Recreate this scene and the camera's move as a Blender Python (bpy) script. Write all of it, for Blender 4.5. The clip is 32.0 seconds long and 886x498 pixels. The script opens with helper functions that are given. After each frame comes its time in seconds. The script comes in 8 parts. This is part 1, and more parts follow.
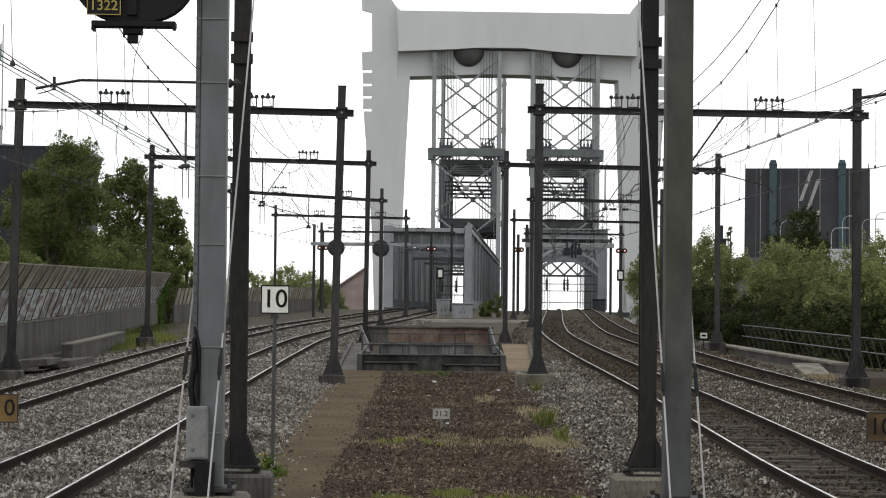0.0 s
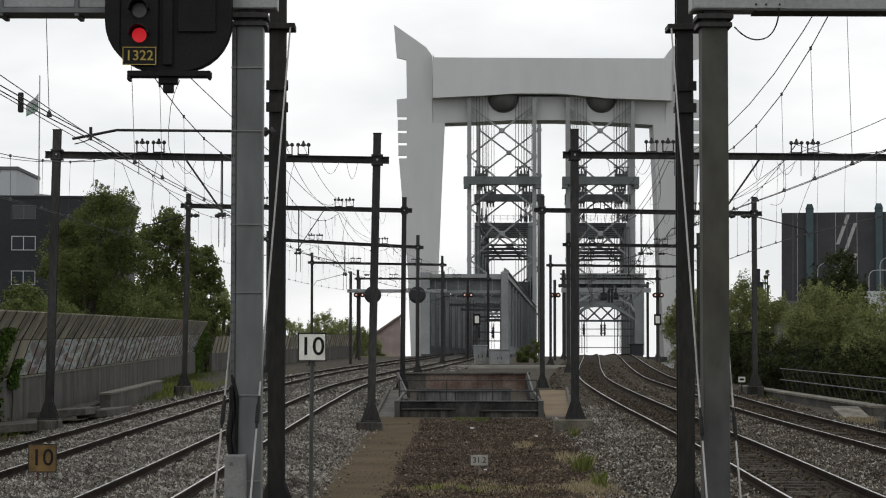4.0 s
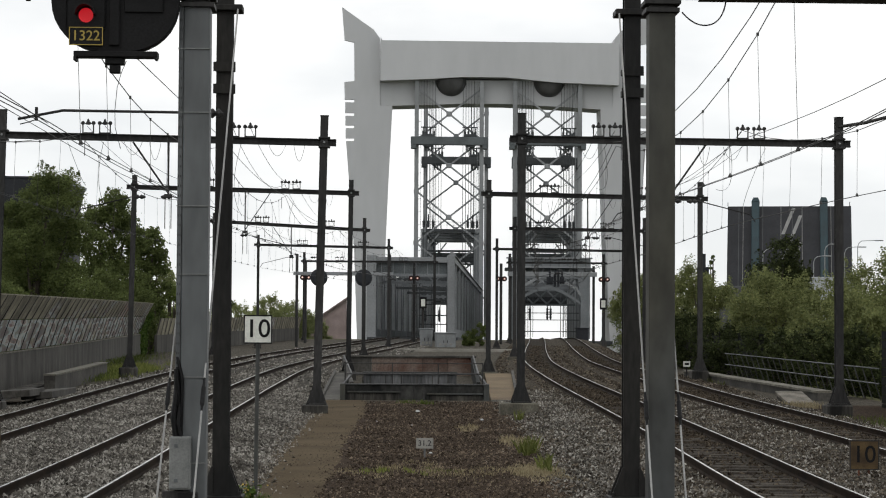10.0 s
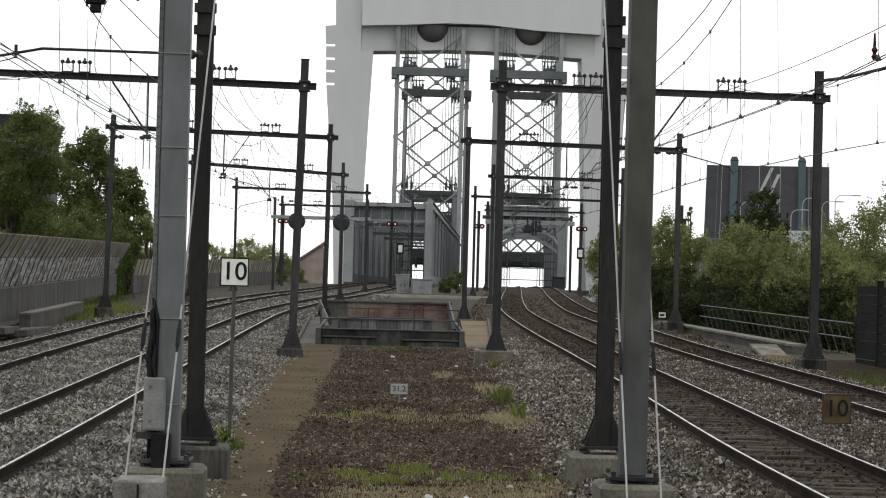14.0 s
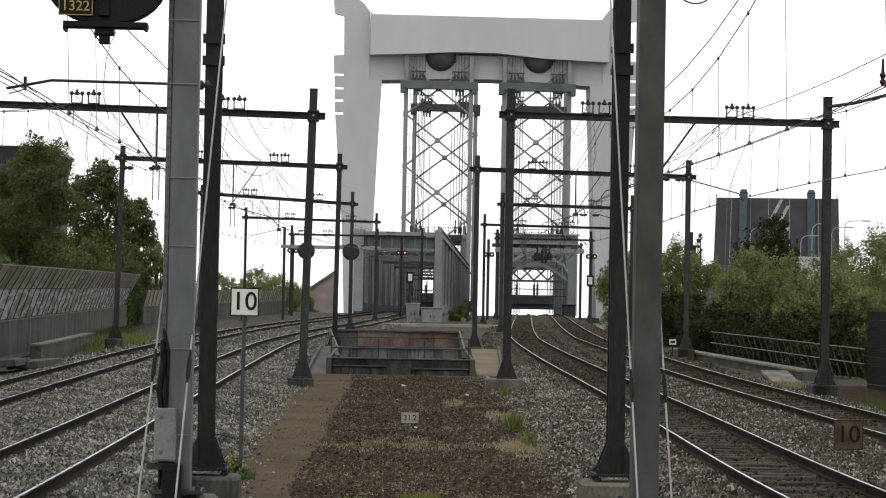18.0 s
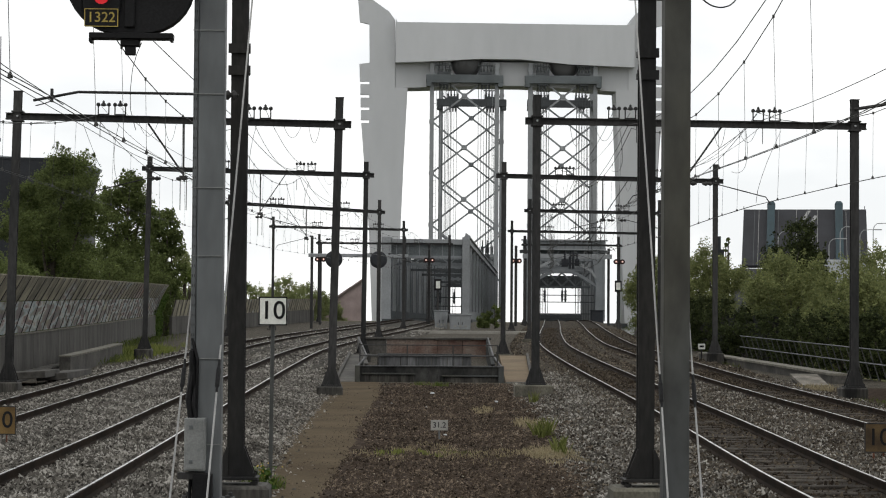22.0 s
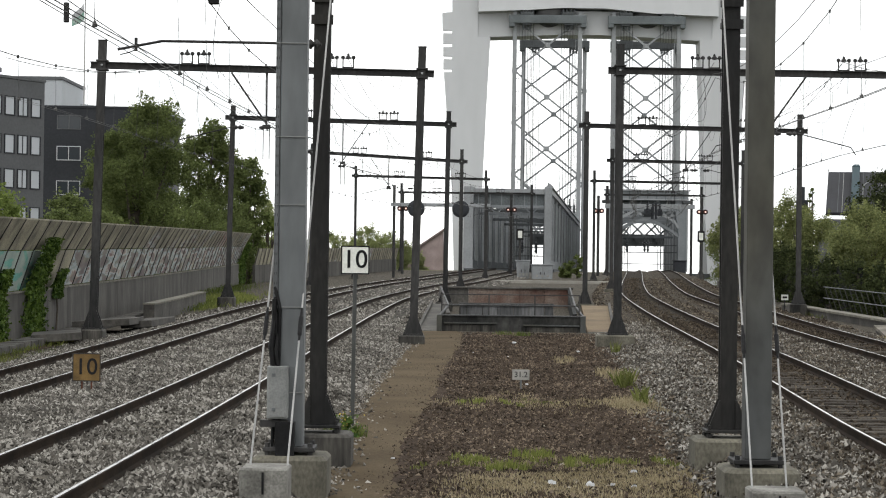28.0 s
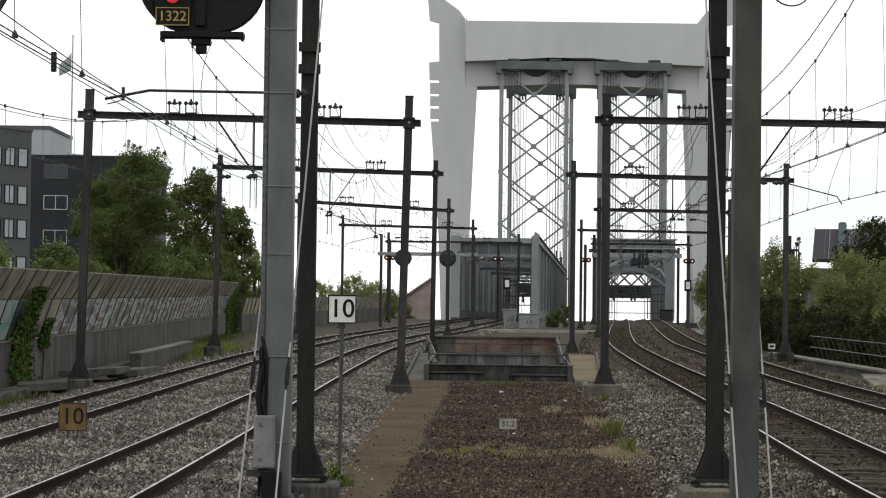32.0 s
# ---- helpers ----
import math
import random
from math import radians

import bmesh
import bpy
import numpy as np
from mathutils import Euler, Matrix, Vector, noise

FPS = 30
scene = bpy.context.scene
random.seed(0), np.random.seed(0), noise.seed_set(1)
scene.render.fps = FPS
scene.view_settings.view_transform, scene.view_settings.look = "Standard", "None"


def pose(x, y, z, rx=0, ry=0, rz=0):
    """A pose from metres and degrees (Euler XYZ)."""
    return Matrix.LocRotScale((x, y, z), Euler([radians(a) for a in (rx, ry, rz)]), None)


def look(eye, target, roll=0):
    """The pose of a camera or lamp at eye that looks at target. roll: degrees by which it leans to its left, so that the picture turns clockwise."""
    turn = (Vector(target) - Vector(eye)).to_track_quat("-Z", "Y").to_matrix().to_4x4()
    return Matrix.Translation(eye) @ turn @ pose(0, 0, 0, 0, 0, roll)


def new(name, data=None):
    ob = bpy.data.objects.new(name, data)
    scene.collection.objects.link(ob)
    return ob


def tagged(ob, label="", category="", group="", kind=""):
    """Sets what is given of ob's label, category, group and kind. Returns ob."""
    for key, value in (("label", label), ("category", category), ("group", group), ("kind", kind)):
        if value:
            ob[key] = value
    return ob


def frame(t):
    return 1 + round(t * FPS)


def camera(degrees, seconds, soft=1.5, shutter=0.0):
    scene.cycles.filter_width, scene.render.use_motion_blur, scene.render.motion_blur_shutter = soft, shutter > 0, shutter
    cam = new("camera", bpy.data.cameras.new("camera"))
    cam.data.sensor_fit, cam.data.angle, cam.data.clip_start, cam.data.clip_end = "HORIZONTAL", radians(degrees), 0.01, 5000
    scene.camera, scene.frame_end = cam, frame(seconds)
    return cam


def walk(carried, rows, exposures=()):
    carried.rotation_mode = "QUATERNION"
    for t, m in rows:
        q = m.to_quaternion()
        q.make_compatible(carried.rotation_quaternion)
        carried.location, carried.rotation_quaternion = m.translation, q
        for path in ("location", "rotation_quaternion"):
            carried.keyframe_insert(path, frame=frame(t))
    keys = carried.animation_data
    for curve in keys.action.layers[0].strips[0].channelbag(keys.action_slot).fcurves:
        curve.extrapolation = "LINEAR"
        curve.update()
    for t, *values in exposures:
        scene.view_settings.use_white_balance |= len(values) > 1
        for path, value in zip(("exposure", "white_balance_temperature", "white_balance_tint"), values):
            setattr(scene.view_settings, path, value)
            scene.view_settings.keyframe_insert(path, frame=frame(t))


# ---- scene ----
cam = camera(22.73, 32.0, soft=1.1)
EYE = (0.0, 0.0, 2.2)
# seconds and the turn of the hand-held camera, which stays in one spot
TURNS = [
    (0.0, 91.613, -0.533, -1.648), (0.5, 91.537, -0.581, -1.594), (1.0, 91.602, -0.761, -1.589), (1.5, 91.825, -0.821, -1.621),
    (2.0, 92.054, -0.714, -1.555), (2.5, 92.429, -0.356, -1.402), (3.0, 92.653, -0.053, -1.202), (3.5, 92.819, -0.032, -0.943),
    (5.5, 92.754, -0.065, -0.127), (6.0, 92.836, -0.250, -0.012), (6.5, 93.041, -0.394, -0.029), (7.0, 93.101, -0.546, -0.232),
    (7.5, 93.040, -0.605, -0.526), (8.0, 92.921, -0.502, -1.415), (8.5, 92.703, -0.279, -1.941), (9.0, 92.548, -0.219, -2.113),
    (9.5, 92.481, -0.281, -2.064), (10.0, 92.377, -0.344, -2.088), (10.5, 92.178, -0.154, -2.111), (11.0, 91.962, -0.045, -2.022),
    (11.5, 91.780, -0.168, -1.970), (12.0, 91.633, -0.542, -2.019), (12.5, 91.407, -1.335, -2.186), (13.0, 91.195, -1.666, -2.456),
    (13.5, 91.050, -1.608, -2.621), (15.5, 90.948, -1.091, -2.551), (16.0, 91.001, -0.972, -2.529), (16.5, 91.213, -1.067, -2.444),
    (17.0, 91.449, -1.133, -2.375), (17.5, 91.629, -1.112, -2.417), (18.0, 91.732, -1.058, -2.437), (18.5, 91.748, -0.968, -2.440),
    (19.0, 91.745, -0.858, -2.473), (19.5, 91.790, -0.743, -2.399), (20.0, 91.962, -0.785, -2.135), (20.5, 92.073, -0.887, -2.006),
    (21.0, 92.117, -0.882, -1.872), (21.5, 92.087, -0.704, -1.813), (22.0, 91.907, -0.444, -1.703), (22.5, 91.696, -0.560, -1.624),
    (23.0, 91.463, -0.640, -1.603), (23.5, 91.203, -0.607, -1.530), (24.0, 90.927, -0.447, -1.391), (24.5, 90.639, -0.301, -1.219),
    (25.0, 90.384, -0.341, -1.018), (25.5, 90.160, -0.334, -0.840), (27.5, 90.324, -0.527, 0.108), (28.0, 90.574, -0.694, 0.426),
    (28.5, 90.788, -0.677, 0.494), (29.0, 91.032, -0.595, 0.499), (29.5, 91.268, -0.659, 0.411), (30.0, 91.405, -0.609, 0.345),
    (30.5, 91.487, -0.470, 0.251), (31.0, 91.578, -0.571, 0.195), (31.5, 91.723, -0.653, 0.113), (32.0, 91.855, -0.666, 0.089),
]
# the camera's own brightening and darkening, in stops
EXPOSURES = [(0, 0.12), (3, -0.2), (6, -0.38), (9, -0.3), (13, 0.02), (16, 0.1), (19, -0.04), (21, -0.2), (24, 0.12), (28, 0.44), (32, -0.06)]
walk(cam, [(t, pose(*EYE, rx, ry, rz)) for t, rx, ry, rz in TURNS], EXPOSURES)

# ---- light: a bright overcast sky ----
SUN_UP, SUN_ROUND = 52, 200
world = bpy.data.worlds.new("overcast")
scene.world = world
world.use_nodes = True
wn, wl = world.node_tree.nodes, world.node_tree.links
back = wn["Background"]
sky = wn.new("ShaderNodeTexSky")
sky.sky_type, sky.sun_disc = "NISHITA", False
sky.sun_elevation, sky.sun_rotation = radians(SUN_UP), radians(SUN_ROUND)
dim = wn.new("ShaderNodeMix")
dim.data_type, dim.blend_type = "RGBA", "MULTIPLY"
dim.inputs["Factor"].default_value = 1.0
dim.inputs["B"].default_value = (0.1, 0.1, 0.1, 1)
wl.new(sky.outputs["Color"], dim.inputs["A"])
coord = wn.new("ShaderNodeTexCoord")
stretch = wn.new("ShaderNodeMapping")
stretch.inputs["Scale"].default_value = (5.0, 5.0, 14.0)
stretch.inputs["Location"].default_value = (0.7, 0.2, 0.1)
wl.new(coord.outputs["Generated"], stretch.inputs["Vector"])
puff = wn.new("ShaderNodeTexNoise")
puff.inputs["Scale"].default_value, puff.inputs["Detail"].default_value, puff.inputs["Roughness"].default_value = 1.1, 7.0, 0.5
wl.new(stretch.outputs["Vector"], puff.inputs["Vector"])
tone = wn.new("ShaderNodeValToRGB")
tone.color_ramp.elements[0].position, tone.color_ramp.elements[0].color = 0.36, (1.06, 1.085, 1.10, 1)
tone.color_ramp.elements[1].position, tone.color_ramp.elements[1].color = 0.56, (1.32, 1.32, 1.31, 1)
wl.new(puff.outputs["Fac"], tone.inputs["Fac"])
cover = wn.new("ShaderNodeMix")
cover.data_type = "RGBA"
cover.inputs["Factor"].default_value = 0.93
wl.new(dim.outputs["Result"], cover.inputs["A"])
wl.new(tone.outputs["Color"], cover.inputs["B"])
wl.new(cover.outputs["Result"], back.inputs["Color"])
back.inputs["Strength"].default_value = 1.0
sun = new("sun", bpy.data.lights.new("sun", "SUN"))
sun.data.energy, sun.data.angle, sun.data.color = 0.5, radians(25), (1.0, 0.96, 0.9)
sun.matrix_world = look((0, 0, 100), (60 * math.sin(radians(SUN_ROUND)) * -1, 60 * math.cos(radians(SUN_ROUND)) * -1, 20))


# ---- materials ----
def material(name, color, rough=0.7, metal=0.0, size=1.0, vary=0.25, bump=0.15, spots=None, fine=18.0, tint=0.12, gloss=0.3, streak=1.0):
    """A surface with two scales of variation and fine relief. size: the larger patches in metres. spots: a second colour that shows in patches."""
    m = bpy.data.materials.new(name)
    m.use_nodes = True
    n, l = m.node_tree.nodes, m.node_tree.links
    p = n["Principled BSDF"]
    p.inputs["Metallic"].default_value = metal
    p.inputs["Specular IOR Level"].default_value = gloss
    tc = n.new("ShaderNodeNewGeometry")
    big, small = n.new("ShaderNodeTexNoise"), n.new("ShaderNodeTexNoise")
    big.inputs["Scale"].default_value, big.inputs["Detail"].default_value = 1.0 / size, 5.0
    small.inputs["Scale"].default_value, small.inputs["Detail"].default_value = fine / size, 4.0
    place = n.new("ShaderNodeMapping")
    place.inputs["Scale"].default_value = (1, 1, streak)
    l.new(tc.outputs["Position"], place.inputs["Vector"])
    for tex in (big, small):
        l.new(place.outputs["Vector"], tex.inputs["Vector"])
    ramp = n.new("ShaderNodeValToRGB")
    c = Vector(color)
    other = Vector(spots) if spots else c * (1 + vary)
    ramp.color_ramp.elements[0].position, ramp.color_ramp.elements[1].position = 0.35, 0.65
    ramp.color_ramp.elements[0].color = (*(c * (1 - vary)), 1)
    ramp.color_ramp.elements[1].color = (*other, 1)
    l.new(big.outputs["Fac"], ramp.inputs["Fac"])
    grain = n.new("ShaderNodeMapRange")
    grain.inputs["From Min"].default_value, grain.inputs["From Max"].default_value = 0.3, 0.7
    grain.inputs["To Min"].default_value, grain.inputs["To Max"].default_value = 1 - vary, 1 + vary
    l.new(small.outputs["Fac"], grain.inputs["Value"])
    info = n.new("ShaderNodeObjectInfo")
    each = n.new("ShaderNodeMapRange")
    each.inputs["To Min"].default_value, each.inputs["To Max"].default_value = 1 - tint, 1 + tint
    l.new(info.outputs["Random"], each.inputs["Value"])
    both = n.new("ShaderNodeMath")
    both.operation = "MULTIPLY"
    l.new(grain.outputs["Result"], both.inputs[0])
    l.new(each.outputs["Result"], both.inputs[1])
    mix = n.new("ShaderNodeVectorMath")
    mix.operation = "SCALE"
    l.new(ramp.outputs["Color"], mix.inputs[0])
    l.new(both.outputs["Value"], mix.inputs["Scale"])
    l.new(mix.outputs["Vector"], p.inputs["Base Color"])
    rr = n.new("ShaderNodeMapRange")
    rr.inputs["To Min"].default_value, rr.inputs["To Max"].default_value = max(0.02, rough - 0.12), min(1, rough + 0.12)
    l.new(big.outputs["Fac"], rr.inputs["Value"])
    l.new(rr.outputs["Result"], p.inputs["Roughness"])
    if bump:
        b = n.new("ShaderNodeBump")
        b.inputs["Strength"].default_value, b.inputs["Distance"].default_value = bump, 0.02 * size
        l.new(small.outputs["Fac"], b.inputs["Height"])
        l.new(b.outputs["Normal"], p.inputs["Normal"])
    return m


def island_material(name, dark, light, rough=0.8, bump=0.0, through_light=0.0, middle=None):
    """Many small joined pieces, each of its own shade between two colours."""
    m = bpy.data.materials.new(name)
    m.use_nodes = True
    n, l = m.node_tree.nodes, m.node_tree.links
    p = n["Principled BSDF"]
    geo = n.new("ShaderNodeNewGeometry")
    ramp = n.new("ShaderNodeValToRGB")
    ramp.color_ramp.elements[0].color, ramp.color_ramp.elements[1].color = (*dark, 1), (*light, 1)
    if middle:
        el = ramp.color_ramp.elements.new(0.62)
        el.color = (*middle, 1)
    tex = n.new("ShaderNodeTexNoise")
    tex.inputs["Scale"].default_value = 0.6
    l.new(geo.outputs["Position"], tex.inputs["Vector"])
    add = n.new("ShaderNodeMath")
    add.operation = "MULTIPLY_ADD"
    add.inputs[1].default_value, add.inputs[2].default_value = 0.9, -0.45
    l.new(tex.outputs["Fac"], add.inputs[0])
    tot = n.new("ShaderNodeMath")
    tot.operation = "MULTIPLY_ADD"
    tot.inputs[1].default_value = 0.95
    l.new(geo.outputs["Random Per Island"], tot.inputs[0])
    l.new(add.outputs["Value"], tot.inputs[2])
    l.new(tot.outputs["Value"], ramp.inputs["Fac"])
    l.new(ramp.outputs["Color"], p.inputs["Base Color"])
    p.inputs["Roughness"].default_value = rough
    p.inputs["Specular IOR Level"].default_value = 0.06
    if through_light:
        p.inputs["Subsurface Weight"].default_value = 0.0
        tr = n.new("ShaderNodeBsdfTranslucent")
        l.new(ramp.outputs["Color"], tr.inputs["Color"])
        mx = n.new("ShaderNodeMixShader")
        mx.inputs["Fac"].default_value = through_light
        l.new(p.outputs["BSDF"], mx.inputs[1])
        l.new(tr.outputs["BSDF"], mx.inputs[2])
        l.new(mx.outputs["Shader"], n["Material Output"].inputs["Surface"])
    return m


def glowing(name, color, strength):
    m = bpy.data.materials.new(name)
    m.use_nodes = True
    p = m.node_tree.nodes["Principled BSDF"]
    p.inputs["Base Color"].default_value = (*[c * 0.3 for c in color], 1)
    p.inputs["Emission Color"].default_value = (*color, 1)
    p.inputs["Emission Strength"].default_value = strength
    return m


def glass(name, color, rough=0.06, shine=0.9):
    m = bpy.data.materials.new(name)
    m.use_nodes = True
    p = m.node_tree.nodes["Principled BSDF"]
    p.inputs["Base Color"].default_value = (*color, 1)
    p.inputs["Roughness"].default_value = rough
    p.inputs["Specular IOR Level"].default_value = shine
    return m


# dark paint, its colour lifted above black for haze on the farther gantries
MAST = material("dark_painted_steel", (0.0225, 0.0228, 0.023), 0.6, 0.0, 1.2, 0.35, 0.1, (0.038, 0.037, 0.036), gloss=0.2, streak=0.25)
MAST_BLACK = material("black_tarred_steel", (0.0145, 0.0146, 0.0145), 0.6, 0.0, 1.0, 0.35, 0.1, (0.025, 0.0235, 0.021), gloss=0.2, streak=0.25)
GALVA = material("grey_galvanised_steel", (0.102, 0.109, 0.112), 0.6, 0.0, 1.6, 0.16, 0.03, None, 9.0, streak=0.3)
GALVA_STAINED = material("stained_galvanised_steel", (0.07, 0.075, 0.075), 0.7, 0.0, 2.4, 0.3, 0.03, (0.046, 0.045, 0.036), 9.0, streak=0.5)
GALVA_LIGHT = material("light_galvanised_steel", (0.28, 0.29, 0.295), 0.5, 0.0, 0.8, 0.12, 0.03)
WIRE = material("tarnished_copper_wire", (0.045, 0.045, 0.043), 0.6, 0.0, 1.0, 0.2, 0)
RODS = material("white_painted_rod", (0.27, 0.27, 0.262), 0.5, 0.0, 0.3, 0.15, 0.05)
BLACK = material("black_signal_housing", (0.009, 0.009, 0.0095), 0.6, 0.0, 0.5, 0.3, 0.03, gloss=0.15)
RAIL_SIDE = material("rusty_rail", (0.0175, 0.013, 0.010), 0.9, 0.0, 0.5, 0.3, 0.1, (0.031, 0.0225, 0.0165), gloss=0.06)
RAIL_TOP = material("polished_rail_head", (0.42, 0.41, 0.40), 0.28, 0.9, 0.6, 0.06, 0.0)
SLEEPER = material("weathered_timber_sleeper", (0.046, 0.040, 0.034), 0.9, 0, 0.3, 0.35, 0.3, (0.078, 0.070, 0.060), gloss=0.03)
SLEEPER_CONC = material("concrete_sleeper", (0.105, 0.095, 0.078), 0.9, 0, 0.3, 0.3, 0.2, (0.14, 0.128, 0.108), gloss=0.03)
# darker than its stones: the shaded gaps between them are in this colour
BALLAST = material("ballast_bed", (0.036, 0.033, 0.029), 0.95, 0, 0.06, 0.5, 0.9, (0.10, 0.094, 0.083), 5.0, gloss=0.03)
BALLAST_RIGHT = material("brownish_ballast_bed", (0.034, 0.029, 0.022), 0.95, 0, 0.06, 0.6, 0.9, (0.092, 0.079, 0.062), 5.0, gloss=0.03)
BALLAST_BROWN = material("rust_stained_ballast", (0.028, 0.024, 0.019), 0.95, 0, 0.08, 0.5, 0.8, (0.054, 0.047, 0.038), 5.0, gloss=0.03)
EARTH = material("brown_gravelly_earth", (0.030, 0.0215, 0.0155), 0.95, 0, 0.10, 0.5, 0.8, (0.058, 0.042, 0.030), 6.0, gloss=0.03)
GRAVEL_GROUND = material("gravelly_ground", (0.048, 0.043, 0.035), 0.95, 0, 0.12, 0.5, 0.7, (0.098, 0.089, 0.073), 6.0, gloss=0.03)
PATH = material("trodden_earth_path", (0.078, 0.059, 0.037), 0.95, 0, 1.6, 0.16, 0.3, (0.094, 0.074, 0.048), 30.0, gloss=0.03)
CONCRETE = material("weathered_concrete", (0.115, 0.104, 0.086), 0.9, 0, 0.5, 0.3, 0.25, (0.185, 0.17, 0.142))
ANCHOR = material("worn_pale_concrete", (0.15, 0.146, 0.13), 0.9, 0, 0.35, 0.3, 0.2, (0.225, 0.22, 0.2), 12.0)
CONCRETE_DARK = material("stained_concrete", (0.052, 0.049, 0.044), 0.9, 0, 0.9, 0.28, 0.15, (0.088, 0.083, 0.074), 10.0, streak=0.75)
WALL_DRIPS = material("drip_stained_concrete", (0.052, 0.049, 0.044), 0.9, 0, 0.8, 0.24, 0.08, (0.088, 0.084, 0.076), 7.0, streak=0.25)
CONCRETE_PALE = material("pale_concrete", (0.22, 0.21, 0.185), 0.9, 0, 1.5, 0.15, 0.1, (0.28, 0.27, 0.24))
CONCRETE_BLACK = material("blackened_concrete", (0.014, 0.0135, 0.0125), 0.9, 0, 0.35, 0.4, 0.2, (0.085, 0.08, 0.07), 7.0, streak=0.18)
CONCRETE_GREEN = material("greenish_weathered_concrete", (0.085, 0.08, 0.062), 0.9, 0, 0.6, 0.3, 0.2, (0.13, 0.122, 0.096), streak=0.6)
PORTAL = material("light_grey_coated_steel", (0.43, 0.44, 0.45), 0.6, 0, 14.0, 0.035, 0.01, None, 6.0, streak=0.3)
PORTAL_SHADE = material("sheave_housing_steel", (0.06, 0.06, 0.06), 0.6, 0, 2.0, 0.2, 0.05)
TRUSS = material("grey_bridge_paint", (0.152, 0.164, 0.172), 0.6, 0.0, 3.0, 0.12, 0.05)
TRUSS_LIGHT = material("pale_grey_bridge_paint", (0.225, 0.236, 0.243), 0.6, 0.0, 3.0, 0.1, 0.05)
# bridge paint darkened in its colour, mostly for members lying in shade
TRUSS_DIM = material("dimmed_bridge_paint", (0.085, 0.096, 0.10), 0.7, 0.0, 3.0, 0.2, 0.05)
# dark steel parts; also colours overhead beams as if seen in shade
DARK_STEEL = material("dark_and_shaded_steel", (0.05, 0.055, 0.058), 0.65, 0.1, 2.0, 0.2, 0.05)
LAND = material("rough_grassy_land", (0.07, 0.085, 0.035), 0.95, 0, 6.0, 0.4, 0.5, (0.12, 0.11, 0.06), gloss=0.03)
BRICK_RED = material("red_brick_wall", (0.13, 0.068, 0.05), 0.9, 0, 0.8, 0.38, 0.2, (0.15, 0.12, 0.10))
STEEL_DARK_FENCE = material("dark_green_black_fence", (0.014, 0.015, 0.014), 0.8, 0, 1.0, 0.3, 0.1, gloss=0.15)


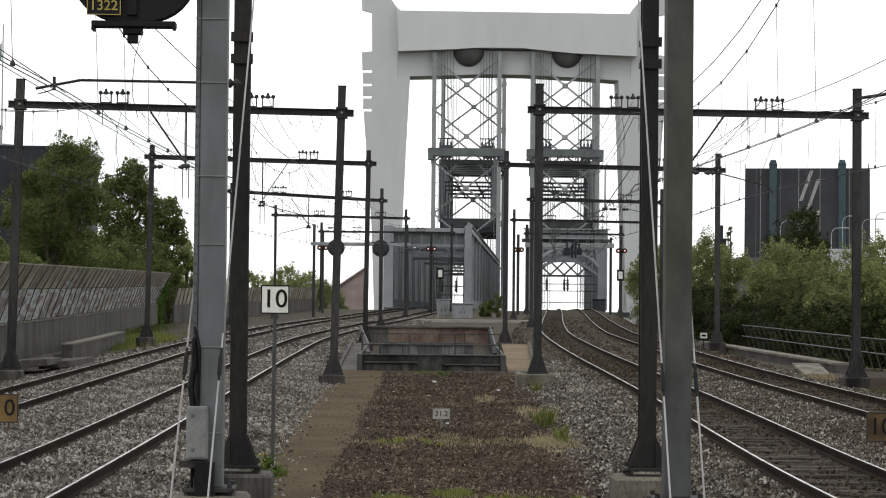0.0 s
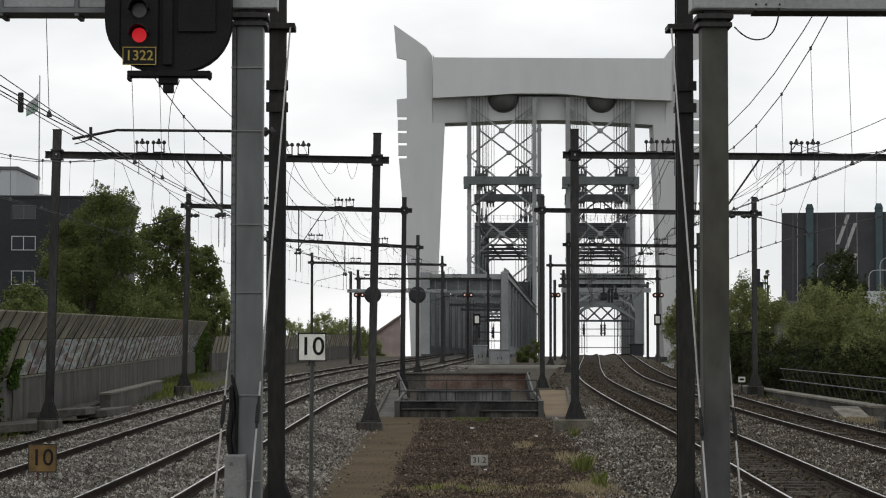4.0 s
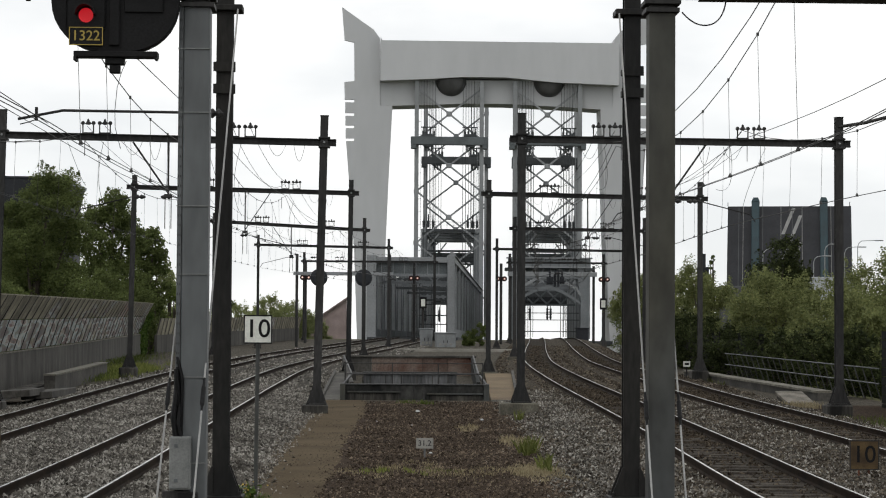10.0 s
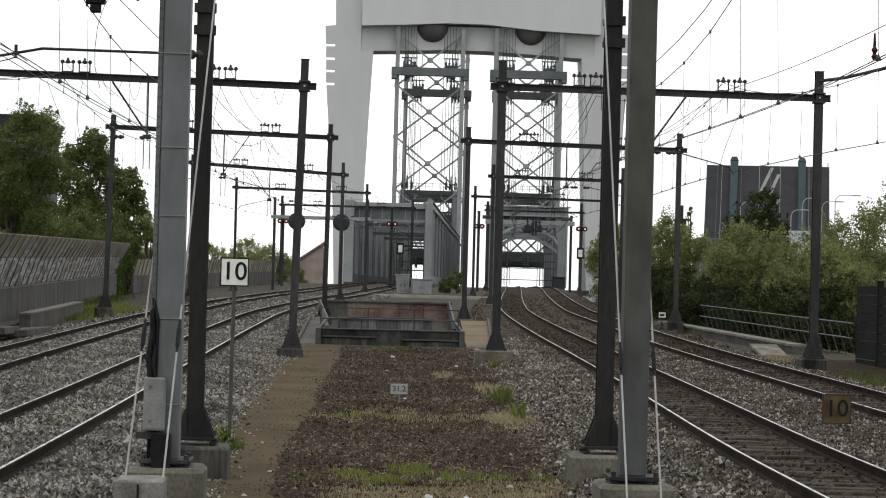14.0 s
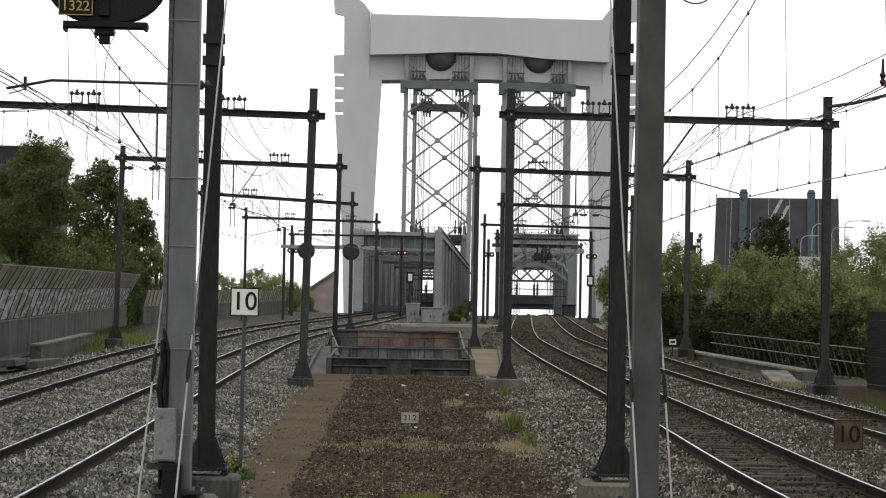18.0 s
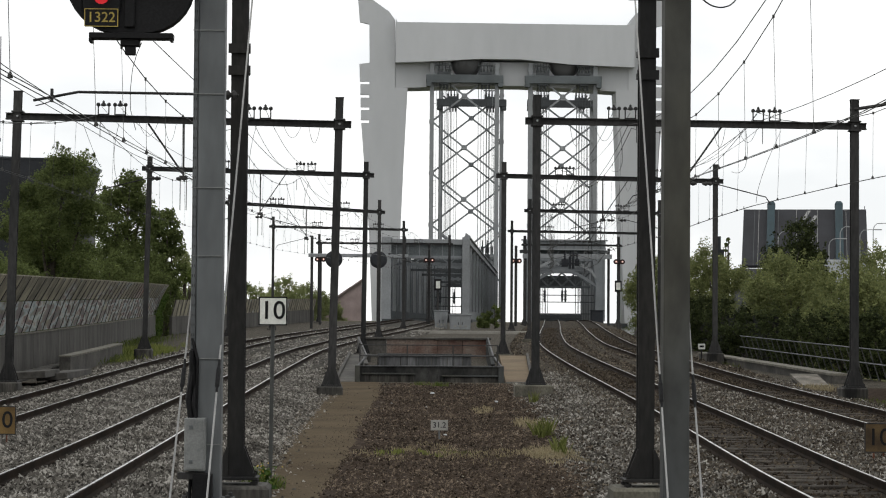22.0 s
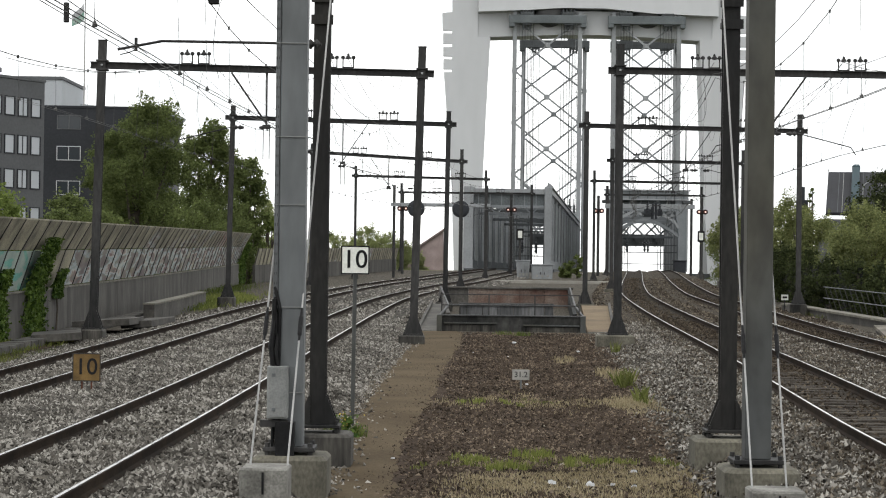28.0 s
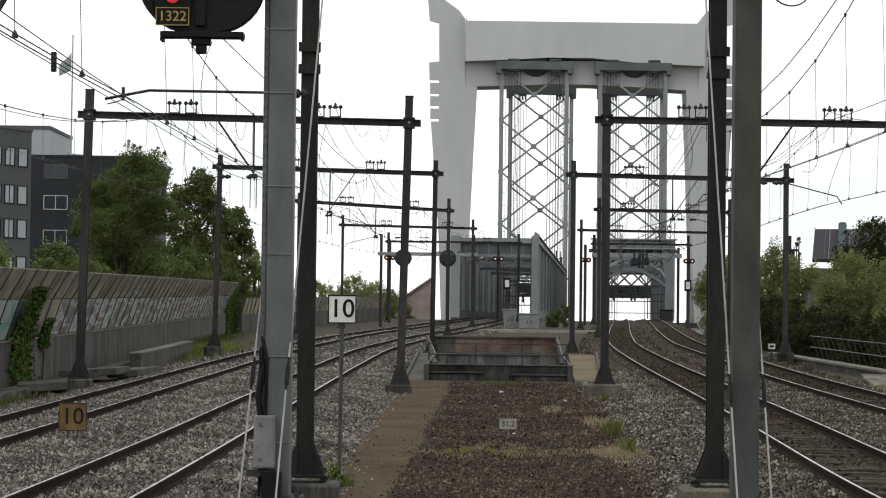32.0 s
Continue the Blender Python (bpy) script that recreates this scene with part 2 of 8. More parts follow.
# ---- mesh helpers ----
class Shape:
    """Collects verts and faces of one mesh."""

    def __init__(self):
        self.v, self.f, self.mi = [], [], []
        self.slot = 0

    def add(self, verts, faces):
        k = len(self.v)
        self.v.extend(verts)
        self.f.extend([tuple(i + k for i in f) for f in faces])
        self.mi.extend([self.slot] * len(faces))
        return self

    def box(self, x0, x1, y0, y1, z0, z1, c=0.0, m=None):
        """A box; c: the chamfer of its upright and level edges."""
        if not c:
            vs = [(x, y, z) for z in (z0, z1) for y in (y0, y1) for x in (x0, x1)]
            fs = [(0, 2, 3, 1), (4, 5, 7, 6), (0, 1, 5, 4), (2, 6, 7, 3), (0, 4, 6, 2), (1, 3, 7, 5)]
        else:
            def ring(d, z):
                return [(x0 + c + d, y0 + d, z), (x1 - c - d, y0 + d, z), (x1 - d, y0 + c + d, z), (x1 - d, y1 - c - d, z),
                        (x1 - c - d, y1 - d, z), (x0 + c + d, y1 - d, z), (x0 + d, y1 - c - d, z), (x0 + d, y0 + c + d, z)]
            vs = ring(c * 0.7, z0) + ring(0, z0 + c * 0.7) + ring(0, z1 - c * 0.7) + ring(c * 0.7, z1)
            fs = [tuple(reversed(range(8))), tuple(range(24, 32))]
            for r in range(3):
                fs += [(r * 8 + i, r * 8 + (i + 1) % 8, r * 8 + 8 + (i + 1) % 8, r * 8 + 8 + i) for i in range(8)]
        if m is not None:
            vs = [tuple(m @ Vector(p)) for p in vs]
        return self.add(vs, fs)

    def bar(self, a, b, w, h, up=(0, 0, 1), c=0.0):
        """A square-edged bar from a to b, w wide and h high."""
        a, b = Vector(a), Vector(b)
        d = (b - a)
        n = d.length
        d.normalize()
        u = Vector(up)
        if abs(d.dot(u)) > 0.99:
            u = Vector((0, 1, 0))
        s = d.cross(u).normalized()
        u = s.cross(d)
        m = Matrix(((s.x, d.x, u.x, a.x), (s.y, d.y, u.y, a.y), (s.z, d.z, u.z, a.z), (0, 0, 0, 1)))
        return self.box(-w / 2, w / 2, 0, n, -h / 2, h / 2, c, m)

    def ibar(self, a, b, w, h, t=0.03, up=(0, 0, 1)):
        """An I-shaped bar drawn out from a to b: two flanges and a web in one skin."""
        a, b = Vector(a), Vector(b)
        d = (b - a).normalized()
        u = Vector(up)
        if abs(d.dot(u)) > 0.99:
            u = Vector((0, 1, 0))
        s = d.cross(u).normalized()
        u = s.cross(d)
        x, y, q = w / 2, h / 2, t / 2
        out = [(-x, -y), (x, -y), (x, -y + t), (q, -y + t), (q, y - t), (x, y - t), (x, y), (-x, y), (-x, y - t), (-q, y - t), (-q, -y + t), (-x, -y + t)]
        n = len(out)
        vs = [tuple(p + s * i + u * j) for p in (a, b) for i, j in out]
        caps = [(0, 1, 2, 11), (11, 2, 3, 10), (10, 3, 4, 9), (9, 4, 5, 8), (8, 5, 6, 7)]
        fs = caps + [tuple(i + n for i in reversed(f)) for f in caps] + [(i, (i + 1) % n, n + (i + 1) % n, n + i) for i in range(n)]
        return self.add(vs, fs)

    def tube(self, pts, r, n=6, r1=None, caps=True):
        """A round tube along points."""
        pts = [Vector(p) for p in pts]
        r1 = r if r1 is None else r1
        k, rings = len(pts), []
        for i, p in enumerate(pts):
            d = (pts[min(i + 1, k - 1)] - pts[max(i - 1, 0)]).normalized()
            u = Vector((0, 0, 1)) if abs(d.z) < 0.9 else Vector((0, 1, 0))
            s = d.cross(u).normalized()
            u = s.cross(d)
            q = r + (r1 - r) * i / max(1, k - 1)
            rings.append([tuple(p + s * (q * math.cos(2 * math.pi * j / n)) + u * (q * math.sin(2 * math.pi * j / n))) for j in range(n)])
        fs = [(i * n + j, i * n + (j + 1) % n, (i + 1) * n + (j + 1) % n, (i + 1) * n + j) for i in range(k - 1) for j in range(n)]
        if caps:
            fs += [tuple(reversed(range(n))), tuple(range((k - 1) * n, k * n))]
        return self.add([v for ring in rings for v in ring], fs)

    def lathe(self, base, profile, n=10, axis="z"):
        """A turned form: profile of (radius, height) about an axis through base."""
        b = Vector(base)
        vs, k = [], len(profile)
        for r, h in profile:
            for j in range(n):
                c, s = r * math.cos(2 * math.pi * j / n), r * math.sin(2 * math.pi * j / n)
                vs.append(tuple(b + Vector({"z": (c, s, h), "y": (c, h, s), "x": (h, c, s)}[axis])))
        fs = [(i * n + j, i * n + (j + 1) % n, (i + 1) * n + (j + 1) % n, (i + 1) * n + j) for i in range(k - 1) for j in range(n)]
        fs += [tuple(reversed(range(n))), tuple(range((k - 1) * n, k * n))]
        return self.add(vs, fs)

    def prism(self, outline, y0, y1):
        """An outline of (x, z) pairs drawn out from y0 to y1."""
        n = len(outline)
        vs = [(x, y0, z) for x, z in outline] + [(x, y1, z) for x, z in outline]
        fs = [tuple(range(n)), tuple(reversed(range(n, 2 * n)))] + [(i + n, (i + 1) % n + n, (i + 1) % n, i) for i in range(n)]
        return self.add(vs, fs)

    def mesh(self, name, mats, smooth=False):
        me = bpy.data.meshes.new(name)
        me.from_pydata(self.v, [], self.f)
        for m in (mats if isinstance(mats, (list, tuple)) else [mats]):
            me.materials.append(m)
        if any(self.mi):
            me.polygons.foreach_set("material_index", self.mi)
        bm = bmesh.new()
        bm.from_mesh(me)
        bmesh.ops.recalc_face_normals(bm, faces=bm.faces)
        bm.to_mesh(me)
        bm.free()
        if smooth:
            me.polygons.foreach_set("use_smooth", [True] * len(me.polygons))
        return me


def part(name, shape, mats, parent, label="", smooth=False, at=None):
    ob = new(name, shape.mesh(name, mats, smooth) if isinstance(shape, Shape) else shape)
    ob.parent = parent
    if at is not None:
        ob.matrix_basis = at
    return tagged(ob, label)


def thing(name, m, label, category, group="", kind=""):
    ob = new(name)
    ob.empty_display_size = 0.2
    ob.matrix_basis = m
    return tagged(ob, label, category, group, kind)


def solid(name, shape, mats, label, category, group="", kind="", at=None, smooth=False):
    ob = new(name, shape.mesh(name, mats, smooth))
    if at is not None:
        ob.matrix_basis = at
    return tagged(ob, label, category, group, kind)


def smoothstep(a, b, x):
    s = min(1, max(0, (x - a) / (b - a)))
    return s * s * (3 - 2 * s)


def rise(y):
    """The height of the rails: level by the platform, then a steady climb on to the bridges."""
    if y < 25:
        return 0.0
    if y < 45:
        return 0.0123 * (y - 25) ** 2 / 40
    z = 0.0123 * (y - 35)
    if y > 225:
        s = min(y - 225, 51)
        z = 0.0123 * 190 + 0.0123 * s - 0.00012 * s * s
    return z


def along(points, y):
    """The x of a line through (x, y) points at y, smoothly."""
    xs, ys = [p[0] for p in points], [p[1] for p in points]
    if y <= ys[0]:
        return xs[0] + (xs[1] - xs[0]) / (ys[1] - ys[0]) * (y - ys[0])
    if y >= ys[-1]:
        return xs[-1] + (xs[-1] - xs[-2]) / (ys[-1] - ys[-2]) * (y - ys[-1])
    i = max(k for k in range(len(ys) - 1) if ys[k] <= y)

    def slope(k):
        lo, hi = max(0, k - 1), min(len(ys) - 1, k + 1)
        return (xs[hi] - xs[lo]) / (ys[hi] - ys[lo])
    h = ys[i + 1] - ys[i]
    s = (y - ys[i]) / h
    return ((2 * s ** 3 - 3 * s * s + 1) * xs[i] + (s ** 3 - 2 * s * s + s) * h * slope(i)
            + (3 * s * s - 2 * s ** 3) * xs[i + 1] + (s ** 3 - s * s) * h * slope(i + 1))


# centre lines of the four tracks, (x, y)
TRACKS = {
    "inner_left": [(-4.58, 10), (-4.56, 30), (-4.40, 48), (-4.18, 64), (-3.90, 82), (-3.35, 105), (-2.2, 124), (-0.85, 142), (0.9, 160), (3.7, 195), (5.9, 225), (7.6, 250), (19.2, 430)],
    "outer_left": [(-8.55, 10), (-8.50, 36), (-8.38, 50), (-8.15, 70), (-7.85, 92), (-7.15, 114), (-6.1, 134), (-4.8, 152), (-3.0, 172), (-0.6, 200), (1.6, 225), (3.6, 250), (15.2, 430)],
    "inner_right": [(5.75, 10), (6.36, 29.5), (7.0, 44.5), (7.6, 64), (7.98, 78), (8.55, 95), (9.3, 113), (10.1, 127), (12.9, 164), (16.4, 207), (19.6, 248), (31.4, 400)],
    "outer_right": [(10.6, 10), (11.0, 38), (11.2, 50), (11.35, 63), (11.65, 76), (12.3, 93), (12.95, 110), (13.7, 126), (16.6, 165), (20.0, 207), (23.3, 249), (35.2, 400)],
}


# ---- ground ----
def ground_height(x, y):
    z = rise(y) - 0.33 - 0.14 * smoothstep(46, 31, y)
    z -= 2.6 * smoothstep(-14.6, -19, x) if x < -14 else 0
    z -= 1.8 * smoothstep(18.5, 24, x) if x > 18 else 0
    if y > 262:
        z -= 7.5 * smoothstep(262, 300, y)
    return z


def build_ground():
    xs = [-3000, -900, -300, -120, -60, -35, -24, -19, -17, -15.6, -14.6, -13, -12, -11, -10, -9, -8, -7, -6, -5, -4, -3, -2.3, -1.6, -0.7, 0, 1, 2, 3, 3.8, 4.6, 6, 8, 10, 12, 14, 15, 16, 18, 19.5, 21, 24, 30, 45, 80, 150, 400, 1200, 3000]
    ys = [-600, -100, -20, 0, 8] + [10 + 2.5 * i for i in range(40)] + [112 + 6 * i for i in range(34)] + [330, 400, 600, 1000, 2000, 4000]
    sh = Shape()
    for y in ys:
        for x in xs:
            sh.v.append((x, y, ground_height(x, y)))
    n = len(xs)
    for r in range(len(ys) - 1):
        for c in range(n - 1):
            mid = (xs[c] + xs[c + 1]) / 2
            if 0 < mid < 3.8 and 74.9 < ys[r] < 104:
                continue
            sh.f.append((r * n + c, r * n + c + 1, (r + 1) * n + c + 1, (r + 1) * n + c))
            sh.mi.append((2 if ys[r] > 71 else 1) if -14.6 < mid < 18 and ys[r] < 250 else 0)
    solid("ground", sh, [LAND, EARTH, GRAVEL_GROUND], "brown earth and rough grassy land beside the tracks", "ground", kind="structure", smooth=True)


def build_path():
    """A trodden strip beside the ballast, with a ragged edge."""
    sh = Shape()
    ys = [10 + 0.5 * i for i in range(130)]
    for y in ys:
        r = -0.72 + 0.38 * smoothstep(32, 46, y) + 0.55 * smoothstep(46, 70, y) + 0.16 * noise.noise((y * 0.5, 0, 5)) + 0.1 * noise.noise((y * 1.7, 0, 9))
        for x in (-1.95, -1.4, r - 0.3, r):
            sh.v.append((x, y, ground_height(x, y) + (0.016 if x < r - 0.1 else -0.006)))
    for k in range(len(ys) - 1):
        for c in range(3):
            sh.f.append((k * 4 + c, k * 4 + c + 1, k * 4 + 5 + c, k * 4 + 4 + c))
    solid("path", sh, PATH, "trodden brown earth path beside the ballast", "path", kind="structure", smooth=True)


def ballast_bed(name, left, right, pad_l, pad_r, label):
    """A bed of broken stone under two tracks, with sloping shoulders and dips where the sleepers lie."""
    sh = Shape()
    ys = [9 + 1.0 * i for i in range(100)] + [109 + 3.0 * i for i in range(60)]
    rows = []
    for y in ys:
        a, b, z = along(TRACKS[left], y), along(TRACKS[right], y), rise(y)
        jl, jr = 0.25 * noise.noise((y * 0.4, 1, 0)), 0.25 * noise.noise((y * 0.4, 7, 0))
        off = [(a - pad_l - 1.3 + jl, -0.62), (a - pad_l, -0.24), (a - 1.3, -0.15), (a - 0.74, -0.16), (a, -0.2), (a + 0.74, -0.16), (a + 1.35, -0.15),
               ((a + b) / 2, -0.26), (b - 1.35, -0.15), (b - 0.74, -0.16), (b, -0.2), (b + 0.74, -0.16), (b + 1.3, -0.15), (b + pad_r, -0.24), (b + pad_r + 1.3 + jr, -0.62)]
        if "left" in name and 74 < y < 107:
            off[-1] = (min(off[-1][0], -0.7), off[-1][1])
        rows.append([(x, y, z + d + 0.02 * noise.noise((x * 2, y * 2, 0))) for x, d in off])
    n = len(rows[0])
    for r in rows:
        sh.v.extend(r)
    for r in range(len(rows) - 1):
        for c in range(n - 1):
            sh.f.append((r * n + c, r * n + c + 1, (r + 1) * n + c + 1, (r + 1) * n + c))
            sh.mi.append(1 if c in (3, 4, 9, 10) else 0)
    return solid(name, sh, [BALLAST if "left" in name else BALLAST_RIGHT, BALLAST_BROWN], label, "ballast", kind="structure")


def rail_line(centre, side, name, parent):
    sh = Shape()
    ys = [9 + 2.0 * i for i in range(50)] + [109 + 3.0 * i for i in range(60)] + [290 + 10 * i for i in range(15)]
    prof = [(-0.07, -0.155), (0.07, -0.155), (0.07, -0.14), (0.012, -0.12), (0.012, -0.045), (0.036, -0.035), (0.036, -0.007), (0.021, 0.0),
            (-0.021, 0.0), (-0.036, -0.007), (-0.036, -0.035), (-0.012, -0.045), (-0.012, -0.12), (-0.07, -0.14)]
    n = len(prof)
    for y in ys:
        x = along(TRACKS[centre], y) + side * 0.7535
        sh.v.extend([(x + dx, y, rise(y) + dz) for dx, dz in prof])
    for r in range(len(ys) - 1):
        for i in range(n):
            sh.f.append((r * n + i, r * n + (i + 1) % n, (r + 1) * n + (i + 1) % n, (r + 1) * n + i))
            sh.mi.append(1 if i == 7 else 0)
    part(name, sh, [RAIL_SIDE, RAIL_TOP], parent, "rusty steel rail with a shining running face")


def railway_track(centre, mat, label):
    root = thing("railway_track", pose(0, 0, 0), label, "track", "tracks to the bridges")
    rail_line(centre, -1, "rail", root)
    rail_line(centre, 1, "rail", root)
    sh = Shape().box(-1.3, 1.3, -0.125, 0.125, -0.16, 0.0, 0.02)
    me = sh.mesh("sleeper", mat)
    far = Shape()
    y = 14.0
    k = 0
    while y < 262:
        x, z = along(TRACKS[centre], y), rise(y) - (0.19 if y > 68 else 0.145 if "right" in centre else 0.165)
        turn = math.degrees(math.atan2(along(TRACKS[centre], y - 1) - along(TRACKS[centre], y + 1), 2))
        m = pose(x + random.uniform(-0.02, 0.02), y, z + random.uniform(-0.035, 0.002), math.degrees(0.0123), 0, turn + random.uniform(-0.6, 0.6))
        if y < 90:
            part("sleeper", me, mat, root, at=m)
        else:
            far.box(-1.3, 1.3, -0.125, 0.125, -0.16, 0.0, 0, m)
        y += 0.6
        k += 1
    ob = part("far_sleeper", far, mat, root)
    tagged(ob, kind="stuff")
    return root


# ---- overhead line ----
def h_post(x, z0, z1, w=0.26):
    return Shape().ibar((x, 0, z0), (x, 0, z1), w, w, 0.03, up=(0, 1, 0))


def insulator_pair(parent, x, z):
    """Two small racks side by side, each with a knob insulator on either leg and a bell between them."""
    for dx in (-0.245, 0.245):
        fr = Shape()
        for k in (-0.155, 0.155):
            fr.bar((x + dx + k, 0, z), (x + dx + k, 0, z + 0.3), 0.035, 0.035)
        fr.bar((x + dx - 0.17, 0, z + 0.02), (x + dx + 0.17, 0, z + 0.02), 0.05, 0.04)
        fr.bar((x + dx - 0.2, 0, z + 0.3), (x + dx + 0.2, 0, z + 0.3), 0.025, 0.025)
        rack = part("insulator_rack", fr, MAST, parent)
        for k in (-0.155, 0.155):
            part("insulator", Shape().lathe((x + dx + k, 0, z + 0.31), [(0.02, -0.05), (0.055, -0.03), (0.06, 0.02), (0.03, 0.06)], 8), MAST, rack)
        part("bell_insulator", Shape().lathe((x + dx, 0, z + 0.31), [(0.03, -0.05), (0.085, -0.03), (0.07, 0.03), (0.035, 0.06), (0.04, 0.09), (0.012, 0.13)], 8), MAST, rack)


def line_gantry(y, xa, xb, base_a, base_b, top_a, top_b, beam_a, beam_b, w=0.27, racks=(), struts=(), lean=(0.0, 0.0), label=""):
    """Two uprights, which may lean a little, on concrete feet with a slightly sloping cross beam, over two tracks."""
    root = thing("line_gantry", pose(0, y, 0), label or "dark painted steel overhead line gantry on concrete feet", "gantry", "overhead line gantries")
    fall = (beam_b - beam_a) / (xb - xa)

    def bz(x):
        return beam_a + fall * (x - xa)
    for x_top, zb, top, tilt in ((xa, base_a, top_a, lean[0]), (xb, base_b, top_b, lean[1])):
        x = x_top - tilt
        tall = 0.62 if 4 < x < 5 and y == 65 else 0.42
        part("foundation", Shape().box(x - tall, x + tall * 0.8, -0.42, 0.42, zb - 0.85, zb - 0.06, 0.05), CONCRETE_GREEN if 0 < x < 10 else CONCRETE_BLACK, root, "weathered concrete foot")
        base = Shape().box(x - 0.3, x + 0.3, -0.3, 0.3, zb - 0.06, zb - 0.02)
        for sx in (-1, 1):
            base.prism([(x + sx * 0.11, zb - 0.02), (x + sx * 0.29, zb - 0.02), (x + sx * 0.11, zb + 0.5)], -0.14, -0.11)
            base.prism([(x + sx * 0.11, zb - 0.02), (x + sx * 0.29, zb - 0.02), (x + sx * 0.11, zb + 0.5)], 0.11, 0.14)
            base.tube([(x + sx * 0.25, -0.25, zb - 0.02), (x + sx * 0.25, -0.25, zb + 0.05)], 0.03)
        part("base_plate", base, MAST, root)
        part("post", Shape().ibar((x, 0, zb - 0.02), (x_top, 0, top), w, w, 0.03, up=(0, 1, 0)), MAST, root)
        x = x_top
        part("post_cap", Shape().box(x - w * 0.56, x + w * 0.56, -w * 0.56, w * 0.56, top, top + 0.02), MAST, root)
        for dz in (-0.16, 0.11):
            part("collar", Shape().box(x - w * 0.75, x + w * 0.75, -w * 0.75, w * 0.75, bz(x) + dz, bz(x) + dz + 0.05, 0.01), MAST, root)
        part("clamp_bolt", Shape().lathe((x, -w * 0.5 - 0.02, bz(x)), [(0.035, 0.0), (0.03, -0.04)], 8, "y"), GALVA_LIGHT, root, "pale bolt head")
    part("beam", Shape().ibar((xa - 0.35, 0.0, bz(xa - 0.35)), (xb + 0.35, 0.0, bz(xb + 0.35)), 0.2, 0.2, 0.025), MAST, root)
    for x in racks:
        insulator_pair(root, x, bz(x) + 0.1)
    for x, drop, lean in struts:
        part("drop_tube", Shape().tube([(x, 0, bz(x) - 0.1), (x, 0, bz(x) - drop)], 0.028), MAST, root)
        part("brace", Shape().tube([(x - lean, 0, bz(x) - 0.1), (x, 0, bz(x) - drop + 0.15)], 0.032 if y < 80 else 0.022), MAST, root)
        part("drop_fork", Shape().bar((x - 0.09, 0, bz(x) - drop + 0.1), (x - 0.09, 0, bz(x) - drop - 0.9), 0.025, 0.025).bar((x + 0.09, 0, bz(x) - drop + 0.1), (x + 0.09, 0, bz(x) - drop - 0.9), 0.025, 0.025).box(x - 0.12, x + 0.12, -0.04, 0.04, bz(x) - drop, bz(x) - drop + 0.12), MAST, root)
    return root


def build_gantries():
    line_gantry(65, -10.62, -1.17, 0.42, 0.36, 8.89, 8.8, 8.16, 8.02, w=0.23, racks=(-7.87, -3.6), struts=((-5.75, 1.75, 1.05),), lean=(0.17, 0.17))
    line_gantry(65, 4.67, 14.13, 0.44, 0.42, 8.93, 8.9, 8.18, 8.12, w=0.23, racks=(7.2, 11.5), struts=((9.1, 1.75, -1.05),))
    line_gantry(97, -10.05, -0.55, 1.0, 0.9, 9.36, 9.22, 8.85, 8.66, w=0.21, racks=(-7.0, -3.2), struts=((-5.2, 1.9, -1.1),), lean=(0.14, 0.07))
    line_gantry(97, 5.53, 14.9, 0.9, 1.0, 9.28, 9.26, 8.68, 8.54, w=0.21, racks=(8.2, 12.4), struts=((9.9, 1.9, -1.1),))
    line_gantry(135, -9.1, 0.07, 1.3, 1.3, 9.9, 9.65, 9.4, 8.93, w=0.21, racks=(-6.2, -2.2), struts=((-4.4, 1.9, 1.1),))
    line_gantry(135, 9.3, 17.3, 1.3, 1.3, 9.8, 9.8, 9.1, 9.0, w=0.21, racks=(11, 15), struts=((13, 1.9, -1.1),))
    line_gantry(181, -8.6, 2.1, 1.7, 1.7, 10.75, 10.5, 9.95, 9.78, w=0.21, racks=(-5, 0))
    line_gantry(181, 11.0, 21.6, 1.7, 1.7, 10.6, 10.6, 9.75, 9.65, w=0.21, racks=(14, 18))
    line_gantry(225, -6.0, 7.3, 2.2, 2.2, 11.1, 11.1, 10.2, 10.2, w=0.26, racks=(-2.4, 4.1))
    line_gantry(225, 15.0, 24.6, 2.2, 2.2, 11.1, 11.1, 10.2, 10.2, w=0.26, racks=(18, 22))


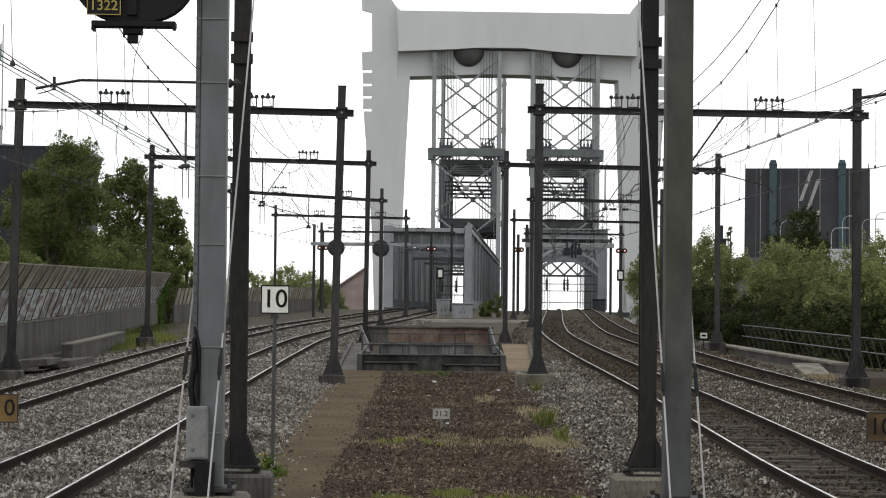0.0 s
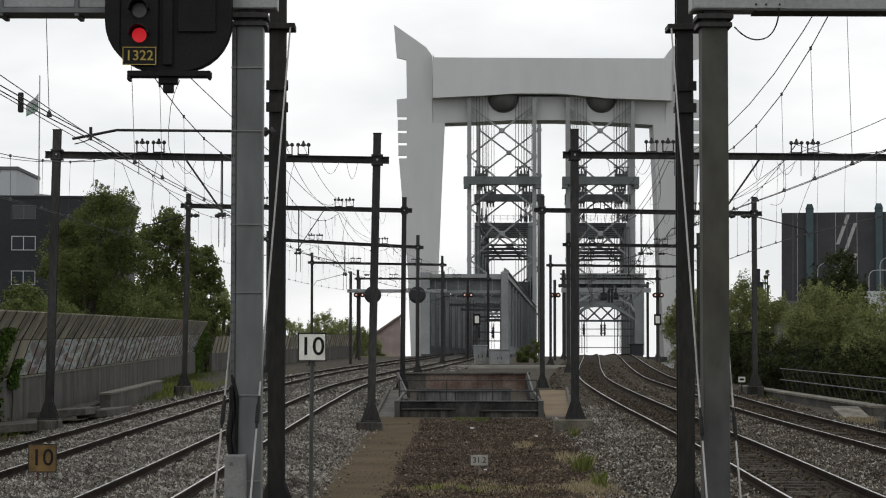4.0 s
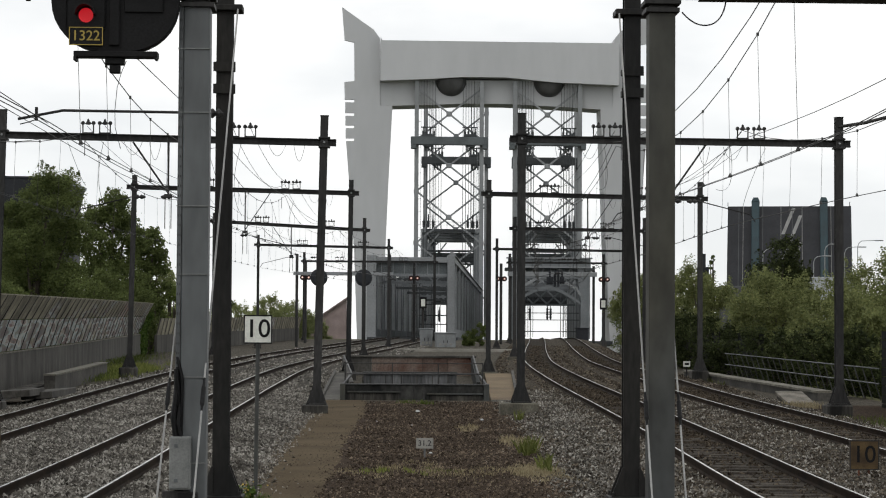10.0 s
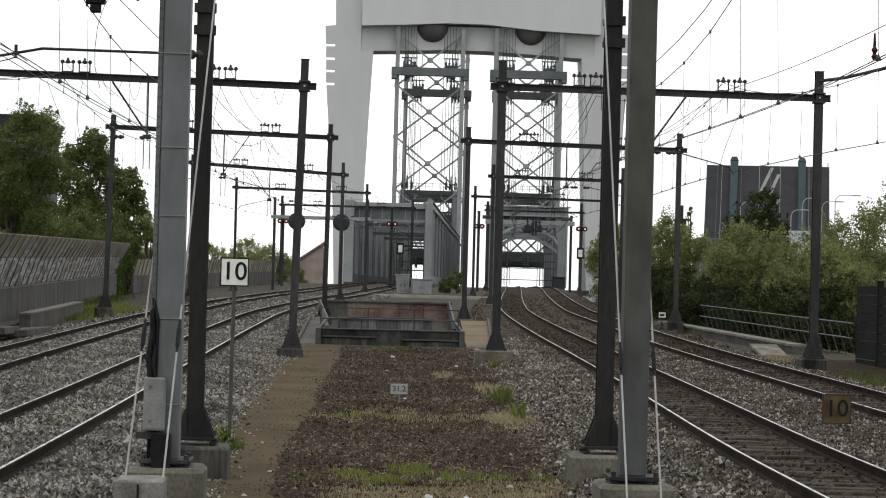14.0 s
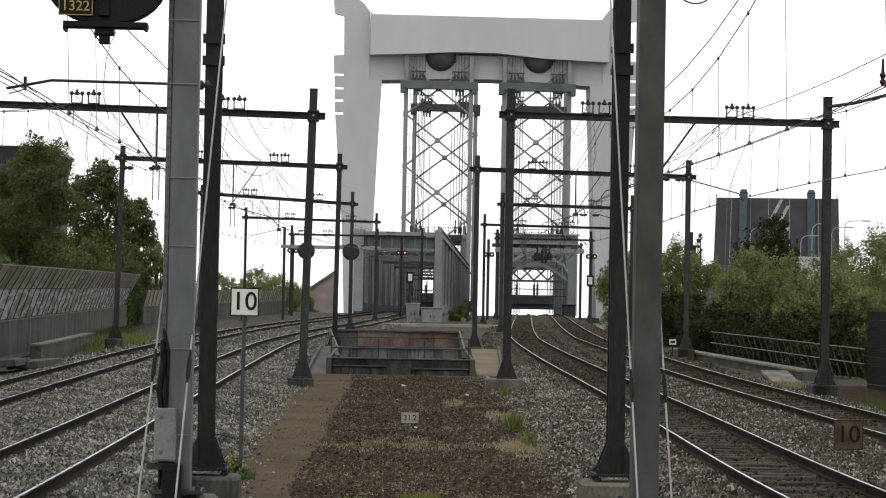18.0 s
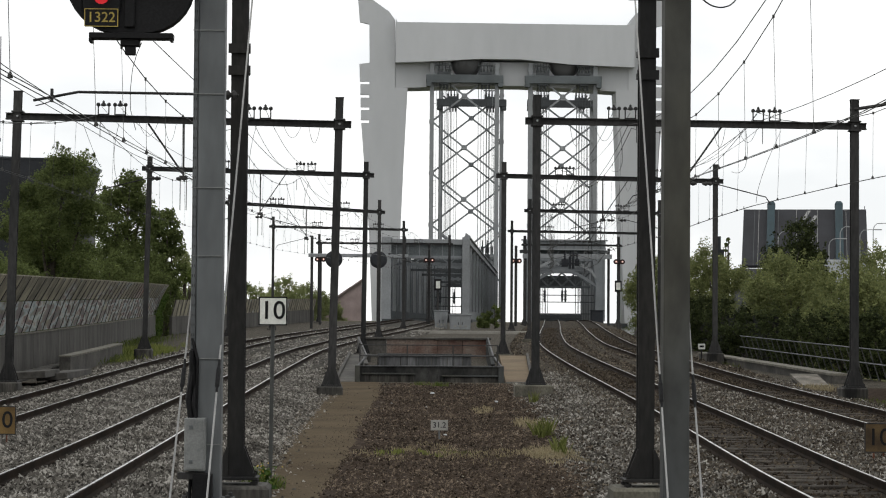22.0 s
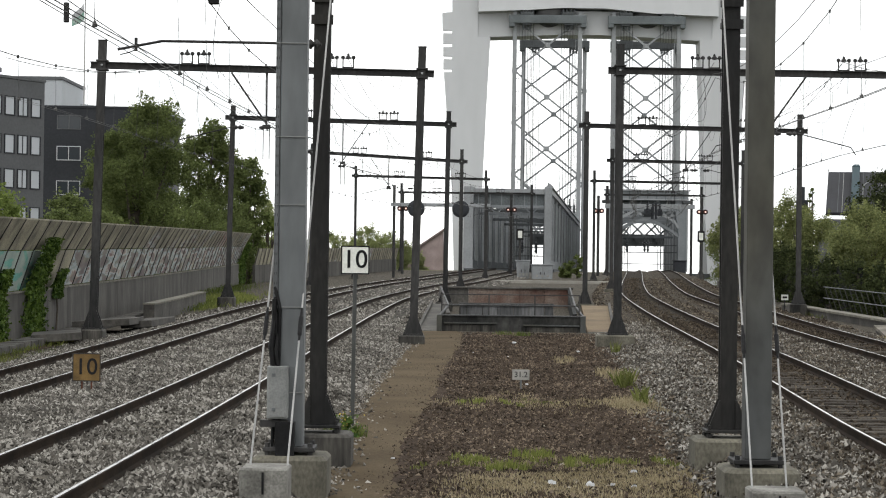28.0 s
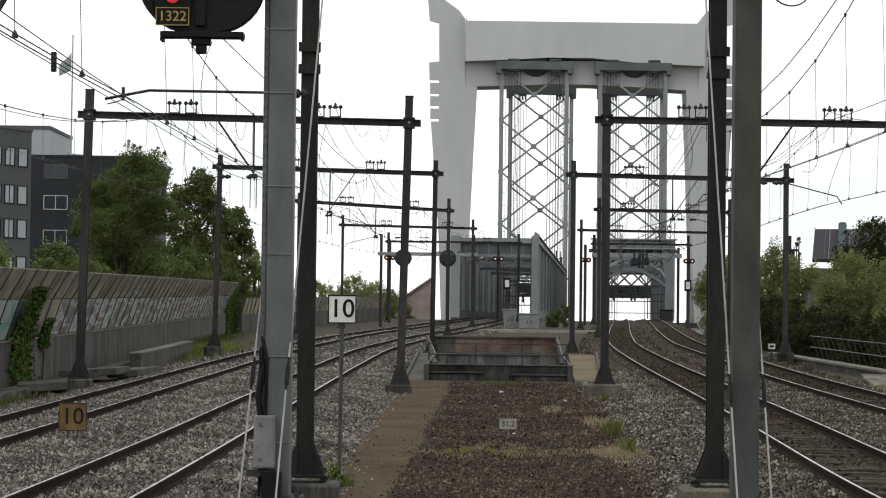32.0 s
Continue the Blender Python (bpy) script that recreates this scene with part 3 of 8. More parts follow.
def build_near_masts():
    for x, lean in ((-1.9, 0), (3.66, 0)):
        root = thing("overhead_line_mast", pose(x, 30, 0), "tall black painted steel mast on a weathered concrete foot", "mast", "black masts beside the signal gantry")
        part("foundation", Shape().box(-0.47, 0.47, -0.45, 0.45, -0.85, -0.01, 0.06), CONCRETE_GREEN if x > 0 else CONCRETE_BLACK, root, "weathered concrete block with water stains")
        base = Shape().box(-0.31, 0.31, -0.28, 0.28, 0.06, 0.1, 0.01)
        part("base_plate", base, MAST_BLACK, root)
        for sx in (-1, 1):
            for y in (-0.15, 0.12):
                g = Shape().prism([(sx * 0.1, 0.104), (sx * 0.27, 0.104), (sx * 0.26, 0.14), (sx * 0.12, 0.5), (sx * 0.1, 0.5)], y, y + 0.03)
                part("gusset", g, MAST_BLACK, root)
            for y in (-0.22, 0.22):
                part("anchor_bolt", Shape().tube([(sx * 0.26, y, -0.08), (sx * 0.26, y, 0.16)], 0.022).lathe((sx * 0.26, y, 0.0), [(0.05, 0), (0.05, 0.04)], 6), MAST_BLACK, root)
        part("post", h_post(0, 0.104, 8.6, 0.225), MAST_BLACK, root)
        part("stay_bracket", Shape().box(-0.24, 0.24, -0.2, 0.2, 6.66, 6.74, 0.01), MAST_BLACK, root)
        for z in (5.55, 5.85):
            part("clamp", Shape().box(-0.135, 0.135, -0.135, 0.135, z, z + 0.09, 0.012).box(-0.15, 0.15, -0.155, -0.13, z - 0.02, z + 0.11), MAST_BLACK, root)


def build_signal_gantry():
    roots = [thing("signal_gantry", pose(0, 26, 0), "grey galvanised steel signal gantry over two tracks on a concrete block", "gantry", "signal gantries") for _ in range(2)]
    for x in (-1.97, 3.52):
        root = roots[0] if x < 0 else roots[1]
        up = 0.07 if x < 0 else -0.01
        part("foundation", Shape().box(x - 0.42, x + 0.46, -0.5, 0.5, -0.9, up - 0.04, 0.07), CONCRETE_GREEN, root, "rounded concrete block")
        bp = Shape().box(x - 0.3, x + 0.3, -0.3, 0.3, up, up + 0.05, 0.01)
        for sx in (-1, 1):
            for sy in (-1, 1):
                bp.tube([(x + sx * 0.25, sy * 0.25, up - 0.1), (x + sx * 0.25, sy * 0.25, up + 0.1)], 0.03)
        part("base_plate", bp, MAST, root)
        part("column", Shape().box(x - 0.155, x + 0.155, -0.155, 0.155, up + 0.05, 6.1, 0.012), GALVA if x < 0 else GALVA_STAINED, root)
        if x < 0:
            part("cable_duct", Shape().box(x - 0.21, x - 0.159, -0.16, -0.02, 0.9, 6.1, 0.005), GALVA, root, "perforated cable duct")
        part("cap_plate", Shape().box(x - 0.2, x + 0.2, -0.2, 0.2, 6.1, 6.15).box(x - 0.215, x + 0.215, -0.215, 0.215, 6.19, 6.25, 0.01), MAST, root)
        part("cap_neck", Shape().box(x - 0.15, x + 0.15, -0.15, 0.15, 6.15, 6.19).box(x - 0.12, x + 0.12, -0.14, 0.14, 6.25, 6.3), MAST, root)
    part("beam", Shape().box(-13.5, -1.65, -0.2, 0.2, 6.30, 6.57, 0.02), GALVA_LIGHT, roots[0], "pale galvanised box beam")
    part("beam", Shape().box(3.25, 15.5, -0.2, 0.2, 6.30, 6.57, 0.02), GALVA_LIGHT, roots[1], "pale galvanised box beam")
    plate = part("splice_plate", Shape().box(3.27, 4.33, -0.215, -0.202, 6.32, 6.55), GALVA_LIGHT, roots[1])
    for bx, bz in ((3.33, 6.5), (4.0, 6.36), (4.12, 6.36), (4.28, 6.36), (4.0, 6.5), (4.28, 6.5)):
        part("bolt", Shape().lathe((bx, -0.216, bz), [(0.014, 0), (0.012, -0.012)], 6, "y"), MAST, plate)
    for bx in (-4.89, -4.0):
        part("band", Shape().box(bx - 0.03, bx + 0.03, -0.23, 0.23, 6.2, 6.6, 0.01), GALVA, roots[0])
    part("beam_flange", Shape().box(-13.5, -2.3, -0.24, 0.24, 6.24, 6.296), GALVA, roots[0])
    part("beam_flange", Shape().box(4.0, 15.5, -0.22, 0.22, 6.284, 6.297), GALVA_STAINED, roots[1])
    root = roots[0]
    for z in (0.75, 1.75, 2.95, 3.75, 4.85, 5.6):
        part("cable_strap", Shape().box(-1.97 - 0.218, -1.97 + 0.162, -0.17, -0.157, z, z + 0.012), CABINET, root, "thin steel strap")
    for k, dx in enumerate((-0.2, -0.155, -0.115)):
        part("cable", Shape().tube([(-1.97 + dx, -0.18, 0.1), (-1.97 + dx - 0.02 * (k - 1), -0.2, 0.9), (-1.97 + dx - 0.01, -0.19, 1.5 + 0.12 * k), (-1.97 - 0.19, -0.15, 1.75 + 0.12 * k)], 0.02, 6), BLACK, root, "black cable")
    slot = Shape().box(-0.004, 0.004, -0.003, 0.003, -0.014, 0.014).mesh("duct_slot", MAST)
    for i in range(44):
        for dx in (-0.196, -0.173):
            part("duct_slot", slot, MAST, root, at=pose(-1.97 + dx, -0.163, 1.0 + i * 0.115))
    part("brace", Shape().bar((-5.0, -0.25, 6.3), (-6.0, -0.25, 4.6), 0.08, 0.05), MAST, root)
    return root


# ---- the lift bridge ----
def build_portal():
    root = thing("lift_bridge_portal", pose(0, 425, 0), "huge light grey steel lift bridge portal with flared wing tips", "bridge portal")
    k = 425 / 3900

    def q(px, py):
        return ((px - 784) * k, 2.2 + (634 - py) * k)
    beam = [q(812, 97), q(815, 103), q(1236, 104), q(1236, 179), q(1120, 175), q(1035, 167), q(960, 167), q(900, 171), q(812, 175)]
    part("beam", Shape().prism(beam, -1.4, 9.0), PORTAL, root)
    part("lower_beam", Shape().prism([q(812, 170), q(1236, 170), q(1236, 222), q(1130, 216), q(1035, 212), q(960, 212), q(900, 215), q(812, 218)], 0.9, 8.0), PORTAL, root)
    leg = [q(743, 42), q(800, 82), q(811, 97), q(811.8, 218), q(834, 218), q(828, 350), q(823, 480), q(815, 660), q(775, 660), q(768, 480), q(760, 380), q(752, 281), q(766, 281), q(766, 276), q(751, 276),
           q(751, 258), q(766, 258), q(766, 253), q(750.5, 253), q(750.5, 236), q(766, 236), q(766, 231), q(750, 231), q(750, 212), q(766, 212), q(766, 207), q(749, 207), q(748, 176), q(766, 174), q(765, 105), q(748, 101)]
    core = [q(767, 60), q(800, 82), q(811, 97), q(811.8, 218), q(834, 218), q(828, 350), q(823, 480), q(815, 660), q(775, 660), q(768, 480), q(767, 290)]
    mid = 2 * 1019.5
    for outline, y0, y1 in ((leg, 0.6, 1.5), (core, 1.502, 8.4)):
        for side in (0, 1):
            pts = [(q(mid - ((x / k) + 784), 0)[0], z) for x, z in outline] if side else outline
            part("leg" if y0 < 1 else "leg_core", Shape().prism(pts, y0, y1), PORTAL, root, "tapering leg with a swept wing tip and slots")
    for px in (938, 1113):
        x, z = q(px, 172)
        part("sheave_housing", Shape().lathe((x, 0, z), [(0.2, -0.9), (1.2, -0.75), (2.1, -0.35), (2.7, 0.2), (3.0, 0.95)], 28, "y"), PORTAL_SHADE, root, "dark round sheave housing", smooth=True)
    return root


def lattice_tower(cx, y, half, z0, z1, label, pitch=10.0, top=51.0, w=0.8, front=True):
    """A flat guide tower: two posts with crossed bracing, a ladder beside each post and ropes between them."""
    root = thing("guide_tower", pose(cx, y, 0), label, "guide tower", "lattice guide towers")
    for s in (-1, 1):
        part("post", Shape().ibar((s * half, 0, z0), (s * half, 0, z1), w, w * 1.2, 0.12, up=(0, 1, 0)), TRUSS_LIGHT, root)
        lad = part("ladder", Shape().bar((s * half - s * 0.85, -0.2, z0), (s * half - s * 0.85, -0.2, z1), 0.07, 0.07), TRUSS_LIGHT, root)
        if front:
            rungs = Shape()
            z = 12.0
            while z < z1 - 1:
                rungs.bar((s * half - s * 0.4, -0.2, z), (s * half - s * 0.85, -0.2, z), 0.07, 0.07)
                z += 2.5
            tagged(part("rung_row", rungs, TRUSS, lad), kind="stuff")
        for i in range(5):
            x = s * half * (0.60 if front else 0.66) + (i - 2) * 0.55
            part("rope", Shape().tube([(x, -0.25, 3.0), (x, -0.25, z1)], 0.06 if i in (0, 1, 4) else 0.045, 5), DARK_STEEL, root)
    z = top
    while z > 16:
        zb = z - pitch
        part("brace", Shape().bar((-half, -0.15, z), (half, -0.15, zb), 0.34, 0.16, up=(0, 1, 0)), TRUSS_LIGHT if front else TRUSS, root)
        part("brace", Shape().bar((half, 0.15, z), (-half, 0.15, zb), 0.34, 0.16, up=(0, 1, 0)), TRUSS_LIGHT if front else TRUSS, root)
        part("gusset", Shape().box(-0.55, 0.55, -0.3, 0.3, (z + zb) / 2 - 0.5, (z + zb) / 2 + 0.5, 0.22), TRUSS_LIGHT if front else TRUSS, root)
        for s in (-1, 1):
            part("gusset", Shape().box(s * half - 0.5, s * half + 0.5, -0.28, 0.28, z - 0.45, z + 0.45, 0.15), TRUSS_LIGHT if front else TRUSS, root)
        z -= pitch
    return root


def counterweight(cx, y, half, mat):
    """The yoke that hangs in the ropes and rises as the span comes down."""
    root = thing("counterweight_yoke", pose(cx, y, 0), "grey steel counterweight yoke hanging in steel ropes", "counterweight", "counterweight yokes")
    part("yoke_beam", Shape().box(-half - 0.95, half + 0.95, -0.6, 0.6, -0.8, 0.8, 0.12), mat, root)
    for s in (-1, 1):
        part("guide_shoe", Shape().box(s * (half + 0.4) - 0.5, s * (half + 0.4) + 0.5, -0.75, 1.6, -1.5, -0.802, 0.06), mat, root)
        x0 = s * half * 0.62
        blk = part("rope_socket", Shape().box(x0 - 1.25, x0 + 1.25, -0.55, 0.55, 0.8, 1.35, 0.1), DARK_STEEL, root)
        part("separator_bar", Shape().box(x0 - 1.5, x0 + 1.5, -0.2, 0.2, 2.55, 2.75), DARK_STEEL, blk)
        for i in range(4):
            x = x0 + (i - 1.5) * 0.7
            part("rope_end", Shape().lathe((x, 0, 1.3), [(0.2, 0), (0.22, 0.5), (0.1, 0.7), (0.08, 1.3)], 7), DARK_STEEL, blk)
        low = part("lower_rod_block", Shape().box(x0 - 0.9, x0 + 0.9, -0.4, 0.4, -1.15, -0.802, 0.06), DARK_STEEL, root)
        for i in range(3):
            part("rod_end", Shape().lathe((x0 + (i - 1) * 0.6, 0, -1.15), [(0.09, -0.9), (0.16, -0.5), (0.16, 0)], 7), DARK_STEEL, low)
    return root


def lift_span(cx, y, half, slope):
    """A through truss span, seen on its end; it travels up and down in the towers."""
    root = thing("lift_span", pose(cx, y, 0), "grey steel truss lift span with a dark deck", "bridge span", "lift spans")
    L = 42.0
    H = 11.1
    for e in range(2):
        yy, dx = e * L, e * L * slope
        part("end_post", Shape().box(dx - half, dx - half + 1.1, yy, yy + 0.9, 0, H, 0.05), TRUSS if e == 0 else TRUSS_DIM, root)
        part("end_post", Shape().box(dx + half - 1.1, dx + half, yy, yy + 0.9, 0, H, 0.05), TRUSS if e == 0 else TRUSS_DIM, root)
        part("top_beam", Shape().box(dx - half, dx + half, yy - 0.2, yy + 1.0, H, H + 0.75, 0.08), TRUSS_LIGHT, root)
        part("walk_rail", Shape().bar((dx - half, yy, H + 2.1), (dx + half, yy, H + 2.1), 0.07, 0.07).bar((dx - half, yy, H + 1.5), (dx + half, yy, H + 1.5), 0.05, 0.05), DARK_STEEL, root)
        for s in (-1, 1):
            part("portal_brace", Shape().bar((dx + s * (half - 0.9), yy + 0.3, H - 3.4), (dx + s * 2.2, yy + 0.3, H - 0.1), 0.3, 0.3, up=(0, 1, 0)), TRUSS_LIGHT, root)
        for i in range(8):
            x = dx - half + 1 + i * (2 * half - 2) / 7
            part("railing_post", Shape().bar((x, yy, H + 1.0), (x, yy, H + 2.2), 0.08, 0.08), DARK_STEEL, root)
        for s in (-1, 1):
            for i in range(3):
                x = dx + s * (half - 1.4) + (i - 1) * 0.9
                part("rope_anchor", Shape().lathe((x, yy + 0.4, H + 1.0), [(0.25, 0), (0.28, 1.2), (0.12, 1.5), (0.1, 2.6)], 8), DARK_STEEL, root)
    for s in (-1, 1):
        off = s * (half - 0.45)
        part("top_chord", Shape().bar((off, 0, H + 0.4), (off + L * slope, L, H + 0.4), 0.8, 0.8), TRUSS, root)
        part("bottom_chord", Shape().bar((off, 0, 0.5), (off + L * slope, L, 0.5), 0.8, 1.4), DARK_STEEL, root)
        n = 6
        for i in range(n):
            a, b = i / n, (i + 1) / n
            part("diagonal", Shape().bar((off + a * L * slope, a * L, 0.5 if i % 2 else H), (off + b * L * slope, b * L, H if i % 2 else 0.5), 0.5, 0.5), TRUSS, root)
    for i in range(7):
        yy = i / 6 * L
        dx = yy * slope
        part("cross_beam", Shape().box(dx - half + 0.9, dx + half - 0.9, yy - 0.3, yy + 0.3, H + 0.1, H + 0.7), DARK_STEEL, root)
        if i in (1, 3, 5):
            for dz in (3.3, 4.1, 4.9):
                part("sway_beam", Shape().box(dx - half + 0.9, dx + half - 0.9, yy - 0.15, yy + 0.15, H - dz - 0.2, H - dz + 0.2), DARK_STEEL, root)
            for s in (-1, 1):
                part("sway_brace", Shape().bar((dx + s * 2.0 - 0.7, yy, H - 3.2), (dx + s * 2.0 + 0.6, yy, H - 5.2), 0.26, 0.3, up=(0, 1, 0)), DARK_STEEL, root)
        if i < 6:
            part("wind_brace", Shape().bar((dx - half + 0.9, yy, H + 0.4), (dx + half - 0.9 + L / 6 * slope, yy + L / 6, H + 0.4), 0.35, 0.3), TRUSS, root)
            part("wind_brace", Shape().bar((dx + half - 0.9, yy, H + 0.3), (dx - half + 0.9 + L / 6 * slope, yy + L / 6, H + 0.3), 0.35, 0.3), TRUSS, root)
        part("cross_beam", Shape().box(dx - half + 0.9, dx + half - 0.9, yy - 0.3, yy + 0.3, -1.4, -0.35), DARK_STEEL, root)
    for yy in (0, L):
        part("end_floor_beam", Shape().box(yy * slope - half + 0.3, yy * slope + half - 0.3, yy, yy + 0.5, -2.3, -0.32, 0.05), FACADE_DARK, root)
    part("deck", Shape().add([(-half, 0, -0.3), (half, 0, -0.3), (half + L * slope, L, -0.3), (-half + L * slope, L, -0.3), (-half, 0, 0.35), (half, 0, 0.35), (half + L * slope, L, 0.35), (-half + L * slope, L, 0.35)],
                             [(0, 3, 2, 1), (4, 5, 6, 7), (0, 1, 5, 4), (1, 2, 6, 5), (2, 3, 7, 6), (3, 0, 4, 7)]), DARK_STEEL, root, "dark underside of the deck")
    return root


def left_truss():
    """The long fixed span of the left-hand pair of tracks."""
    root = thing("truss_bridge", pose(0, 250, 2.5), "grey-green steel truss bridge with close upright posts", "bridge")
    L, H, n = 174.0, 9.0, 12
    sl = 0.0727
    for x0 in (0.8, 9.95):
        out = 1 if x0 > 5 else 0
        part("top_chord", Shape().bar((x0, 0, H), (x0 + L * sl, L, H), 0.7, 0.55), TRUSS_LIGHT, root)
        part("chord_flange", Shape().bar((x0 + 0.1, 0, H + 0.34), (x0 + 0.1 + L * sl, L, H + 0.34), 0.95, 0.08), TRUSS_LIGHT, root)
        part("bottom_chord", Shape().bar((x0, 0, 0.5), (x0 + L * sl, L, 0.5), 0.6, 1.0), TRUSS, root)
        for i in range(n + 1):
            y = i * L / n
            part("upright", Shape().ibar((x0 + 0.16 + y * sl, y, 0.2), (x0 + 0.16 + y * sl, y, H), 0.24 if out else 0.4, 0.5, 0.06, up=(0, 1, 0)), TRUSS_LIGHT, root)
            if i < n:
                y2 = y + L / n
                # dark outer plates and thin strips stand in for shaded gaps between posts
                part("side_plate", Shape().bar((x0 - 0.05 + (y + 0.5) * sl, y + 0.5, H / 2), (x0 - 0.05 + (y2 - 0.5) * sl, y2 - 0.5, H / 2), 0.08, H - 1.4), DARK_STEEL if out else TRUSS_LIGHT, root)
                for f in (() if out else (0.33, 0.66)):
                    ym = y + (y2 - y) * f
                    part("stiffener", Shape().bar((x0 + ym * sl + 0.13, ym, 0.7), (x0 + ym * sl + 0.13, ym, H - 0.5), 0.09, 0.12, up=(0, 1, 0)), TRUSS_DIM, root)
    tip = Shape().prism([(9.5, H + 0.3), (10.5, H + 0.3), (10.5, H + 0.5), (10.0, H + 0.85), (9.92, H + 0.85), (9.85, H + 0.5)], -0.15, 0.15)
    part("gusset_tip", tip, TRUSS_LIGHT, root, "upswept gusset plate")
    part("end_post", Shape().box(9.55, 10.4, -0.6, 0.6, -0.3, H + 0.3, 0.06), TRUSS_LIGHT, root)
    part("end_post", Shape().box(0.4, 1.5, -0.6, 0.6, -0.3, H + 0.3, 0.06), TRUSS_LIGHT, root)
    part("top_beam", Shape().box(1.5, 9.55, -0.45, 0.45, H - 0.5, H + 0.12, 0.05), TRUSS_LIGHT, root)
    # this plate's shade is put into its colour
    part("portal_panel", Shape().box(1.5, 9.55, -0.05, 0.1, H - 1.75, H - 0.5), TRUSS_DIM, root, "web plate of the end frame, darkened for shade")
    part("lower_beam", Shape().box(1.5, 9.55, -0.2, 0.3, H - 2.1, H - 1.75, 0.04), TRUSS, root)
    for i in range(6):
        x = 2.1 + i * 1.3
        part("web_rib", Shape().box(x - 0.05, x + 0.05, -0.16, -0.052, H - 1.75, H - 0.5), TRUSS, root)
    for i in range(1, n + 1):
        y = i * L / n
        deep = 2.3 if i % 2 else 1.5
        # dark members overhead: their unlit undersides are put into the colour
        part("cross_beam", Shape().box(1.2 + y * sl, 9.6 + y * sl, y - 0.2, y + 0.2, H - 0.5, H + 0.1), TRUSS if i % 2 else DARK_STEEL, root)
        part("sway_beam", Shape().box(1.2 + y * sl, 9.6 + y * sl, y - 0.12, y + 0.12, H - deep - 0.22, H - deep + 0.12), TRUSS if i % 3 == 1 else DARK_STEEL, root)
        for k in range(4):
            xa = 1.2 + y * sl + k * 2.1
            part("sway_lattice", Shape().bar((xa, y, H - deep if k % 2 else H - 0.4), (xa + 2.1, y, H - 0.4 if k % 2 else H - deep), 0.16, 0.12, up=(0, 1, 0)), TRUSS, root)
        part("wind_brace", Shape().bar((1.2 + (y - L / n) * sl, y - L / n, H - 0.1), (9.6 + y * sl, y, H - 0.1), 0.3, 0.2), DARK_STEEL, root)
        part("wind_brace", Shape().bar((9.6 + (y - L / n) * sl, y - L / n, H - 0.15), (1.2 + y * sl, y, H - 0.15), 0.3, 0.2), TRUSS, root)
    for z in (1.9, 3.1, 4.6, 6.6):
        part("wire_bar", Shape().bar((7.6, 50, z), (12.9, 50, z), 0.12, 0.14), DARK_STEEL, root)
    for x in (7.7, 9.3, 11.4, 12.8):
        part("hanger", Shape().bar((x, 50.1, 0.05), (x, 50.1, H), 0.12, 0.12), DARK_STEEL, root)
    for x in (8.5, 10.4):
        part("insulator", Shape().lathe((x, 49.8, 3.1), [(0.05, 1.2), (0.07, 0.8)] + [(0.2 if j % 2 else 0.1, 0.7 - 0.17 * j) for j in range(8)] + [(0.06, -0.9)], 8), DARK_STEEL, root)
    part("deck", Shape().add([(0.5, -4, 0.05), (10.6, -4, 0.05), (10.6 + L * sl, L, 0.05), (0.5 + L * sl, L, 0.05), (0.5, -4, -1.4), (10.6, -4, -1.4), (10.6 + L * sl, L, -1.4), (0.5 + L * sl, L, -1.4)],
                             [(0, 1, 2, 3), (4, 7, 6, 5), (0, 4, 5, 1), (1, 5, 6, 2), (2, 6, 7, 3), (3, 7, 4, 0)]), DARK_STEEL, root)
    return root


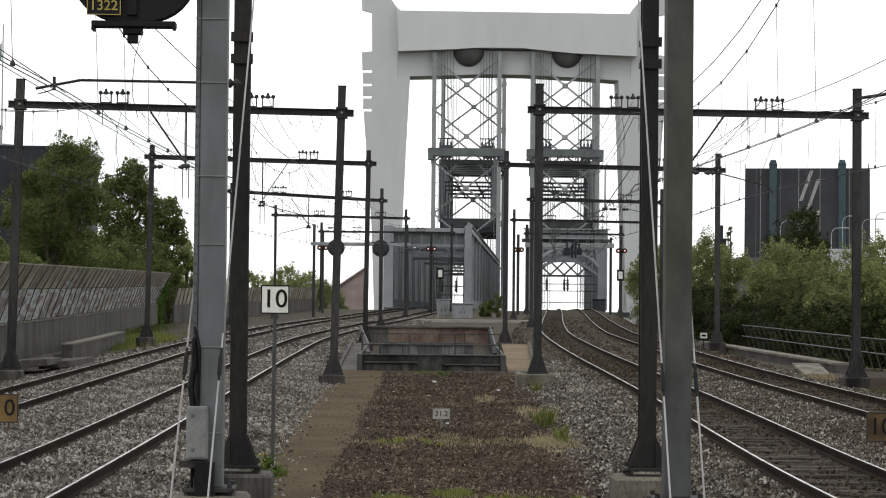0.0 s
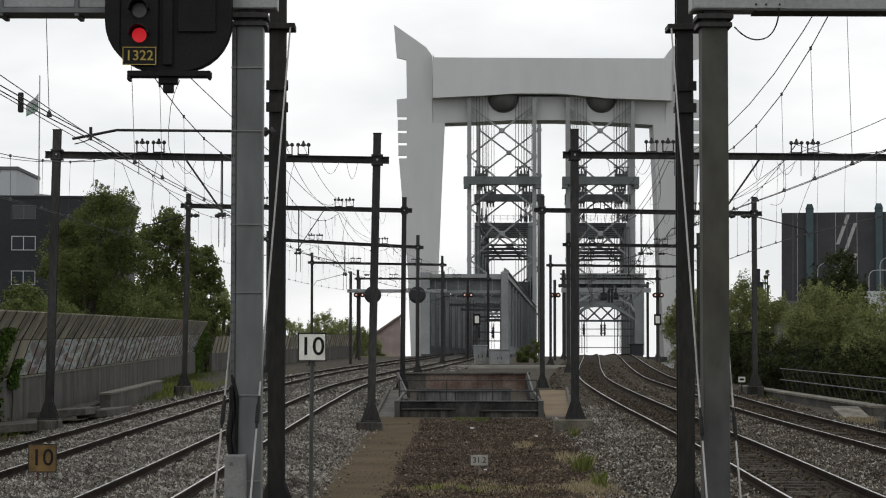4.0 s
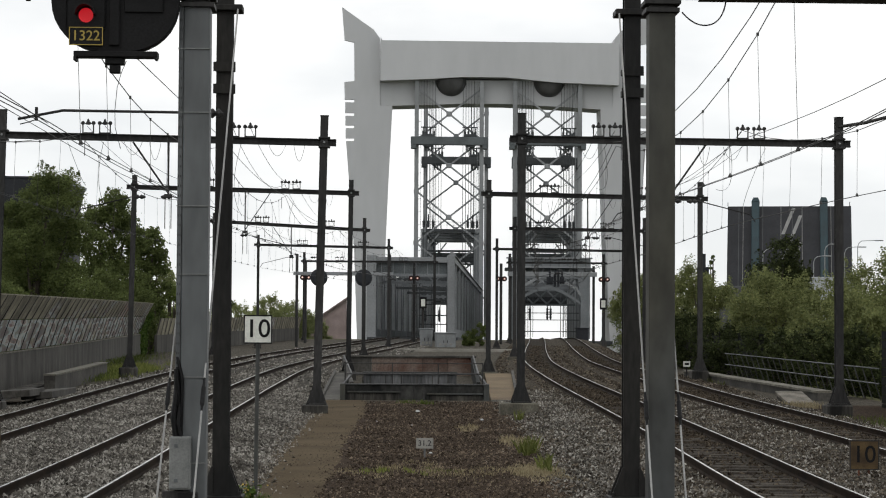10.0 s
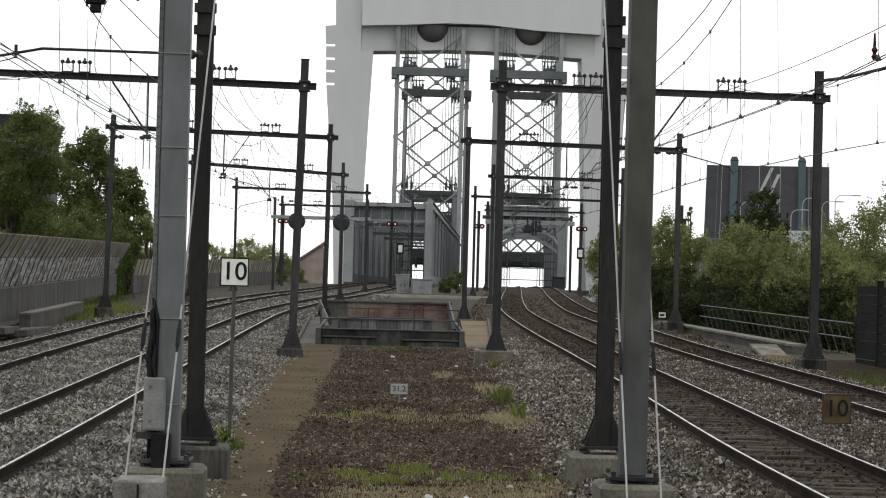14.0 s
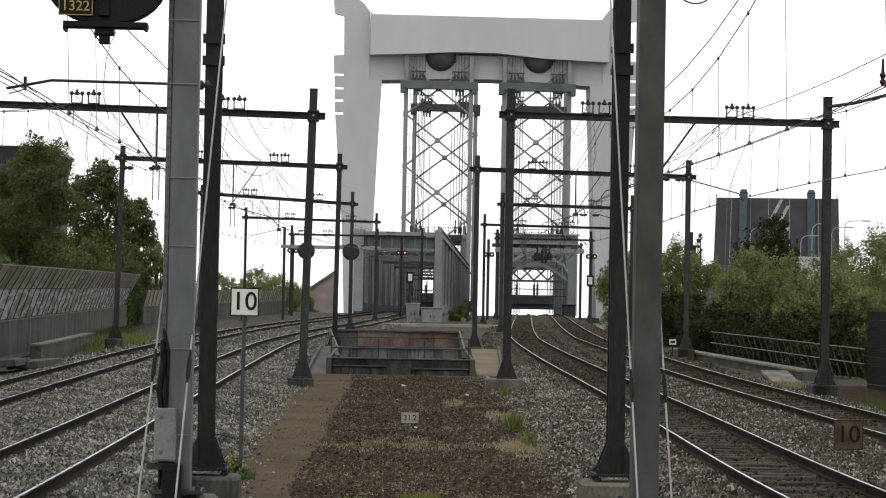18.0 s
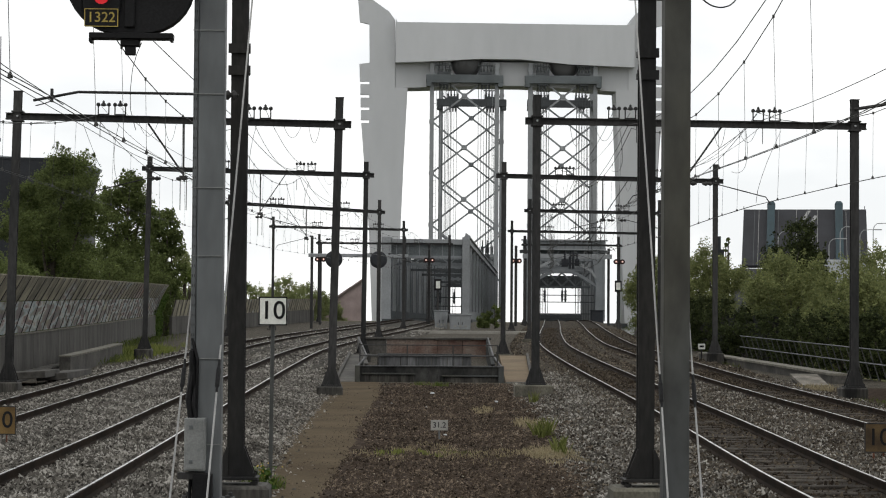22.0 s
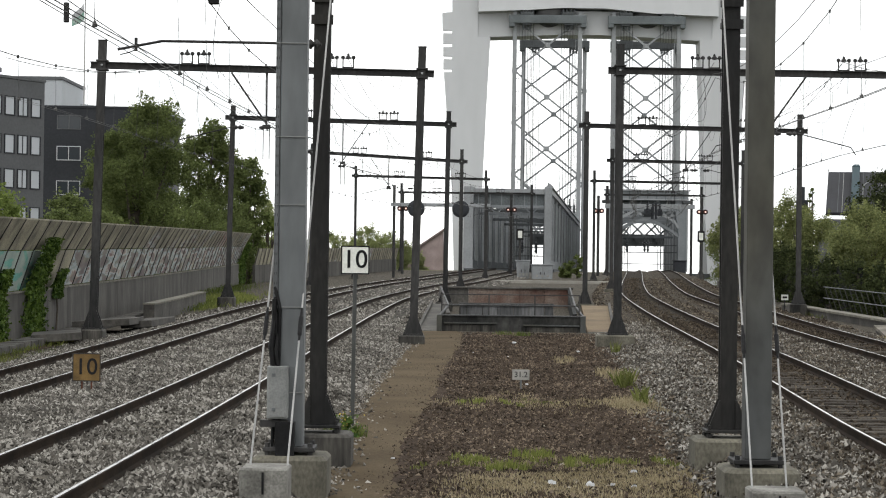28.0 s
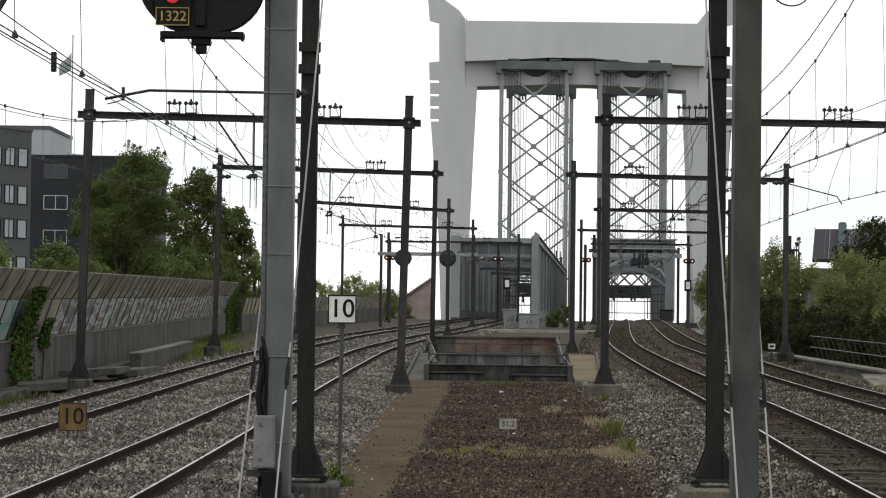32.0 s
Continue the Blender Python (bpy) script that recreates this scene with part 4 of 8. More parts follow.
def right_truss():
    """The fixed span of the right-hand pair, seen along its length."""
    root = thing("truss_bridge", pose(0, 300, 2.5), "grey steel truss bridge with an arched end frame", "bridge")
    xl, xr, cx = 20.0, 30.9, 25.15
    sl, L = 0.0727, 118.0
    for s, x in ((-1, xl), (1, xr)):
        part("end_post", Shape().prism([(x, 0.0), (x - s * 1.25, 0.0), (x - s * 1.15, 5.0), (x - s * 1.6, 8.2), (x - s * 1.6, 9.7), (x, 9.7)], 0, 1.1), TRUSS, root)
        part("post_flange", Shape().box(x - 0.1, x + 0.1, -0.12, 0.0, 0, 9.7), TRUSS_LIGHT, root)
        part("side_girder", Shape().bar((x - s * 0.4, 1.2, 5.0), (x - s * 0.4 + L * sl, L, 5.0), 0.3, 9.4), TRUSS, root)
        for i in range(1, 12):
            y = i * L / 12
            part("upright", Shape().bar((x - s * 0.7 + y * sl, y, 0), (x - s * 0.7 + y * sl, y, 9.6), 0.35, 0.4, up=(0, 1, 0)), TRUSS_LIGHT if i % 2 else TRUSS, root)
        part("top_chord", Shape().bar((x - s * 0.4, 0, 10.2), (x - s * 0.4 + L * sl, L, 10.2), 0.8, 0.9), TRUSS_LIGHT, root)
        part("knee_brace", Shape().bar((cx + s * 1.0, -0.25, 8.5), (cx + s * 3.9, -0.25, 6.9), 0.36, 0.3, up=(0, 1, 0)).bar((cx + s * 3.9, -0.25, 6.95), (cx + s * 4.55, -0.25, 5.9), 0.3, 0.3, up=(0, 1, 0)), TRUSS_LIGHT, root, "pale bent knee brace")
    us = [-1 + i / 8 for i in range(17)]
    curve = [(cx + u * 4.6, 4.6 + 2.2 * (1 - abs(u) ** 1.6)) for u in us]
    part("arch", Shape().prism(curve + [(x, z + 0.45) for x, z in reversed(curve)], 0.2, 0.7), TRUSS, root, "arched lower edge of the end frame")
    for s in (-1, 1):
        for k in range(3):
            xa = cx + s * (0.4 + k * 1.45)
            part("frame_lattice", Shape().bar((xa, 0.5, 7.6 - 0.3 * k), (xa + s * 1.35, 0.5, 9.6), 0.18, 0.14, up=(0, 1, 0)), TRUSS_LIGHT, root)
            part("frame_lattice", Shape().bar((xa + s * 1.35, 0.7, 7.2 - 0.3 * k), (xa, 0.7, 9.6), 0.18, 0.14, up=(0, 1, 0)), TRUSS, root)
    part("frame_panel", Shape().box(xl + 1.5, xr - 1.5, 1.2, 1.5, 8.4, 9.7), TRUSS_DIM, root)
    part("frame_chord", Shape().box(xl + 1.5, xr - 1.5, 0.2, 0.8, 8.2, 8.5, 0.03), TRUSS, root)
    part("top_beam", Shape().box(xl - 0.2, xr + 0.15, -0.2, 1.3, 9.75, 11.0, 0.06), TRUSS, root)
    part("beam_flange", Shape().box(xl - 0.5, xr + 0.4, -0.45, -0.21, 10.92, 11.12), TRUSS_LIGHT, root)
    part("beam_flange", Shape().box(xl - 0.3, xr + 0.2, -0.35, -0.21, 9.7, 9.86), TRUSS_LIGHT, root)
    for i in range(9):
        x = xl + 0.6 + i * 1.22
        part("beam_rib", Shape().box(x - 0.05, x + 0.05, -0.28, -0.21, 9.9, 10.9), TRUSS_DIM, root)
    for s in (-1, 1):
        part("bearing_cap", Shape().box((xl if s < 0 else xr) - 0.7, (xl if s < 0 else xr) + 0.7, -0.6, 0.3, 9.2, 9.68, 0.1), DARK_STEEL, root, "dark rounded bracket")
    for i in range(1, 9):
        y = i * L / 9
        dx = y * sl
        part("cross_beam", Shape().box(xl + 0.8 + dx, xr - 0.8 + dx, y - 0.2, y + 0.2, 9.5, 10.2), DARK_STEEL if i % 2 else TRUSS_DIM, root)
        low = 7.4 + 0.2 * i
        part("sway_beam", Shape().box(xl + 0.8 + dx, xr - 0.8 + dx, y - 0.12, y + 0.12, low - 0.12, low + 0.15), TRUSS, root)
        for k in range(4):
            xa = xl + 0.9 + dx + k * 2.27
            part("sway_lattice", Shape().bar((xa, y, low if k % 2 else 9.5), (xa + 2.27, y, 9.5 if k % 2 else low), 0.2, 0.14, up=(0, 1, 0)), TRUSS_LIGHT if i < 4 else TRUSS, root)
        part("wind_brace", Shape().bar((xl + 0.8 + dx - L / 9 * sl, y - L / 9, 10.0), (xr - 0.8 + dx, y, 10.0), 0.3, 0.2), TRUSS, root)
    y = 30.0
    for k in range(4):
        xa = xl + 1.3 + y * sl + k * 2.07
        part("portal_lattice", Shape().bar((xa, y, 5.3), (xa + 2.07, y, 7.3), 0.24, 0.16, up=(0, 1, 0)), TRUSS_DIM, root)
        part("portal_lattice", Shape().bar((xa, y + 0.3, 7.3), (xa + 2.07, y + 0.3, 5.3), 0.24, 0.16, up=(0, 1, 0)), TRUSS, root)
    part("portal_chord", Shape().box(xl + 1.2 + y * sl, xr - 1.2 + y * sl, y - 0.15, y + 0.4, 5.0, 5.3, 0.03), TRUSS_DIM, root)
    for z in (1.0, 2.6, 3.55):
        part("wire_bar", Shape().box(xl + 1.2, xr - 1.2, 2.0, 2.25, z - 0.05, z + 0.06), DARK_STEEL, root)
    for x in (22.9, 25.3, 25.75):
        part("insulator", Shape().lathe((x, 1.8, 3.5), [(0.05, 1.2), (0.07, 0.8)] + [(0.2 if j % 2 else 0.1, 0.7 - 0.17 * j) for j in range(8)] + [(0.06, -0.9)], 8), DARK_STEEL, root)
    for x in (21.8, 27.7):
        part("hanger", Shape().bar((x, 2.1, 2.6), (x, 2.1, 6.6), 0.06, 0.06), DARK_STEEL, root)
    part("deck", Shape().box(xl + 0.2, xr - 0.2, -30, 125, -0.9, -0.25), DARK_STEEL, root)
    return root


# ---- beside the camera: signal, signs, cabinet, stays ----
RED_ON = glowing("red_signal_light", (1.0, 0.015, 0.03), 0.45)
LAMP_PALE = glowing("pale_signal_light", (1.0, 0.68, 0.58), 0.75)
LAMP_RED_RIM = material("red_lamp_rim", (0.034, 0.013, 0.012), 0.6, 0, 0.5, 0.2, 0, gloss=0.15)
LENS = glass("dark_signal_lens", (0.006, 0.007, 0.008), 0.45)
GOLD = material("yellow_enamel", (0.36, 0.27, 0.06), 0.5, 0, 0.3, 0.12, 0.02)
WHITE = material("white_enamel", (0.62, 0.63, 0.58), 0.5, 0, 0.5, 0.1, 0.02)
AMBER = material("faded_amber_board", (0.125, 0.076, 0.024), 0.7, 0, 0.25, 0.25, 0.05, (0.175, 0.11, 0.036))
AMBER_RED = material("faded_red_amber_board", (0.042, 0.025, 0.011), 0.7, 0, 0.25, 0.25, 0.05, (0.085, 0.055, 0.022))
RUST = material("rust", (0.12, 0.05, 0.03), 0.9, 0, 0.2, 0.35, 0.1)
PLATE_GREY = material("weathered_white_plate", (0.24, 0.235, 0.215), 0.7, 0, 0.2, 0.15, 0.02)
CABINET = material("pale_grey_cabinet_paint", (0.165, 0.172, 0.168), 0.5, 0, 0.4, 0.15, 0.02, (0.21, 0.217, 0.21))


def lettering(text, size, mat, parent, m, name="lettering", label="", bold=0.028):
    cu = bpy.data.curves.new(name, "FONT")
    cu.offset = size * bold
    cu.body, cu.size, cu.align_x, cu.align_y, cu.extrude = text, size, "CENTER", "CENTER", 0.002
    tmp = bpy.data.objects.new("tmp", cu)
    scene.collection.objects.link(tmp)
    me = bpy.data.meshes.new_from_object(tmp.evaluated_get(bpy.context.evaluated_depsgraph_get()))
    bpy.data.objects.remove(tmp)
    me.materials.clear()
    me.materials.append(mat)
    ob = new(name, me)
    ob.parent, ob.matrix_basis = parent, m
    return tagged(ob, label)


def frame_border(parent, x0, x1, z0, z1, y, w, mat):
    sh = Shape().box(x0, x1, y - 0.004, y, z0, z0 + w).box(x0, x1, y - 0.004, y, z1 - w, z1)
    sh.box(x0, x0 + w, y - 0.004, y, z0 + w, z1 - w).box(x1 - w, x1, y - 0.004, y, z0 + w, z1 - w)
    return part("border", sh, mat, parent)


def main_signal():
    root = thing("main_signal", pose(-2.9, 25.55, 6.4), "large black rounded railway signal showing one red light", "signal")
    w, zb, r = 0.735, -0.87, 0.58
    out = [(-w, 1.1), (-w, zb + r)] + [(-w + r - r * math.cos(a), zb + r - r * math.sin(a)) for a in [i * math.pi / 16 for i in range(1, 8)]]
    out += [(-w + r, zb), (w - r, zb)] + [(w - r + r * math.sin(a), zb + r - r * math.cos(a)) for a in [i * math.pi / 16 for i in range(1, 8)]] + [(w, zb + r), (w, 1.1)]
    part("housing", Shape().prism(out, 0, 0.22), BLACK, root)
    part("centre_rib", Shape().box(-0.06, 0.06, -0.05, 0.0, zb + 0.06, 1.05, 0.01), BLACK, root)
    part("panel", Shape().box(0.11, 0.56, -0.03, 0.0, -0.42, 0.6, 0.01), BLACK, root)
    part("panel", Shape().box(-0.56, -0.1, -0.02, 0.0, -0.62, 1.0, 0.02), BLACK, root)
    for z, mat in ((-0.46, RED_ON), (-0.17, LENS), (0.13, LENS)):
        part("lens", Shape().lathe((-0.33, -0.03, z), [(0.085, 0.0), (0.085, 0.02)], 20, "y"), mat, root, "lit red lens" if mat == RED_ON else "dark lens")
        hood = Shape()
        turns = [math.pi * (i / 12) for i in range(13)]
        vs = [(-0.33 + rr * math.cos(t), yy, z + rr * math.sin(t)) for t in turns for rr, yy in ((0.105, -0.021), (0.12, -0.021), (0.12, -0.2), (0.105, -0.2))]
        hood.add(vs, [(0, 1, 2, 3), (51, 50, 49, 48)] + [(k * 4 + j, k * 4 + (j + 1) % 4, k * 4 + 4 + (j + 1) % 4, k * 4 + 4 + j) for k in range(12) for j in range(4)])
        part("hood", hood, BLACK, root)
    plate = part("number_plate", Shape().box(-0.52, -0.13, -0.04, -0.02, -0.81, -0.6, 0.004), BLACK, root, "black plate with yellow numerals")
    frame_border(plate, -0.52, -0.13, -0.81, -0.6, -0.041, 0.009, GOLD)
    lettering("1322", 0.165, GOLD, plate, pose(-0.325, -0.044, -0.705, 90), bold=0.005)
    part("bottom_rail", Shape().box(-0.47, 0.5, -0.02, 0.2, zb - 0.07, zb - 0.002, 0.01).box(-0.47, -0.44, -0.02, 0.2, zb - 0.11, zb - 0.07).box(0.46, 0.49, -0.02, 0.2, zb - 0.09, zb - 0.07), BLACK, root)
    part("bracket", Shape().box(-0.11, 0.11, 0.02, 0.18, zb - 0.15, zb - 0.07, 0.01).box(-0.06, 0.06, 0.04, 0.16, zb - 0.25, zb - 0.15, 0.01), BLACK, root)
    part("hanger", Shape().box(-0.45, -0.3, 0.15, 0.25, -0.1, 0.5).box(0.3, 0.45, 0.15, 0.25, -0.1, 0.5), BLACK, root)


def speed_sign():
    root = thing("speed_sign", pose(-1.72, 36.4, 0), "square white speed board with black 10 on a grey post", "sign")
    part("post", Shape().tube([(-0.02, 0, -0.45), (0, 0, 2.3)], 0.034, 8), GALVA_STAINED, root)
    board = part("board", Shape().box(-0.235, 0.235, -0.05, -0.036, 2.13, 2.6, 0.004), WHITE, root)
    frame_border(board, -0.235, 0.235, 2.13, 2.6, -0.052, 0.02, BLACK)
    lettering("10", 0.42, BLACK, board, pose(0, -0.056, 2.365, 90), bold=0.008)
    part("clip", Shape().box(-0.06, 0.06, -0.036, 0.05, 2.2, 2.24).box(-0.06, 0.06, -0.036, 0.05, 2.48, 2.52), GALVA, root)


def amber_sign(x, y, z, mat, label):
    root = thing("speed_sign", pose(x, y, z), label, "sign", "low amber speed boards")
    board = part("board", Shape().box(-0.265, 0.265, -0.02, 0.0, -0.265, 0.265, 0.004), mat, root)
    frame_border(board, -0.265, 0.265, -0.265, 0.265, -0.022, 0.02, MAST)
    lettering("10", 0.43, BLACK, board, pose(0, -0.026, 0, 90), bold=0.006)
    for dx in (-0.09, 0.09):
        part("leg", Shape().bar((dx, 0.03, -0.65), (dx, 0.03, 0.2), 0.03, 0.03), RUST, root)


def distance_plate():
    root = thing("distance_plate", pose(1.28, 45.0, 0), "small weathered white plate with black 31.2 on a thin post", "sign")
    part("post", Shape().tube([(0, 0.02, -0.45), (0, 0.02, 0.1)], 0.018, 6), GALVA, root)
    part("plate", Shape().box(-0.175, 0.175, -0.012, 0.0, 0.0, 0.21, 0.003), PLATE_GREY, root)
    lettering("31.2", 0.16, MAST, root, pose(0, -0.016, 0.105, 90), bold=0.012)


def track_cabinet():
    root = thing("trackside_cabinet", pose(-2.1, 25.72, 0), "narrow pale grey cabinet fixed to the gantry column", "cabinet")
    part("body", Shape().box(-0.12, 0.12, -0.12, 0.12, 0.46, 1.07, 0.012), CABINET, root)
    part("door", Shape().box(-0.105, 0.105, -0.135, -0.121, 0.48, 1.05, 0.005), CABINET, root)
    part("latch", Shape().box(-0.06, -0.02, -0.15, -0.135, 0.95, 0.99, 0.003), GALVA, root)
    part("latch", Shape().box(-0.06, -0.02, -0.15, -0.135, 0.55, 0.59, 0.003), GALVA, root)
    part("bracket", Shape().box(-0.2, 0.12, -0.05, 0.05, 0.36, 0.44), MAST, root)
    part("cable_box", Shape().box(-0.02, 0.2, -0.1, 0.1, -0.02, 0.42, 0.01), BLACK, root)
    part("cable", Shape().tube([(-0.06, 0, 1.06), (-0.09, 0, 1.3), (-0.06, 0.1, 1.6), (-0.06, 0.1, 1.85)], 0.032, 6), BLACK, root)
    part("cable", Shape().tube([(0.0, 0, 1.06), (-0.03, 0, 1.2), (-0.02, 0.1, 1.45)], 0.022, 6), BLACK, root)


def stay_rods(foot_x, z, pairs, bx0, bx1, label):
    root = thing("stay_anchor", pose(0, 24.2, 0), label, "anchor block", "stay anchors")
    part("anchor_block", Shape().box(bx0, bx1, -0.35, 0.35, z - 0.8, z, 0.03), ANCHOR, root, "worn pale concrete anchor block")
    part("slot", Shape().box((bx0 + bx1) / 2 - 0.012, (bx0 + bx1) / 2 + 0.012, -0.37, -0.352, z - 0.28, z - 0.04), BLACK, root, "dark slot")
    for xa, xt in pairs:
        a, b = Vector((xa, 0.1, z - 0.02)), Vector((xt, 5.55, 6.66))
        rod = part("stay_rod", Shape().tube([a, b], 0.0115, 8), RODS, root, "pale steel stay rod")
        d = (b - a)
        part("turnbuckle", Shape().lathe((0, 0, 0), [(0.013, -0.24), (0.016, -0.17), (0.027, -0.14), (0.027, 0.1), (0.018, 0.13), (0.013, 0.24)], 8), BLACK, rod, "black turnbuckle", at=Matrix.Translation(a + d * 0.232) @ d.to_track_quat("Z", "Y").to_matrix().to_4x4())


def build_near():
    main_signal()
    speed_sign()
    amber_sign(-6.95, 41.2, 0.32, AMBER, "low amber speed board with a black 10 and a rusty rim")
    amber_sign(8.97, 39.2, 0.2, AMBER_RED, "low dirty red-brown speed board with a black 10")
    distance_plate()
    track_cabinet()
    stay_rods(-2.1, 0.04, ((-2.28, -2.09), (-1.87, -1.72)), -2.36, -1.84, "concrete anchor with two pale stay rods to the black mast")
    stay_rods(3.4, -0.14, ((3.25, 3.46), (3.63, 3.87)), 3.2, 3.78, "concrete anchor with two pale stay rods to the black mast")
    loop = thing("hanging_cable", pose(0, 25.7, 0), "thin black cable loop below the gantry beam", "cable", "hanging cables")
    part("cable", Shape().tube(bow((3.73, 0, 6.08), (3.9, 0, 5.88), (4.08, 0, 5.94), 7) + bow((4.08, 0, 5.94), (4.24, 0, 6.0), (4.26, 0, 6.3), 8)[1:], 0.009, 6), BLACK, loop)
    for sx, x0, x1 in ((-1, -1.9, -4.65),):
        arm = thing("contact_wire_arm", pose(0, 29.7, 0), "slim steel tube arm holding the contact wire", "arm")
        part("tube", Shape().tube([(x0, 0, 5.24), (-2.6, 0, 5.25), (-4.05, 0, 5.26), (-4.65, 0, 5.14)], 0.019, 8), MAST, arm)
        part("insulator", Shape().lathe((x0 - 0.02, 0, 5.24), [(0.03, 0), (0.07, -0.04), (0.03, -0.08), (0.07, -0.12), (0.03, -0.2)], 8, "x"), MAST, arm)
        part("clamp", Shape().box(-4.42, -4.385, -0.03, 0.03, 5.12, 5.3).tube([(-4.4, 0, 5.14), (-4.5, 0, 5.1), (-4.62, 0, 5.07)], 0.008, 5), MAST, arm)
    arm = thing("contact_wire_arm", pose(0, 65, 0), "slim steel tube arm on the gantry post", "arm")
    part("tube", Shape().tube([(14.1, -0.1, 8.62), (14.9, -0.1, 8.75), (16.4, -0.1, 9.15), (17.5, -0.1, 9.5)], 0.05, 8), MAST, arm)
    part("insulator", Shape().lathe((15.75, -0.1, 9.3), [(0.05, 0), (0.1, 0.1), (0.05, 0.2), (0.1, 0.3), (0.05, 0.4), (0.03, 0.8)], 8), LAMP_RED_RIM, arm)


# ---- overhead wires ----
def bow(a, b, c, n=12):
    """Points along a smooth hanging curve from a to c, drawn towards b."""
    a, b, c = Vector(a), Vector(b), Vector(c)
    return [a * (1 - s) ** 2 + b * (2 * s * (1 - s)) + c * s * s for s in [i / n for i in range(n + 1)]]


SUPPORTS = [4, 30, 65, 97, 135, 181, 225, 262]
# for each track: the carrying wire's height at 30 and 65 m and its sag there, then the same for the feeder
NEAR_CARRY = [(7.35, 7.85, 0.86), (5.95, 8.2, 0.6), (8.6, 8.0, 1.35), (8.15, 8.5, 1.35)]
NEAR_FEED = [(7.2, 8.1, 0.0), (7.3, 7.62, 0.0), (8.5, 8.1, 0.86), (8.0, 8.2, 0.3)]


def hung(y, near):
    """The height of a hung wire at y, sagging between its supports."""
    i = max(0, max(k for k in range(len(SUPPORTS)) if SUPPORTS[k] <= y))
    i = min(i, len(SUPPORTS) - 2)
    a, b = SUPPORTS[i], SUPPORTS[i + 1]
    s = (y - a) / (b - a)
    za = near[0] if a <= 30 else near[1] if a == 65 else rise(a) + 7.75
    zb = near[0] if b == 30 else near[1] if b == 65 else rise(b) + 7.75
    return za + (zb - za) * s - (near[2] if a == 30 else 0.85 if near[2] > 0.4 else 0.25) * 4 * s * (1 - s)


